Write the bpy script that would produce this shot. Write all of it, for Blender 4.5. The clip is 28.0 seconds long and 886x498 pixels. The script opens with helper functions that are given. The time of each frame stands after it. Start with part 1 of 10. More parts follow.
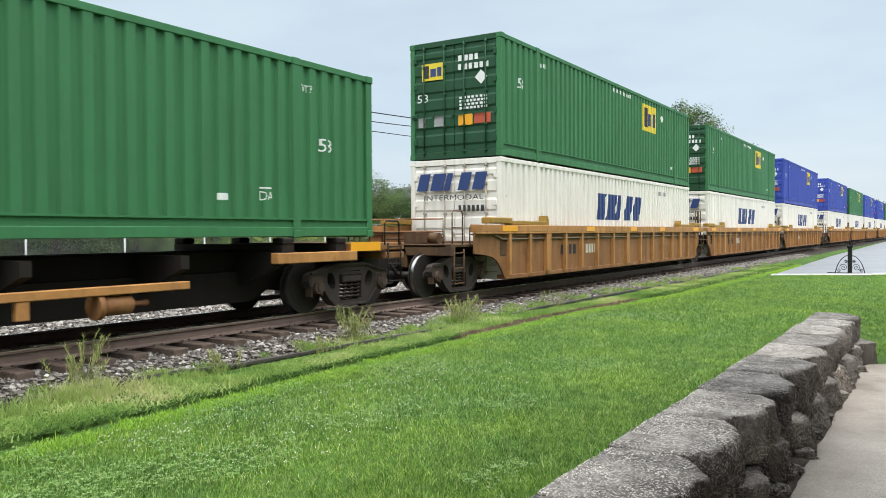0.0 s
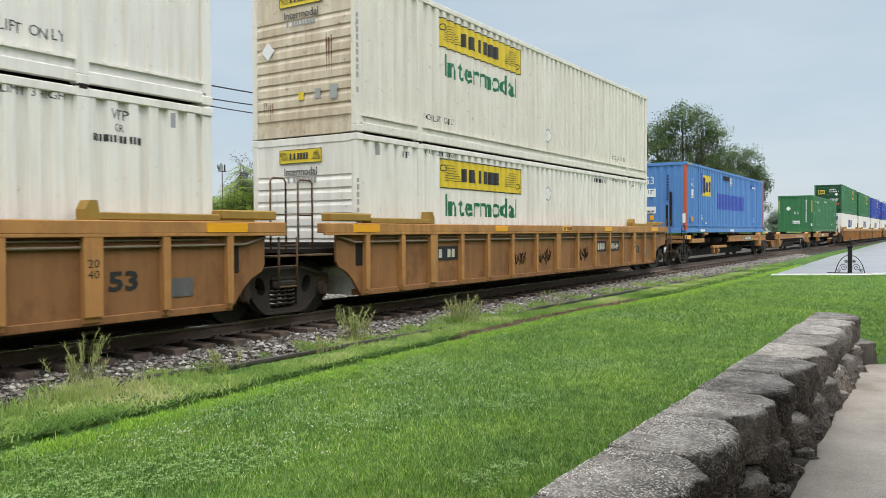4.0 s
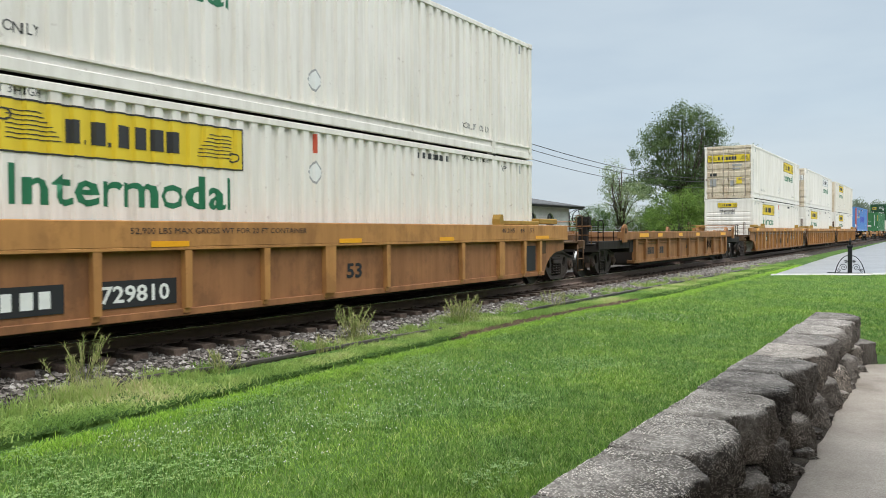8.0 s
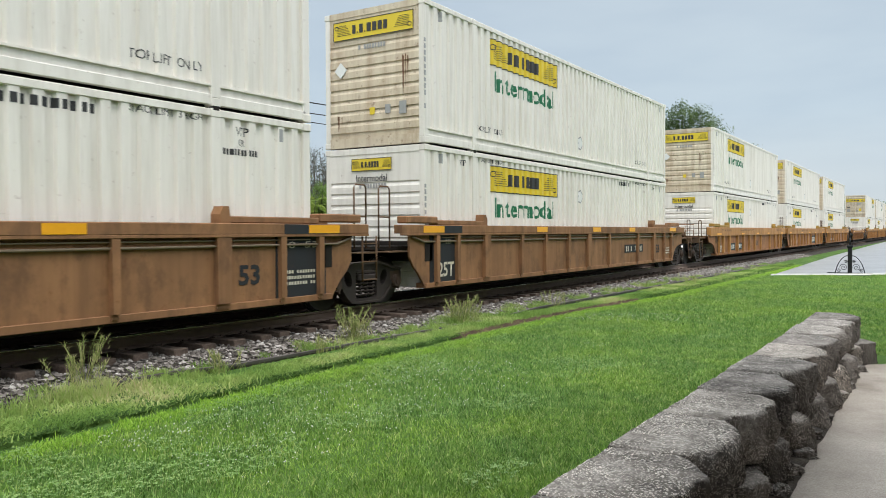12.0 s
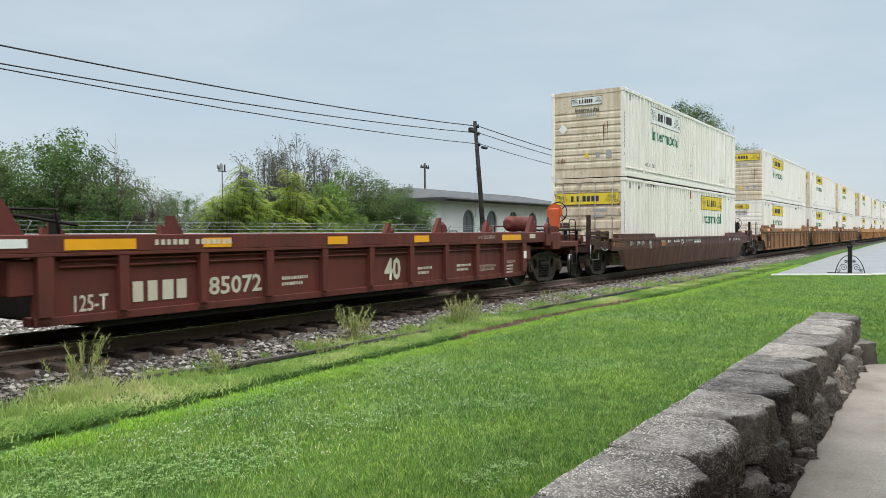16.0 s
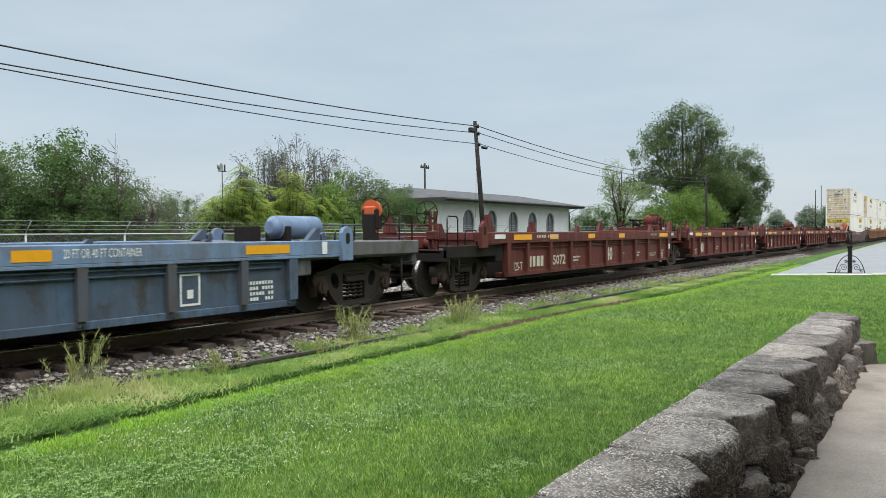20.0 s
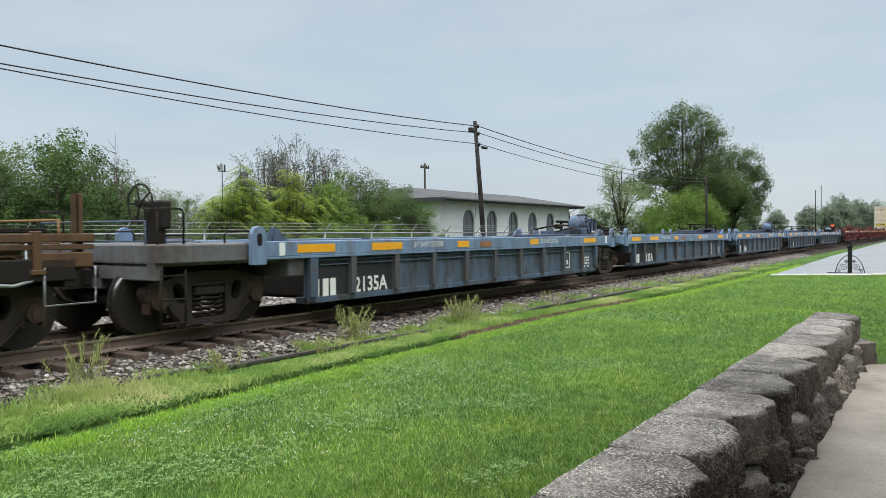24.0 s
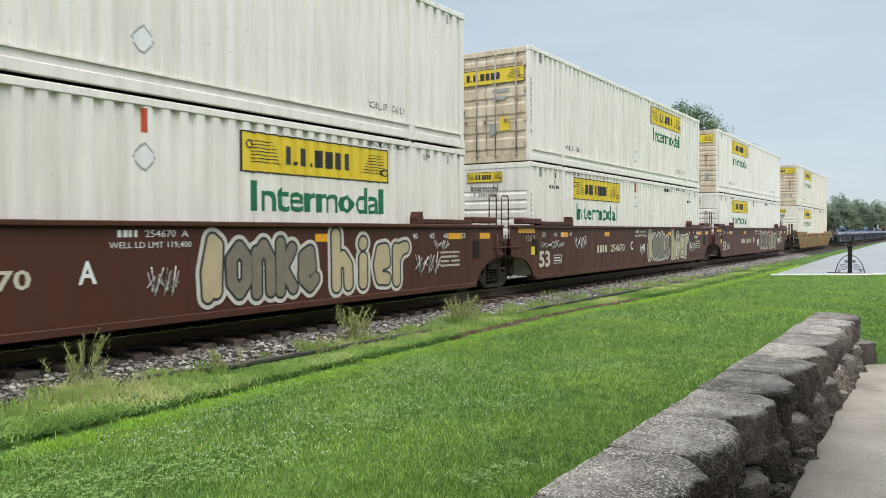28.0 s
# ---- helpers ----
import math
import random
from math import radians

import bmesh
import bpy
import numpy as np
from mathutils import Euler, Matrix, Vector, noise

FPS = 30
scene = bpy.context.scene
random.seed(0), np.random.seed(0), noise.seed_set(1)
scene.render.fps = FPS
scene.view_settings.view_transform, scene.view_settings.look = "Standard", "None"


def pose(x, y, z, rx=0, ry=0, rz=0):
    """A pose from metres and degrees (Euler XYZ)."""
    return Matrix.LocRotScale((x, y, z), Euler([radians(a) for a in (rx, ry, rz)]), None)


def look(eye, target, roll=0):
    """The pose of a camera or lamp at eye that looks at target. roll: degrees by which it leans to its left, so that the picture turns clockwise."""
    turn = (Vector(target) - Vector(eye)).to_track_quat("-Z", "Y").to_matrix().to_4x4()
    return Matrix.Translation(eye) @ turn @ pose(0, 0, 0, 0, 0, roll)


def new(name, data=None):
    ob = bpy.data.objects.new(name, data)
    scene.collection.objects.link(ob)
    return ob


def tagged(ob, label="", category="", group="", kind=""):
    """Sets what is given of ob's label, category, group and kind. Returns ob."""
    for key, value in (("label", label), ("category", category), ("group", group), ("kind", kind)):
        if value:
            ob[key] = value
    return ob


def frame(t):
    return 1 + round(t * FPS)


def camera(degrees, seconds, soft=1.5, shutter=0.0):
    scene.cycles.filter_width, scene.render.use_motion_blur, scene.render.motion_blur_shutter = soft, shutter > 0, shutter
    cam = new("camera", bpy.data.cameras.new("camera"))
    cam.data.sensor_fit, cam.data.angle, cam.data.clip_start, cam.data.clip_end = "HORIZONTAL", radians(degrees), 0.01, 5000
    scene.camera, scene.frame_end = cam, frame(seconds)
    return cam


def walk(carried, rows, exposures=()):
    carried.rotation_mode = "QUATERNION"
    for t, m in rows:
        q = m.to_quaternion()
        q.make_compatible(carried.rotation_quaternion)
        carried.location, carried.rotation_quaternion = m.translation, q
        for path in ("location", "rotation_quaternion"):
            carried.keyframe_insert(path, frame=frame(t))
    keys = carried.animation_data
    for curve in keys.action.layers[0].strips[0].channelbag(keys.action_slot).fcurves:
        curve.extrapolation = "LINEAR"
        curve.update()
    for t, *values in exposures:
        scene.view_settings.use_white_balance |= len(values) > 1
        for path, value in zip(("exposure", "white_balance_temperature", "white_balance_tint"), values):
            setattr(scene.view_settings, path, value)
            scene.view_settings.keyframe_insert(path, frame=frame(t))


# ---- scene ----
# ================= camera: stands still on the path beside the wall =================
YAW, PITCH, ROLL, EYE_Z = 32.588, 1.2274, -0.2487, 1.387
EYE = Vector((0.0, 0.0, EYE_Z))
AIM = EYE + Vector((math.cos(radians(YAW)) * math.cos(radians(PITCH)), math.sin(radians(YAW)) * math.cos(radians(PITCH)), -math.sin(radians(PITCH))))
cam = camera(58.94, 28.0, soft=0.85, shutter=0.05)
walk(cam, [(0.0, look(EYE, AIM, ROLL)), (28.0, look(EYE, AIM, ROLL))], exposures=[(0.0, 0.28), (2.0, 0.14), (5.5, 0.02), (8.5, 0.05), (12.0, 0.03), (15.5, 0.02), (24.0, 0.0), (26.5, 0.07), (28.0, 0.07)])

# ================= overcast daylight =================
world = bpy.data.worlds.new("overcast")
scene.world = world
world.use_nodes = True
wt = world.node_tree
wt.nodes.clear()


def wnode(kind):
    return wt.nodes.new(kind)


def ramp_of(n, stops):
    cr = n.color_ramp
    while len(cr.elements) > len(stops):
        cr.elements.remove(cr.elements[-1])
    while len(cr.elements) < len(stops):
        cr.elements.new(1.0)
    for e, (p, c) in zip(cr.elements, stops):
        e.position = p
        e.color = c if len(c) == 4 else (*c, 1)


w_co = wnode("ShaderNodeTexCoord")
w_sep = wnode("ShaderNodeSeparateXYZ")
wt.links.new(w_co.outputs["Generated"], w_sep.inputs[0])
w_ramp = wnode("ShaderNodeValToRGB")
ramp_of(w_ramp, [(0.0, (0.28, 0.305, 0.32)), (0.02, (0.30, 0.335, 0.36)), (0.14, (0.272, 0.325, 0.370)), (0.32, (0.262, 0.310, 0.355)), (0.60, (0.95, 1.02, 1.08)), (1.0, (1.45, 1.50, 1.52))])
wt.links.new(w_sep.outputs["Z"], w_ramp.inputs[0])
w_map = wnode("ShaderNodeMapping")
w_map.inputs["Scale"].default_value = (2.2, 2.2, 9.0)
wt.links.new(w_co.outputs["Generated"], w_map.inputs[0])
w_noise = wnode("ShaderNodeTexNoise")
w_noise.inputs["Scale"].default_value, w_noise.inputs["Detail"].default_value = 1.6, 5
wt.links.new(w_map.outputs[0], w_noise.inputs["Vector"])
w_cl = wnode("ShaderNodeValToRGB")
ramp_of(w_cl, [(0.3, (0.9, 0.92, 0.945)), (0.7, (1.06, 1.05, 1.03))])
wt.links.new(w_noise.outputs["Fac"], w_cl.inputs[0])
w_mul = wnode("ShaderNodeMix")
w_mul.data_type, w_mul.blend_type = "RGBA", "MULTIPLY"
w_mul.inputs["Factor"].default_value = 1.0
wt.links.new(w_ramp.outputs[0], w_mul.inputs["A"])
wt.links.new(w_cl.outputs[0], w_mul.inputs["B"])
w_bg = wnode("ShaderNodeBackground")
w_bg.inputs["Strength"].default_value = 2.2
wt.links.new(w_mul.outputs["Result"], w_bg.inputs["Color"])
# thin clear-sky part above the cloud
w_sky = wnode("ShaderNodeTexSky")
w_sky.sky_type, w_sky.sun_disc, w_sky.sun_elevation, w_sky.sun_rotation = "NISHITA", False, radians(67), radians(220.2)
w_bg2 = wnode("ShaderNodeBackground")
w_bg2.inputs["Strength"].default_value = 0.05
wt.links.new(w_sky.outputs[0], w_bg2.inputs["Color"])
w_mix = wnode("ShaderNodeMixShader")
w_mix.inputs[0].default_value = 0.12
wt.links.new(w_bg.outputs[0], w_mix.inputs[1])
wt.links.new(w_bg2.outputs[0], w_mix.inputs[2])
w_out = wnode("ShaderNodeOutputWorld")
wt.links.new(w_mix.outputs[0], w_out.inputs["Surface"])

sun_data = bpy.data.lights.new("sun", "SUN")
sun_data.energy, sun_data.angle, sun_data.color = 1.75, radians(35), (1.0, 0.97, 0.93)
sun = new("sun", sun_data)
sun.matrix_world = look((-22, -26, 80), (0, 0, 0))


# ================= materials =================
def nodes_of(name):
    m = bpy.data.materials.new(name)
    m.use_nodes = True
    t = m.node_tree
    return m, t, t.nodes["Principled BSDF"]


def noise_node(t, vec, scale, detail=4, rough=0.6):
    n = t.nodes.new("ShaderNodeTexNoise")
    n.inputs["Scale"].default_value, n.inputs["Detail"].default_value, n.inputs["Roughness"].default_value = scale, detail, rough
    if vec is not None:
        t.links.new(vec, n.inputs["Vector"])
    return n


def rgb_mix(t, fac, a, b, blend="MIX"):
    n = t.nodes.new("ShaderNodeMix")
    n.data_type, n.blend_type = "RGBA", blend
    for sock, v in (("Factor", fac), ("A", a), ("B", b)):
        if hasattr(v, "is_output"):
            t.links.new(v, n.inputs[sock])
        elif sock == "Factor":
            n.inputs[sock].default_value = v
        else:
            n.inputs[sock].default_value = (*v, 1)
    return n.outputs["Result"]


def ramp_node(t, fac, stops):
    n = t.nodes.new("ShaderNodeValToRGB")
    ramp_of(n, stops)
    t.links.new(fac, n.inputs[0])
    return n.outputs[0]


def coords(t, scale=(1, 1, 1), per_object=True):
    """Object coordinates, shifted from object to object so that no two stain alike."""
    tc = t.nodes.new("ShaderNodeTexCoord")
    mp = t.nodes.new("ShaderNodeMapping")
    mp.inputs["Scale"].default_value = scale
    t.links.new(tc.outputs["Object"], mp.inputs[0])
    if per_object:
        oi = t.nodes.new("ShaderNodeObjectInfo")
        mu = t.nodes.new("ShaderNodeMath")
        mu.operation = "MULTIPLY"
        mu.inputs[1].default_value = 57.0
        t.links.new(oi.outputs["Random"], mu.inputs[0])
        cb = t.nodes.new("ShaderNodeCombineXYZ")
        for k in range(3):
            t.links.new(mu.outputs[0], cb.inputs[k])
        t.links.new(cb.outputs[0], mp.inputs["Location"])
    return mp.outputs[0]


def bump(t, bsdf, height, strength, distance=0.01):
    b = t.nodes.new("ShaderNodeBump")
    b.inputs["Strength"].default_value, b.inputs["Distance"].default_value = strength, distance
    t.links.new(height, b.inputs["Height"])
    t.links.new(b.outputs[0], bsdf.inputs["Normal"])


def paint(name, col, dirt=0.35, dirt_col=(0.10, 0.075, 0.05), rust=0.0, rough=0.45, vary=0.12, blotch=0.0):
    """Weathered paint on steel: drifts of tone, vertical streaks of grime, flecks of rust."""
    m, t, b = nodes_of(name)
    fine = noise_node(t, coords(t), 1.3, 5)
    base = rgb_mix(t, fine.outputs["Fac"], tuple(c * (1 - vary) for c in col), tuple(min(1, c * (1 + vary)) for c in col))
    streak = noise_node(t, coords(t, (5.0, 5.0, 0.35)), 1.0, 6, 0.65)
    f = ramp_node(t, streak.outputs["Fac"], [(0.42, (0, 0, 0)), (0.8, (dirt, dirt, dirt))])
    base = rgb_mix(t, f, base, dirt_col)
    if blotch:
        wide = noise_node(t, coords(t, (0.7, 0.7, 1.1)), 0.9, 6, 0.62)
        f3 = ramp_node(t, wide.outputs["Fac"], [(0.40, (0, 0, 0)), (0.56, (blotch, blotch, blotch))])
        base = rgb_mix(t, f3, base, tuple(0.5 * c + 0.5 * d for c, d in zip(col, dirt_col)))
        scab = noise_node(t, coords(t, (1.3, 1.3, 0.8)), 1.7, 8, 0.68)
        f4 = ramp_node(t, scab.outputs["Fac"], [(0.50, (0, 0, 0)), (0.62, (blotch, blotch, blotch))])
        base = rgb_mix(t, f4, base, dirt_col)
    if rust:
        spot = noise_node(t, coords(t, (1, 1, 1)), 7.0, 8, 0.7)
        f2 = ramp_node(t, spot.outputs["Fac"], [(0.66 - 0.08 * rust, (0, 0, 0)), (0.74, (rust, rust, rust))])
        base = rgb_mix(t, f2, base, (0.16, 0.055, 0.02))
    t.links.new(base, b.inputs["Base Color"])
    rr = ramp_node(t, streak.outputs["Fac"], [(0.3, (rough - 0.08,) * 3), (0.8, (min(1, rough + 0.25),) * 3)])
    t.links.new(rr, b.inputs["Roughness"])
    b.inputs["Specular IOR Level"].default_value = 0.22
    bump(t, b, noise_node(t, coords(t), 26.0, 3).outputs["Fac"], 0.12, 0.006)
    return m


def rough_stuff(name, stops, scale, bump_strength=0.6, bump_dist=0.02, rough=0.9, detail=8, fine=60.0):
    """Earthy surface with two scales of tone."""
    m, t, b = nodes_of(name)
    co = coords(t, per_object=False)
    n1, n2 = noise_node(t, co, scale, detail), noise_node(t, co, fine, 4)
    c1 = ramp_node(t, n1.outputs["Fac"], stops)
    c2 = ramp_node(t, n2.outputs["Fac"], [(0.3, (0.72, 0.72, 0.72)), (0.7, (1.2, 1.2, 1.2))])
    t.links.new(rgb_mix(t, 1.0, c1, c2, "MULTIPLY"), b.inputs["Base Color"])
    b.inputs["Roughness"].default_value, b.inputs["Specular IOR Level"].default_value = rough, 0.15
    bump(t, b, n2.outputs["Fac"], bump_strength, bump_dist)
    return m


def island_stuff(name, stops, rough=0.8, spec=0.3, translucent=0.0, drift=0.0):
    """Tone drawn anew for every loose piece (blade, leaf, pebble)."""
    m, t, b = nodes_of(name)
    g = t.nodes.new("ShaderNodeNewGeometry")
    pick = g.outputs["Random Per Island"]
    if drift:
        # neighbouring leaves share much of their tone
        mp = t.nodes.new("ShaderNodeMapping")
        t.links.new(g.outputs["Position"], mp.inputs[0])
        nn = noise_node(t, mp.outputs[0], drift, 3)
        wide = ramp_node(t, nn.outputs["Fac"], [(0.32, (0, 0, 0)), (0.68, (1, 1, 1))])
        pick = rgb_mix(t, 0.72, pick, wide)
    t.links.new(ramp_node(t, pick, stops), b.inputs["Base Color"])
    b.inputs["Roughness"].default_value = rough
    b.inputs["Specular IOR Level"].default_value = spec
    if translucent:
        tr = t.nodes.new("ShaderNodeBsdfTranslucent")
        t.links.new(ramp_node(t, pick, [(p, tuple(min(1, 1.3 * c) for c in cc)) for p, cc in stops]), tr.inputs["Color"])
        mx = t.nodes.new("ShaderNodeMixShader")
        mx.inputs[0].default_value = translucent
        t.links.new(b.outputs[0], mx.inputs[1])
        t.links.new(tr.outputs[0], mx.inputs[2])
        t.links.new(mx.outputs[0], t.nodes["Material Output"].inputs["Surface"])
    return m


def plain(name, col, rough=0.6, metal=0.0, vary=0.15, scale=8.0):
    m, t, b = nodes_of(name)
    n = noise_node(t, coords(t), scale, 5)
    t.links.new(rgb_mix(t, n.outputs["Fac"], tuple(c * (1 - vary) for c in col), tuple(min(1, c * (1 + vary)) for c in col)), b.inputs["Base Color"])
    b.inputs["Roughness"].default_value, b.inputs["Metallic"].default_value = rough, metal
    return m


WHITE_C = paint("white_container_paint", (0.81, 0.768, 0.70), 0.36, (0.30, 0.25, 0.17), 0.5, 0.42, 0.05)
STAINED_C = paint("rust_stained_container_ends", (0.68, 0.595, 0.455), 0.70, (0.32, 0.19, 0.10), 0.95, 0.5, 0.08, 0.28)
ROD_C = paint("worn_rod_paint", (0.42, 0.38, 0.33), 0.6, (0.16, 0.10, 0.06), 0.9, 0.5, 0.15, 0.4)
CREAM_C = paint("yellowed_container_paint", (0.76, 0.71, 0.615), 0.32, (0.28, 0.21, 0.13), 0.7, 0.45, 0.06)
GREEN_C = paint("green_container_paint", (0.050, 0.180, 0.072), 0.28, (0.03, 0.05, 0.03), 0.1, 0.5, 0.12)
DKGREEN_C = paint("darker_green_doors", (0.020, 0.075, 0.035), 0.3, (0.05, 0.05, 0.04), 0.4, 0.5, 0.12)
BLUE_C = paint("faded_blue_container_paint", (0.10, 0.24, 0.52), 0.25, (0.05, 0.08, 0.13), 0.25, 0.5, 0.15)
DKBLUE_C = paint("deep_blue_container_paint", (0.045, 0.075, 0.36), 0.2, (0.04, 0.05, 0.10), 0.1, 0.5, 0.1)
RED_POST = paint("faded_red_post_paint", (0.50, 0.10, 0.055), 0.3, (0.16, 0.06, 0.04), 0.3)
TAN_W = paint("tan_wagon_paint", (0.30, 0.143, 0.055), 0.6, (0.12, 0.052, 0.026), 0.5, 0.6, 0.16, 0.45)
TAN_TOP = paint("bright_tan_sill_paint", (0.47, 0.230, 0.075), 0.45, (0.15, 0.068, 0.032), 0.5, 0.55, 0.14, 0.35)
BROWN_W = paint("dirty_brown_wagon_paint", (0.345, 0.155, 0.066), 0.6, (0.11, 0.055, 0.03), 0.6, 0.65, 0.18, 0.45)
DUSTY_W = paint("dusty_dark_brown_wagon_paint", (0.30, 0.15, 0.070), 0.6, (0.10, 0.055, 0.032), 0.6, 0.65, 0.18, 0.5)
RED_W = paint("oxide_red_wagon_paint", (0.135, 0.034, 0.027), 0.5, (0.055, 0.026, 0.02), 0.3, 0.6, 0.18, 0.4)
MAROON_W = paint("maroon_wagon_paint", (0.084, 0.029, 0.021), 0.5, (0.045, 0.024, 0.018), 0.2, 0.5, 0.15, 0.25)
BLUE_W = paint("worn_blue_wagon_paint", (0.18, 0.275, 0.42), 0.7, (0.10, 0.085, 0.075), 0.9, 0.6, 0.22, 0.45)
BLUE_DK = paint("grimy_blue_grey_wagon_paint", (0.085, 0.135, 0.205), 0.9, (0.055, 0.045, 0.038), 0.8, 0.65, 0.25, 0.85)
BLUE_ST = paint("grimed_stake_paint", (0.085, 0.10, 0.125), 0.9, (0.085, 0.065, 0.052), 0.8, 0.7, 0.25, 0.8)
DECK_GREY = paint("bare_grey_deck_steel", (0.15, 0.155, 0.165), 0.7, (0.07, 0.052, 0.04), 0.8, 0.7, 0.25, 0.7)
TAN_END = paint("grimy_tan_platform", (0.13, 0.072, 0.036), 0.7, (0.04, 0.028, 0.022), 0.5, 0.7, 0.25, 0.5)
MAROON_END = paint("grimy_maroon_platform", (0.060, 0.026, 0.021), 0.6, (0.035, 0.026, 0.02), 0.4, 0.7, 0.2, 0.5)
OLIVE_W = paint("olive_tan_wagon_paint", (0.31, 0.18, 0.062), 0.65, (0.10, 0.06, 0.03), 0.4, 0.6, 0.15, 0.5)
BLACK_P = paint("black_panel_paint", (0.025, 0.027, 0.030), 0.3, (0.06, 0.05, 0.04), 0.2, 0.6)
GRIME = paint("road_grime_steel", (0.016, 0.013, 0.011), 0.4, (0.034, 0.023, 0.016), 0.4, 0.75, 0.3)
TRUCK = paint("bogie_cast_steel", (0.046, 0.037, 0.033), 0.45, (0.075, 0.05, 0.036), 0.3, 0.7, 0.3)
CAP = paint("rusty_bearing_steel", (0.075, 0.05, 0.038), 0.4, (0.11, 0.06, 0.035), 0.5, 0.6, 0.3)
WHEEL = plain("worn_wheel_steel", (0.026, 0.021, 0.018), 0.6, 0.3, 0.3)
TREAD = plain("bright_tread_steel", (0.45, 0.44, 0.42), 0.3, 1.0, 0.1)
RAIL_SIDE = plain("rusty_rail_web", (0.165, 0.115, 0.092), 0.85, 0.0, 0.35, 5)
RAIL_TOP = plain("polished_rail_head", (0.50, 0.49, 0.47), 0.25, 1.0, 0.08)
YELLOW = plain("reflector_yellow", (0.80, 0.36, 0.01), 0.45, 0, 0.1)
LOGO_Y = plain("logo_yellow", (0.72, 0.53, 0.03), 0.5, 0, 0.06, 3)
INK_K = plain("black_lettering", (0.03, 0.03, 0.03), 0.6, 0, 0.2)
INK_G = plain("green_lettering", (0.012, 0.15, 0.065), 0.55, 0, 0.15)
INK_B = plain("navy_lettering", (0.02, 0.045, 0.16), 0.55, 0, 0.15)
INK_W = plain("white_lettering", (0.75, 0.75, 0.72), 0.6, 0, 0.1)
INK_CR = plain("cream_lettering", (0.55, 0.50, 0.40), 0.6, 0, 0.15)
INK_R = plain("red_mark", (0.50, 0.07, 0.03), 0.6, 0, 0.1)
INK_GREY = plain("grey_lettering", (0.33, 0.33, 0.32), 0.6, 0, 0.1)
BLUE_PATCH = plain("royal_blue_patch", (0.035, 0.075, 0.40), 0.5, 0, 0.1)
CONDUIT = plain("dusty_conduit", (0.20, 0.15, 0.10), 0.6, 0.2, 0.2)
STEEL = plain("galvanised_steel", (0.33, 0.34, 0.34), 0.5, 0.6, 0.12)
ORANGE = plain("orange_handwheel_paint", (0.50, 0.085, 0.02), 0.6, 0, 0.2)


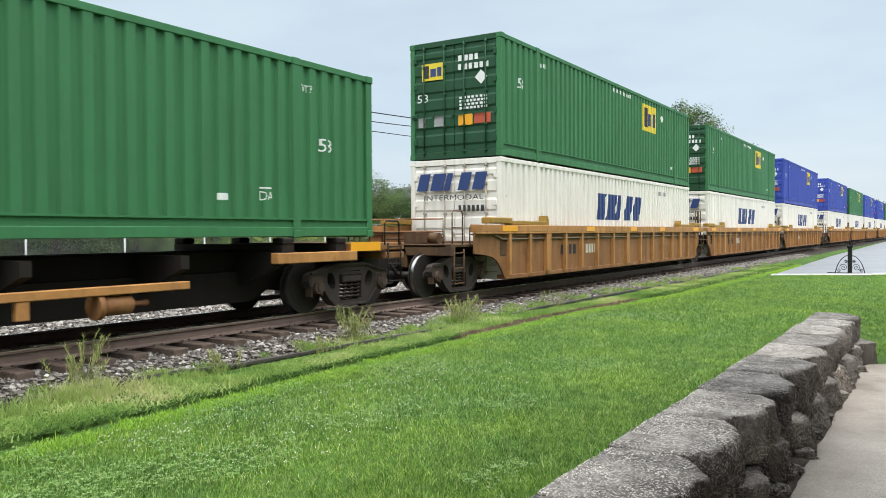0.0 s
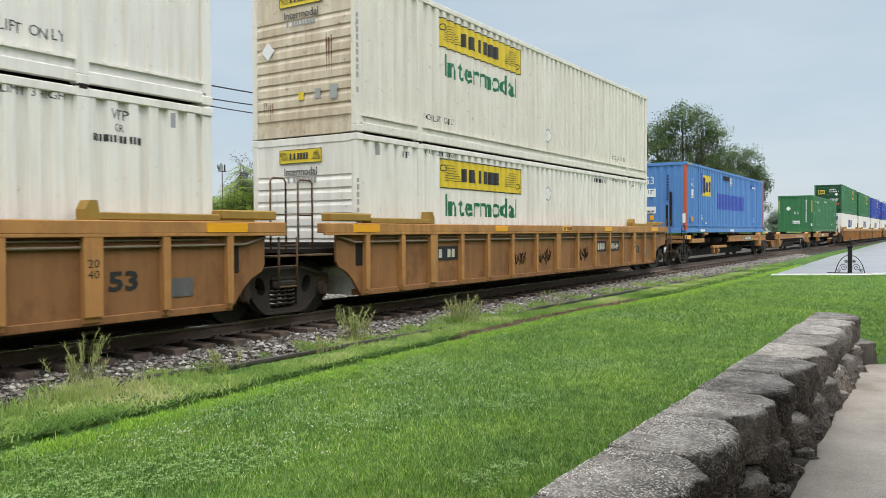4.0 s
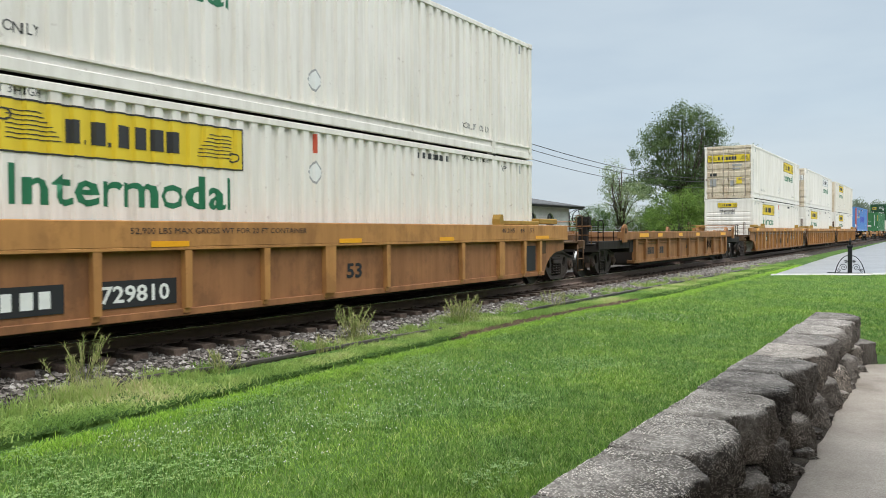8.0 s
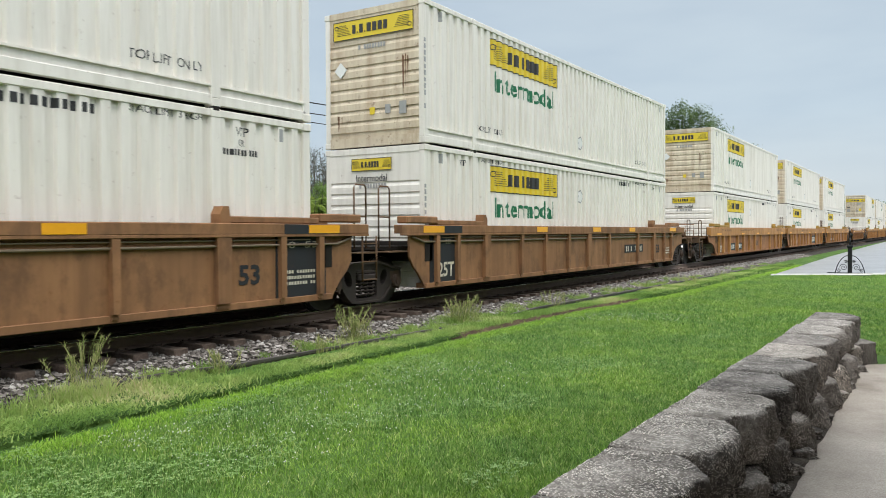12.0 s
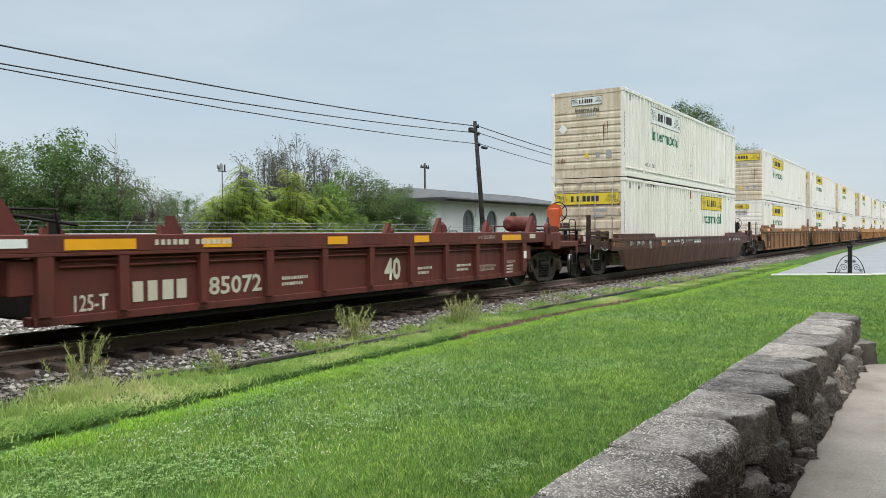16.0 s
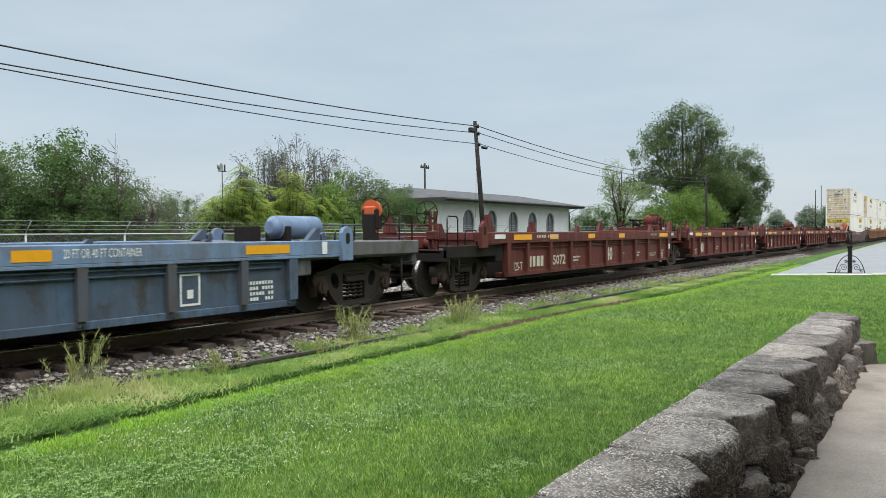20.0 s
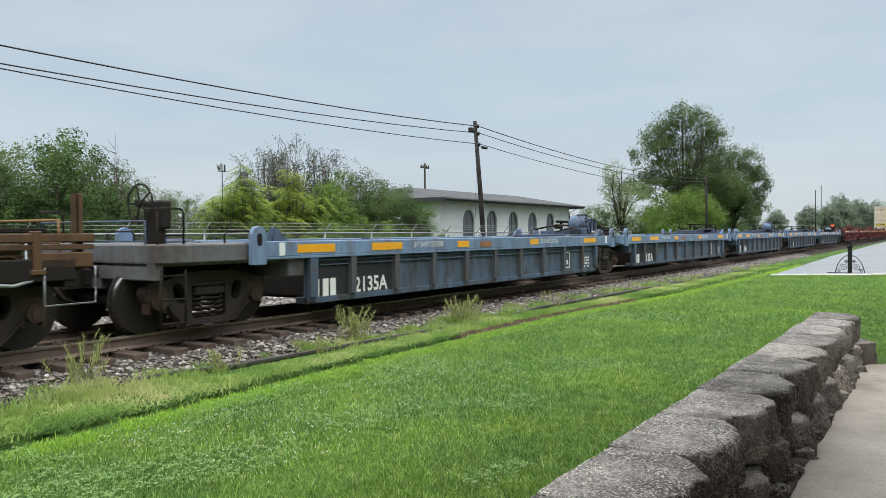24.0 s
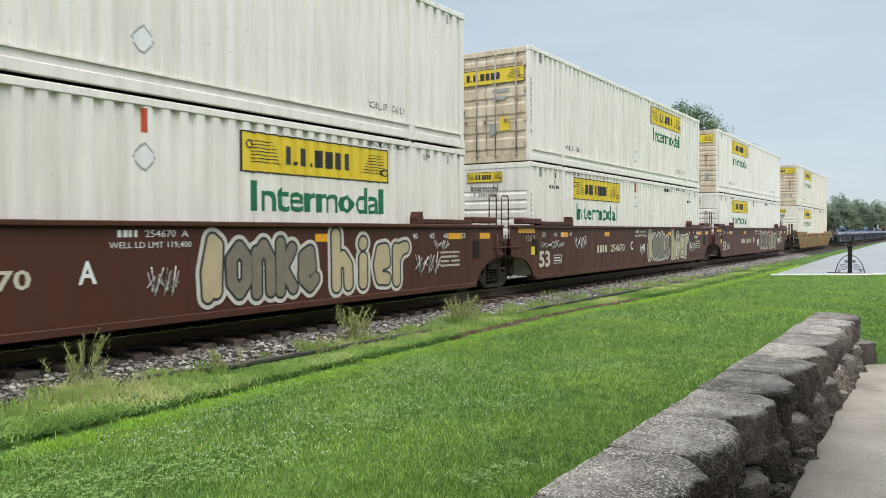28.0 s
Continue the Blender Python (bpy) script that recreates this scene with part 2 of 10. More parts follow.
# ================= mesh tools =================
class Shape:
    """Collects boxes, prisms, tubes and sheets into one mesh."""

    def __init__(self):
        self.v, self.f, self.smooth = [], [], []

    def add(self, verts, faces, smooth=False):
        k = len(self.v)
        self.v += verts
        self.f += [tuple(i + k for i in f) for f in faces]
        self.smooth += [smooth] * len(faces)
        return self

    def box(self, x0, x1, y0, y1, z0, z1, b=0.0):
        if b <= 0:
            v = [(x, y, z) for x in (x0, x1) for y in (y0, y1) for z in (z0, z1)]
            return self.add(v, [(0, 1, 3, 2), (4, 6, 7, 5), (0, 4, 5, 1), (2, 3, 7, 6), (0, 2, 6, 4), (1, 5, 7, 3)])
        lo, hi = (x0, y0, z0), (x1, y1, z1)
        v, idx = [], {}
        for c in range(8):
            s = [(c >> k) & 1 for k in range(3)]
            for a in range(3):
                p = [(hi[k] if s[k] else lo[k]) for k in range(3)]
                for k in range(3):
                    if k != a:
                        p[k] += -b if s[k] else b
                idx[c, a] = len(v)
                v.append(tuple(p))
        f = []
        for a in range(3):
            u, w = (a + 1) % 3, (a + 2) % 3
            for s in (0, 1):
                q = [idx[(s << a) | (i << u) | (j << w), a] for i, j in ((0, 0), (1, 0), (1, 1), (0, 1))]
                f.append(tuple(q if s else q[::-1]))
        for a in range(3):
            u, w = (a + 1) % 3, (a + 2) % 3
            for i, j in ((0, 0), (1, 0), (1, 1), (0, 1)):
                c0 = (i << u) | (j << w)
                c1 = c0 | (1 << a)
                q = (idx[c0, u], idx[c1, u], idx[c1, w], idx[c0, w])
                f.append(q if (i ^ j) == 0 else q[::-1])
        for c in range(8):
            q = tuple(idx[c, a] for a in range(3))
            f.append(q if bin(c).count("1") % 2 else q[::-1])
        return self.add(v, f)

    def prism(self, poly, y0, y1, axis="y"):
        """An outline in (x, z) drawn out along y (or, for axis x, an outline in (y, z) along x)."""
        n = len(poly)
        at = (lambda p, d: (p[0], d, p[1])) if axis == "y" else ((lambda p, d: (d, p[0], p[1])) if axis == "x" else (lambda p, d: (p[0], p[1], d)))
        v = [at(p, y0) for p in poly] + [at(p, y1) for p in poly]
        f = [tuple(range(n)), tuple(range(2 * n - 1, n - 1, -1))] + [(i, i + n, (i + 1) % n + n, (i + 1) % n) for i in range(n)]
        return self.add(v, f)

    def cyl(self, c, r, d0, d1, axis="y", n=16, r1=None, smooth=True, caps=True):
        r1 = r if r1 is None else r1
        v = []
        for d, rr in ((d0, r), (d1, r1)):
            for i in range(n):
                a, b = rr * math.cos(2 * math.pi * i / n), rr * math.sin(2 * math.pi * i / n)
                v.append({"x": (d, c[0] + a, c[1] + b), "y": (c[0] + a, d, c[1] + b), "z": (c[0] + a, c[1] + b, d)}[axis])
        self.add(v, [(i, (i + 1) % n, (i + 1) % n + n, i + n) for i in range(n)], smooth)
        if caps:
            k = len(self.v) - 2 * n
            self.f += [tuple(range(k + n - 1, k - 1, -1)), tuple(range(k + n, k + 2 * n))]
            self.smooth += [False, False]
        return self

    def tube(self, pts, r, n=6, r_end=None, flat=False):
        """A round bar along a line of points."""
        pts = [Vector(p) for p in pts]
        k0, m = len(self.v), len(pts)
        for i, p in enumerate(pts):
            d = (pts[min(i + 1, m - 1)] - pts[max(i - 1, 0)]).normalized()
            a = d.cross(Vector((0, 0, 1)) if abs(d.z) < 0.9 else Vector((1, 0, 0))).normalized()
            b = d.cross(a)
            rr = r if r_end is None else r + (r_end - r) * i / (m - 1)
            for k in range(n):
                q = p + a * rr * math.cos(2 * math.pi * k / n) + b * rr * math.sin(2 * math.pi * k / n)
                self.v.append(tuple(q))
        for i in range(m - 1):
            for k in range(n):
                self.f.append((k0 + i * n + k, k0 + i * n + (k + 1) % n, k0 + (i + 1) * n + (k + 1) % n, k0 + (i + 1) * n + k))
                self.smooth.append(not flat)
        self.f += [tuple(k0 + k for k in range(n - 1, -1, -1)), tuple(k0 + (m - 1) * n + k for k in range(n))]
        self.smooth += [False, False]
        return self

    def mesh(self, name, material):
        me = bpy.data.meshes.new(name)
        me.from_pydata(self.v, [], self.f)
        me.polygons.foreach_set("use_smooth", self.smooth)
        me.materials.append(material)
        me.update()
        return me


def big_mesh(name, verts, quads, material, smooth=False):
    """A large mesh straight from arrays of corners and of equal-sided faces."""
    me = bpy.data.meshes.new(name)
    verts, quads = np.asarray(verts, dtype=np.float32), np.asarray(quads, dtype=np.int32)
    side = quads.shape[1]
    me.vertices.add(len(verts))
    me.vertices.foreach_set("co", verts.ravel())
    me.loops.add(quads.size)
    me.loops.foreach_set("vertex_index", quads.ravel())
    me.polygons.add(len(quads))
    me.polygons.foreach_set("loop_start", np.arange(0, quads.size, side, dtype=np.int32))
    me.polygons.foreach_set("loop_total", np.full(len(quads), side, dtype=np.int32))
    me.polygons.foreach_set("use_smooth", np.full(len(quads), smooth))
    me.materials.append(material)
    me.update(calc_edges=True)
    me.validate()
    return me


KEPT = {}


def kept(key, make):
    """The mesh of that key, made the first time it is asked for."""
    if key not in KEPT:
        KEPT[key] = make()
    return KEPT[key]


def hang(name, me, parent, m=None, label="", kind=""):
    """Links a mesh as one part under a thing or part."""
    ob = new(name, me)
    ob.parent = parent
    if me.name.startswith("bars"):
        kind = "stuff"
    if m is not None:
        ob.matrix_basis = m
    return tagged(ob, label, kind=kind)


def thing(name, label, category, m=None, group="", kind="", me=None):
    ob = new(name, me)
    if m is not None:
        ob.matrix_basis = m
    return tagged(ob, label, category, group, kind)


def letters(text, width, height, material, bold=0.0):
    """Flat lettering in the built-in font, fitted to a width and height, upright in x and z, facing -y."""
    def make():
        cu = bpy.data.curves.new("lettering", "FONT")
        cu.body, cu.size, cu.extrude, cu.offset, cu.resolution_u = text, 1.0, 0.0, bold, 2
        ob = bpy.data.objects.new("lettering", cu)
        scene.collection.objects.link(ob)
        bpy.context.view_layer.update()
        me = bpy.data.meshes.new_from_object(ob)
        bpy.data.objects.remove(ob)
        xs, ys = [v.co.x for v in me.vertices], [v.co.y for v in me.vertices]
        kx, ky = width / (max(xs) - min(xs)), height / (max(ys) - min(ys))
        me.transform(Matrix.Translation((-min(xs), -min(ys), 0)))
        me.transform(Matrix.Diagonal((kx, ky, 1, 1)))
        me.transform(Euler((radians(90), 0, 0)).to_matrix().to_4x4())
        me.materials.clear()
        me.materials.append(material)
        return me
    return kept(("letters", text, round(width, 3), round(height, 3), material.name), make)


def bars(count, width, height, material, seed=0):
    """Plain upright blocks, one for a character, in place of lettering."""
    def make():
        rnd = random.Random(seed + count)
        s, step = Shape(), width / count
        for i in range(count):
            w = step * rnd.uniform(0.52, 0.78)
            if rnd.random() > 0.08:
                s.box(i * step, i * step + w, -0.0015, 0.0015, 0, height)
        return s.mesh("bars", material)
    return kept(("bars", count, round(width, 3), round(height, 3), material.name, seed), make)


# ================= the ground =================
TRACK_Y = 10.107          # middle of the track; rail heads at z = 0
LAWN_Z = -0.44
GRASS_BASE = rough_stuff("lawn_soil_and_thatch", [(0.25, (0.042, 0.085, 0.017)), (0.5, (0.068, 0.135, 0.026)), (0.75, (0.11, 0.18, 0.038))], 0.9, 0.8, 0.03, fine=45)
SOIL = rough_stuff("bare_brown_soil", [(0.3, (0.050, 0.034, 0.022)), (0.7, (0.125, 0.085, 0.052))], 3.0, 0.8, 0.03)
BALLAST_BED = rough_stuff("ballast_grit", [(0.3, (0.030, 0.025, 0.021)), (0.7, (0.075, 0.065, 0.056))], 6.0, 0.9, 0.03, fine=35)
CONCRETE = rough_stuff("stained_concrete", [(0.25, (0.215, 0.185, 0.155)), (0.5, (0.385, 0.342, 0.298)), (0.8, (0.51, 0.46, 0.41))], 1.1, 0.25, 0.006, fine=90)
PAVING = rough_stuff("pale_wet_paving", [(0.3, (0.185, 0.19, 0.20)), (0.7, (0.28, 0.285, 0.295))], 0.5, 0.15, 0.005, rough=0.35, fine=30)


def ground_height(x, y):
    """Lawn, then the rough verge that climbs to the ballast shoulder, the bed, and the land beyond."""
    prof = [(-3000, -0.6), (-40, -0.5), (0, LAWN_Z), (6.3, LAWN_Z), (7.2, -0.45), (7.6, -0.42), (8.1, -0.39), (8.7, -0.32), (11.5, -0.32), (12.6, -0.45), (15, -0.55), (24, -0.6), (3000, -0.6)]
    return float(np.interp(y, [p[0] for p in prof], [p[1] for p in prof]))


def build_ground():
    ys = [-2500, -400, -80, -30, -12, -6, -3, -1, 0, 0.6, 1.2, 2, 3, 4, 5, 5.6, 6.0, 6.3, 6.5, 6.75, 6.9, 7.05, 7.2, 7.4, 7.7, 8.1, 8.4, 8.7, 9.5, 10.5, 11.5, 12.6, 15, 19, 24, 40, 90, 400, 2500]
    xs = [-2500, -400, -80, -30, -12] + [-8 + 0.8 * i for i in range(85)] + [64, 72, 85, 110, 150, 220, 400, 900, 2500]
    rnd = random.Random(3)
    v = []
    for y in ys:
        for x in xs:
            wob = 0.02 * noise.noise(Vector((x * 0.5, y * 0.9, 2))) if abs(x) < 70 and -8 < y < 20 else 0
            v.append((x, y, ground_height(x, y) + wob))
    n = len(xs)
    q = [(j * n + i, j * n + i + 1, (j + 1) * n + i + 1, (j + 1) * n + i) for j in range(len(ys) - 1) for i in range(n - 1)]
    thing("ground", "open ground of mown lawn and rough verge", "ground", kind="structure", me=big_mesh("ground", v, q, GRASS_BASE, True))
    # ballast bed: a bank of grit with sloping shoulders
    prof = [(7.55, -0.46), (8.15, -0.375), (8.75, -0.275), (11.5, -0.275), (12.3, -0.40), (12.9, -0.60)]
    s = Shape()
    xs = [-60 + 2.0 * i for i in range(90)] + [125 + 25.0 * i for i in range(60)]
    v = [(x, y + (0.10 * noise.noise(Vector((x * 0.8, 3, y))) if k == 0 else 0), z) for x in xs for k, (y, z) in enumerate(prof)]
    m = len(prof)
    q = [(i * m + k, (i + 1) * m + k, (i + 1) * m + k + 1, i * m + k + 1) for i in range(len(xs) - 1) for k in range(m - 1)]
    yard = [(-60, 12.4), (1200, 12.4), (1200, 23.5), (-60, 23.5)]
    thing("yard", "bare grey gravel yard behind the track", "gravel", kind="structure", me=Shape().prism(yard, -0.75, -0.535, "z").mesh("yard", BALLAST_BED))
    thing("ballast_bed", "grey crushed-stone bank under the railway track", "ballast", kind="structure", me=big_mesh("ballast_bed", v, q, BALLAST_BED, True))


def build_rails():
    prof = [(-0.075, -0.180), (0.075, -0.180), (0.075, -0.168), (0.014, -0.140), (0.009, -0.055), (0.036, -0.038), (0.037, -0.012), (0.030, -0.004), (-0.030, -0.004), (-0.037, -0.012), (-0.036, -0.038), (-0.009, -0.055), (-0.014, -0.140), (-0.075, -0.168)]
    track = thing("railway_track", "single railway track of steel rails on dark timber ties", "railway track", kind="structure")
    for k, y in enumerate((TRACK_Y - 0.7525, TRACK_Y + 0.7525)):
        me = Shape().prism([(y + a, b) for a, b in prof], -80, 1600, "x").mesh("rail", RAIL_SIDE)
        r = hang("rail", me, track, label="rust-brown steel rail")
        hang("rail_head", Shape().box(-80, 1600, y - 0.03, y + 0.03, -0.006, 0.0).mesh("rail_head", RAIL_TOP), r, label="polished running surface")
    wood = rough_stuff("creosoted_tie_timber", [(0.3, (0.060, 0.045, 0.036)), (0.7, (0.17, 0.125, 0.10))], 3.0, 0.8, 0.01, fine=30)
    rnd = random.Random(8)
    tie_meshes = []
    for k in range(5):
        s = Shape()
        a, b = rnd.uniform(-0.05, 0.05), rnd.uniform(-0.05, 0.05)
        s.box(-0.115, 0.115, -1.32 + a, 1.32 + b, -0.36, -0.183, 0.012)
        for y in (-0.7525, 0.7525):
            s.box(-0.10, 0.10, y - 0.17, y + 0.17, -0.184, -0.170)
            for dx in (-0.06, 0.06):
                s.box(dx - 0.012, dx + 0.012, y - 0.12, y - 0.095, -0.17, -0.15)
        tie_meshes.append(s.mesh("tie", wood))
    x, i = -2.0, 0
    while x < 118:
        hang("tie", rnd.choice(tie_meshes), track, pose(x, TRACK_Y + rnd.uniform(-0.04, 0.04), rnd.uniform(-0.006, 0.004), 0, 0, rnd.uniform(-1.5, 1.5)))
        x += 0.53 + rnd.uniform(-0.03, 0.03)
    # an old disused rail half sunk in the verge
    old = Shape()
    rnd = random.Random(5)
    line = [(3.4, 8.02, -0.10), (4.6, 7.98, -0.03), (5.1, 7.92, -0.02), (6.3, 7.92, -0.02), (7.0, 7.80, -0.045), (8.7, 7.76, -0.055), (9.8, 7.72, -0.05), (11.4, 7.70, -0.06), (13.6, 7.74, -0.10), (16.2, 7.80, -0.05), (20.6, 7.66, -0.04), (31.3, 7.50, -0.04), (44.0, 7.45, -0.05)]
    for (a, ya, la), (b, yb, lb) in zip(line, line[1:]):
        za, zb = -0.275 + la, -0.275 + lb
        for dy0, dy1, z0, z1 in ((-0.034, 0.034, -0.035, 0.0), (-0.008, 0.008, -0.13, -0.035), (-0.065, 0.065, -0.145, -0.13)):
            v = [(a, ya + dy0, za + z0), (a, ya + dy1, za + z0), (a, ya + dy1, za + z1), (a, ya + dy0, za + z1), (b, yb + dy0, zb + z0), (b, yb + dy1, zb + z0), (b, yb + dy1, zb + z1), (b, yb + dy0, zb + z1)]
            old.add(v, [(3, 2, 1, 0), (4, 5, 6, 7), (0, 1, 5, 4), (1, 2, 6, 5), (2, 3, 7, 6), (3, 0, 4, 7)])
    thing("old_rail", "disused rusty rail half buried in the weedy verge", "rail", kind="structure", me=old.mesh("old_rail", plain("old_rail_steel", (0.085, 0.075, 0.068), 0.6, 0.2, 0.5, 3)))


def build_paving():
    """Pale paved platform beyond the lawn, and the concrete path behind the stone wall."""
    z = LAWN_Z
    poly = [(34.0, 5.85), (36.6, 1.9), (40, -8), (170, -30), (170, 8.0), (100, 7.2), (60, 6.6)]
    slab = thing("paved_platform", "pale wet paved platform beyond the lawn", "pavement", kind="structure")
    hang("slab", Shape().prism(poly, z - 0.1, z + 0.045, "z").mesh("slab", PAVING), slab)
    kerb = Shape()
    for (x0, y0), (x1, y1) in zip([(33.9, 5.9), (36.55, 1.9)], [(36.55, 1.9), (40, -8)]):
        kerb.tube([(x0, y0, z + 0.02), (x1, y1, z + 0.02)], 0.06, 4, flat=True)
    hang("kerb", kerb.mesh("kerb", plain("pale_kerb", (0.46, 0.45, 0.42), 0.8, 0, 0.1)), slab, label="pale stone edging")
    path = [(-14, -7), (-14, 1.3), (3.0, 1.3), (11.7, 1.25), (12.2, 0.6), (12.9, -7)]
    thing("path", "stained grey concrete path behind the low stone wall", "path", kind="structure", me=Shape().prism(path, z - 0.08, z + 0.012, "z").mesh("path", CONCRETE))
    # a ragged dark strip where the path meets the wall
    n = 90
    v = []
    for i in range(n + 1):
        x = 1.5 + 10.4 * i / n
        w = 0.02 + 0.03 * noise.noise(Vector((x * 1.1, 4, 1))) + 0.02 * noise.noise(Vector((x * 5, 2, 1)))
        v += [(x, 1.12, z + 0.05), (x, 0.95, z + 0.03), (x, 0.90 - w, z + 0.0135)]
    q = [(3 * i + k, 3 * i + 1 + k, 3 * i + 4 + k, 3 * i + 3 + k) for i in range(n) for k in (0, 1)]
    thing("soil_drift", "ragged dark strip along the foot of the wall", "soil", kind="structure", me=big_mesh("soil_drift", v, q, rough_stuff("dark_foot_strip", [(0.3, (0.05, 0.042, 0.035)), (0.7, (0.13, 0.112, 0.095))], 4.0, 0.9, 0.02, fine=50), True))

    # unseen wall added to close this side and keep light off the stone wall
    thing("wall_south", "unseen dark brown wall added along the path for shade", "wall", kind="structure", me=Shape().box(-6, 24, -2.1, -1.8, z, 5.0).mesh("wall_south", rough_stuff("dark_brown_wall", [(0.3, (0.045, 0.035, 0.03)), (0.7, (0.09, 0.07, 0.06))], 1.5, 0.4, 0.01, fine=40)))

    # unseen deep eaves added above and behind the camera to shade path and wall
    eaves = thing("eaves", "unseen dark boarded eaves added over the path for shade", "roof", kind="structure")
    dark = rough_stuff("dark_eaves_boards", [(0.3, (0.035, 0.028, 0.023)), (0.7, (0.07, 0.056, 0.046))], 2.0, 0.4, 0.01, fine=30)
    hang("soffit", Shape().box(-6, 7.2, -2.1, 1.00, 4.02, 4.12).mesh("soffit", dark), eaves)
    hang("eaves_board", Shape().box(-6, 7.2, 1.00, 1.05, 3.92, 4.20).mesh("eaves_board", dark), eaves)


build_ground()
build_rails()
build_paving()


# ================= the train =================
SIDE_Y = 8.812            # near face of the containers
CL, CW, CH = 16.15, 2.59, 2.90


RUN = [0.0, 36.621, 73.252, 109.830, 146.430, 183.324, 220.208, 257.224, 294.239, 331.261, 368.344, 405.521, 442.818, 480.243, 517.714]


def travel(t):
    """Metres that the train has run by t seconds: a smooth line through its place at every second second."""
    i = int(min(max(t // 2, 0), 13))
    f = t / 2 - i
    p1, p2 = RUN[i], RUN[i + 1]
    p0 = RUN[i - 1] if i else 2 * p1 - p2
    p3 = RUN[i + 2] if i < 13 else 2 * p2 - p1
    return 0.5 * (2 * p1 + (p2 - p0) * f + (2 * p0 - 5 * p1 + 4 * p2 - p3) * f * f + (3 * p1 - p0 - 3 * p2 + p3) * f ** 3)


MOVING = []               # (thing, u, y, z): what rides with the train
SPIN = []                 # (wheelset, u): wheelsets to turn


def ride(ob, u, y, z):
    MOVING.append((ob, u, y, z))
    return ob


def corrugated(x0, x1, z0, z1, pitch, depth, y, sign):
    """A wall along x with trapezoid ribs; sign -1 faces -y."""
    n = max(1, round((x1 - x0) / pitch))
    p = (x1 - x0) / n
    pts = [(x0, y)]
    for i in range(n):
        a = x0 + i * p
        pts += [(a + 0.38 * p, y), (a + 0.45 * p, y - sign * depth), (a + 0.83 * p, y - sign * depth), (a + 0.92 * p, y)]
    pts.append((x1, y))
    s = Shape()
    v = [(x, yy, z) for x, yy in pts for z in (z0, z1)]
    f = [(2 * i, 2 * i + 2, 2 * i + 3, 2 * i + 1) if sign < 0 else (2 * i, 2 * i + 1, 2 * i + 3, 2 * i + 2) for i in range(len(pts) - 1)]
    return s.add(v, f)


def side_mesh(mat, pitch, depth, sign, base):
    def make():
        y = 0.012 if sign < 0 else CW - 0.012
        s = Shape()
        for a, b in ((0.09, 1.93), (2.05, CL - 2.05), (CL - 1.93, CL - 0.09)):
            c = corrugated(a, b, base, CH - 0.10, pitch, depth, y, sign)
            s.add(c.v, c.f)
        # flat strips that close the ribs above the bottom rail
        s.box(0.09, CL - 0.09, y if sign < 0 else y - depth - 0.004, y + depth + 0.004 if sign < 0 else y, base - 0.02, base)
        return s.mesh("side_wall", mat)
    return kept(("side", mat.name, pitch, sign, base), make)


def wavy_patch(x0, w, h, mat):
    """Paint laid over the ribs of a coloured container's long middle bay, 3 mm proud of the steel."""
    def make():
        c = corrugated(2.05, CL - 2.05, 0.0, h, 0.30, 0.050, 0.009, -1)
        inside = [k for k in range(0, len(c.v), 2) if x0 <= c.v[k][0] <= x0 + w]
        v = [c.v[k + e] for k in inside for e in (0, 1)]
        return Shape().add(v, [(2 * i, 2 * i + 2, 2 * i + 3, 2 * i + 1) for i in range(len(inside) - 1)]).mesh("patch", mat)
    return kept(("wavy", x0, w, h, mat.name), make)


def frame_meshes(mat, post_mat):
    """Rails, posts and castings, shared by all containers of a colour."""
    def rails(lo, hi, inner=0.09):
        return lambda: Shape().box(0.1, CL - 0.1, 0.0, inner, lo, hi, 0.008).mesh("rail", mat)
    out = {}
    out["top_rail"] = kept(("toprail", mat.name), rails(CH - 0.11, CH - 0.005))
    out["bottom_rail"] = kept(("botrail", mat.name), rails(0.02, 0.17))
    out["roof"] = kept(("roof", mat.name), lambda: Shape().box(0.08, CL - 0.08, 0.05, CW - 0.05, CH - 0.06, CH - 0.02).mesh("roof", mat))
    out["floor_frame"] = kept(("floorframe", mat.name), lambda: Shape().box(0.1, CL - 0.1, 0.1, CW - 0.1, 0.05, 0.20).mesh("floor_frame", GRIME))
    out["corner_post"] = kept(("post", post_mat.name), lambda: Shape().box(0, 0.16, 0, 0.13, 0.12, CH - 0.12, 0.01).mesh("corner_post", post_mat))
    out["lift_post"] = kept(("lift", mat.name), lambda: Shape().box(-0.085, 0.085, -0.014, 0.09, 0.12, CH - 0.12, 0.008).mesh("lift_post", mat))
    cast = Shape().box(-0.09, 0.09, -0.018, 0.13, 0, 0.12, 0.008)
    out["corner_casting"] = kept(("cast", mat.name), lambda: cast.mesh("corner_casting", mat))
    return out


def end_ribbed(mat):
    """Front wall with lying ribs: a frame, a smooth head panel, and pressed louvres below."""
    def make():
        # one pressed sheet: sill, eight lying louvres, smooth head, header
        n = 8
        z0, z1 = 0.30, 2.16
        p = (z1 - z0) / n
        line = [(0.0, 0.0), (0.0, 0.20), (0.036, 0.20)]
        for i in range(n):
            a = z0 + i * p
            line += [(0.030, a + 0.04 * p), (0.006, a + 0.10 * p), (0.006, a + 0.66 * p), (0.030, a + 0.92 * p)]
        line += [(0.030, a + 1.04 * p), (0.012, a + 1.10 * p), (0.012, CH - 0.13), (0.0, CH - 0.13), (0.0, CH), (0.10, CH), (0.10, 0.0)]
        s = Shape().prism(line[::-1], 0.13, CW - 0.13)
        return s.mesh("end_wall", mat)
    return kept(("endrib", mat.name), make)


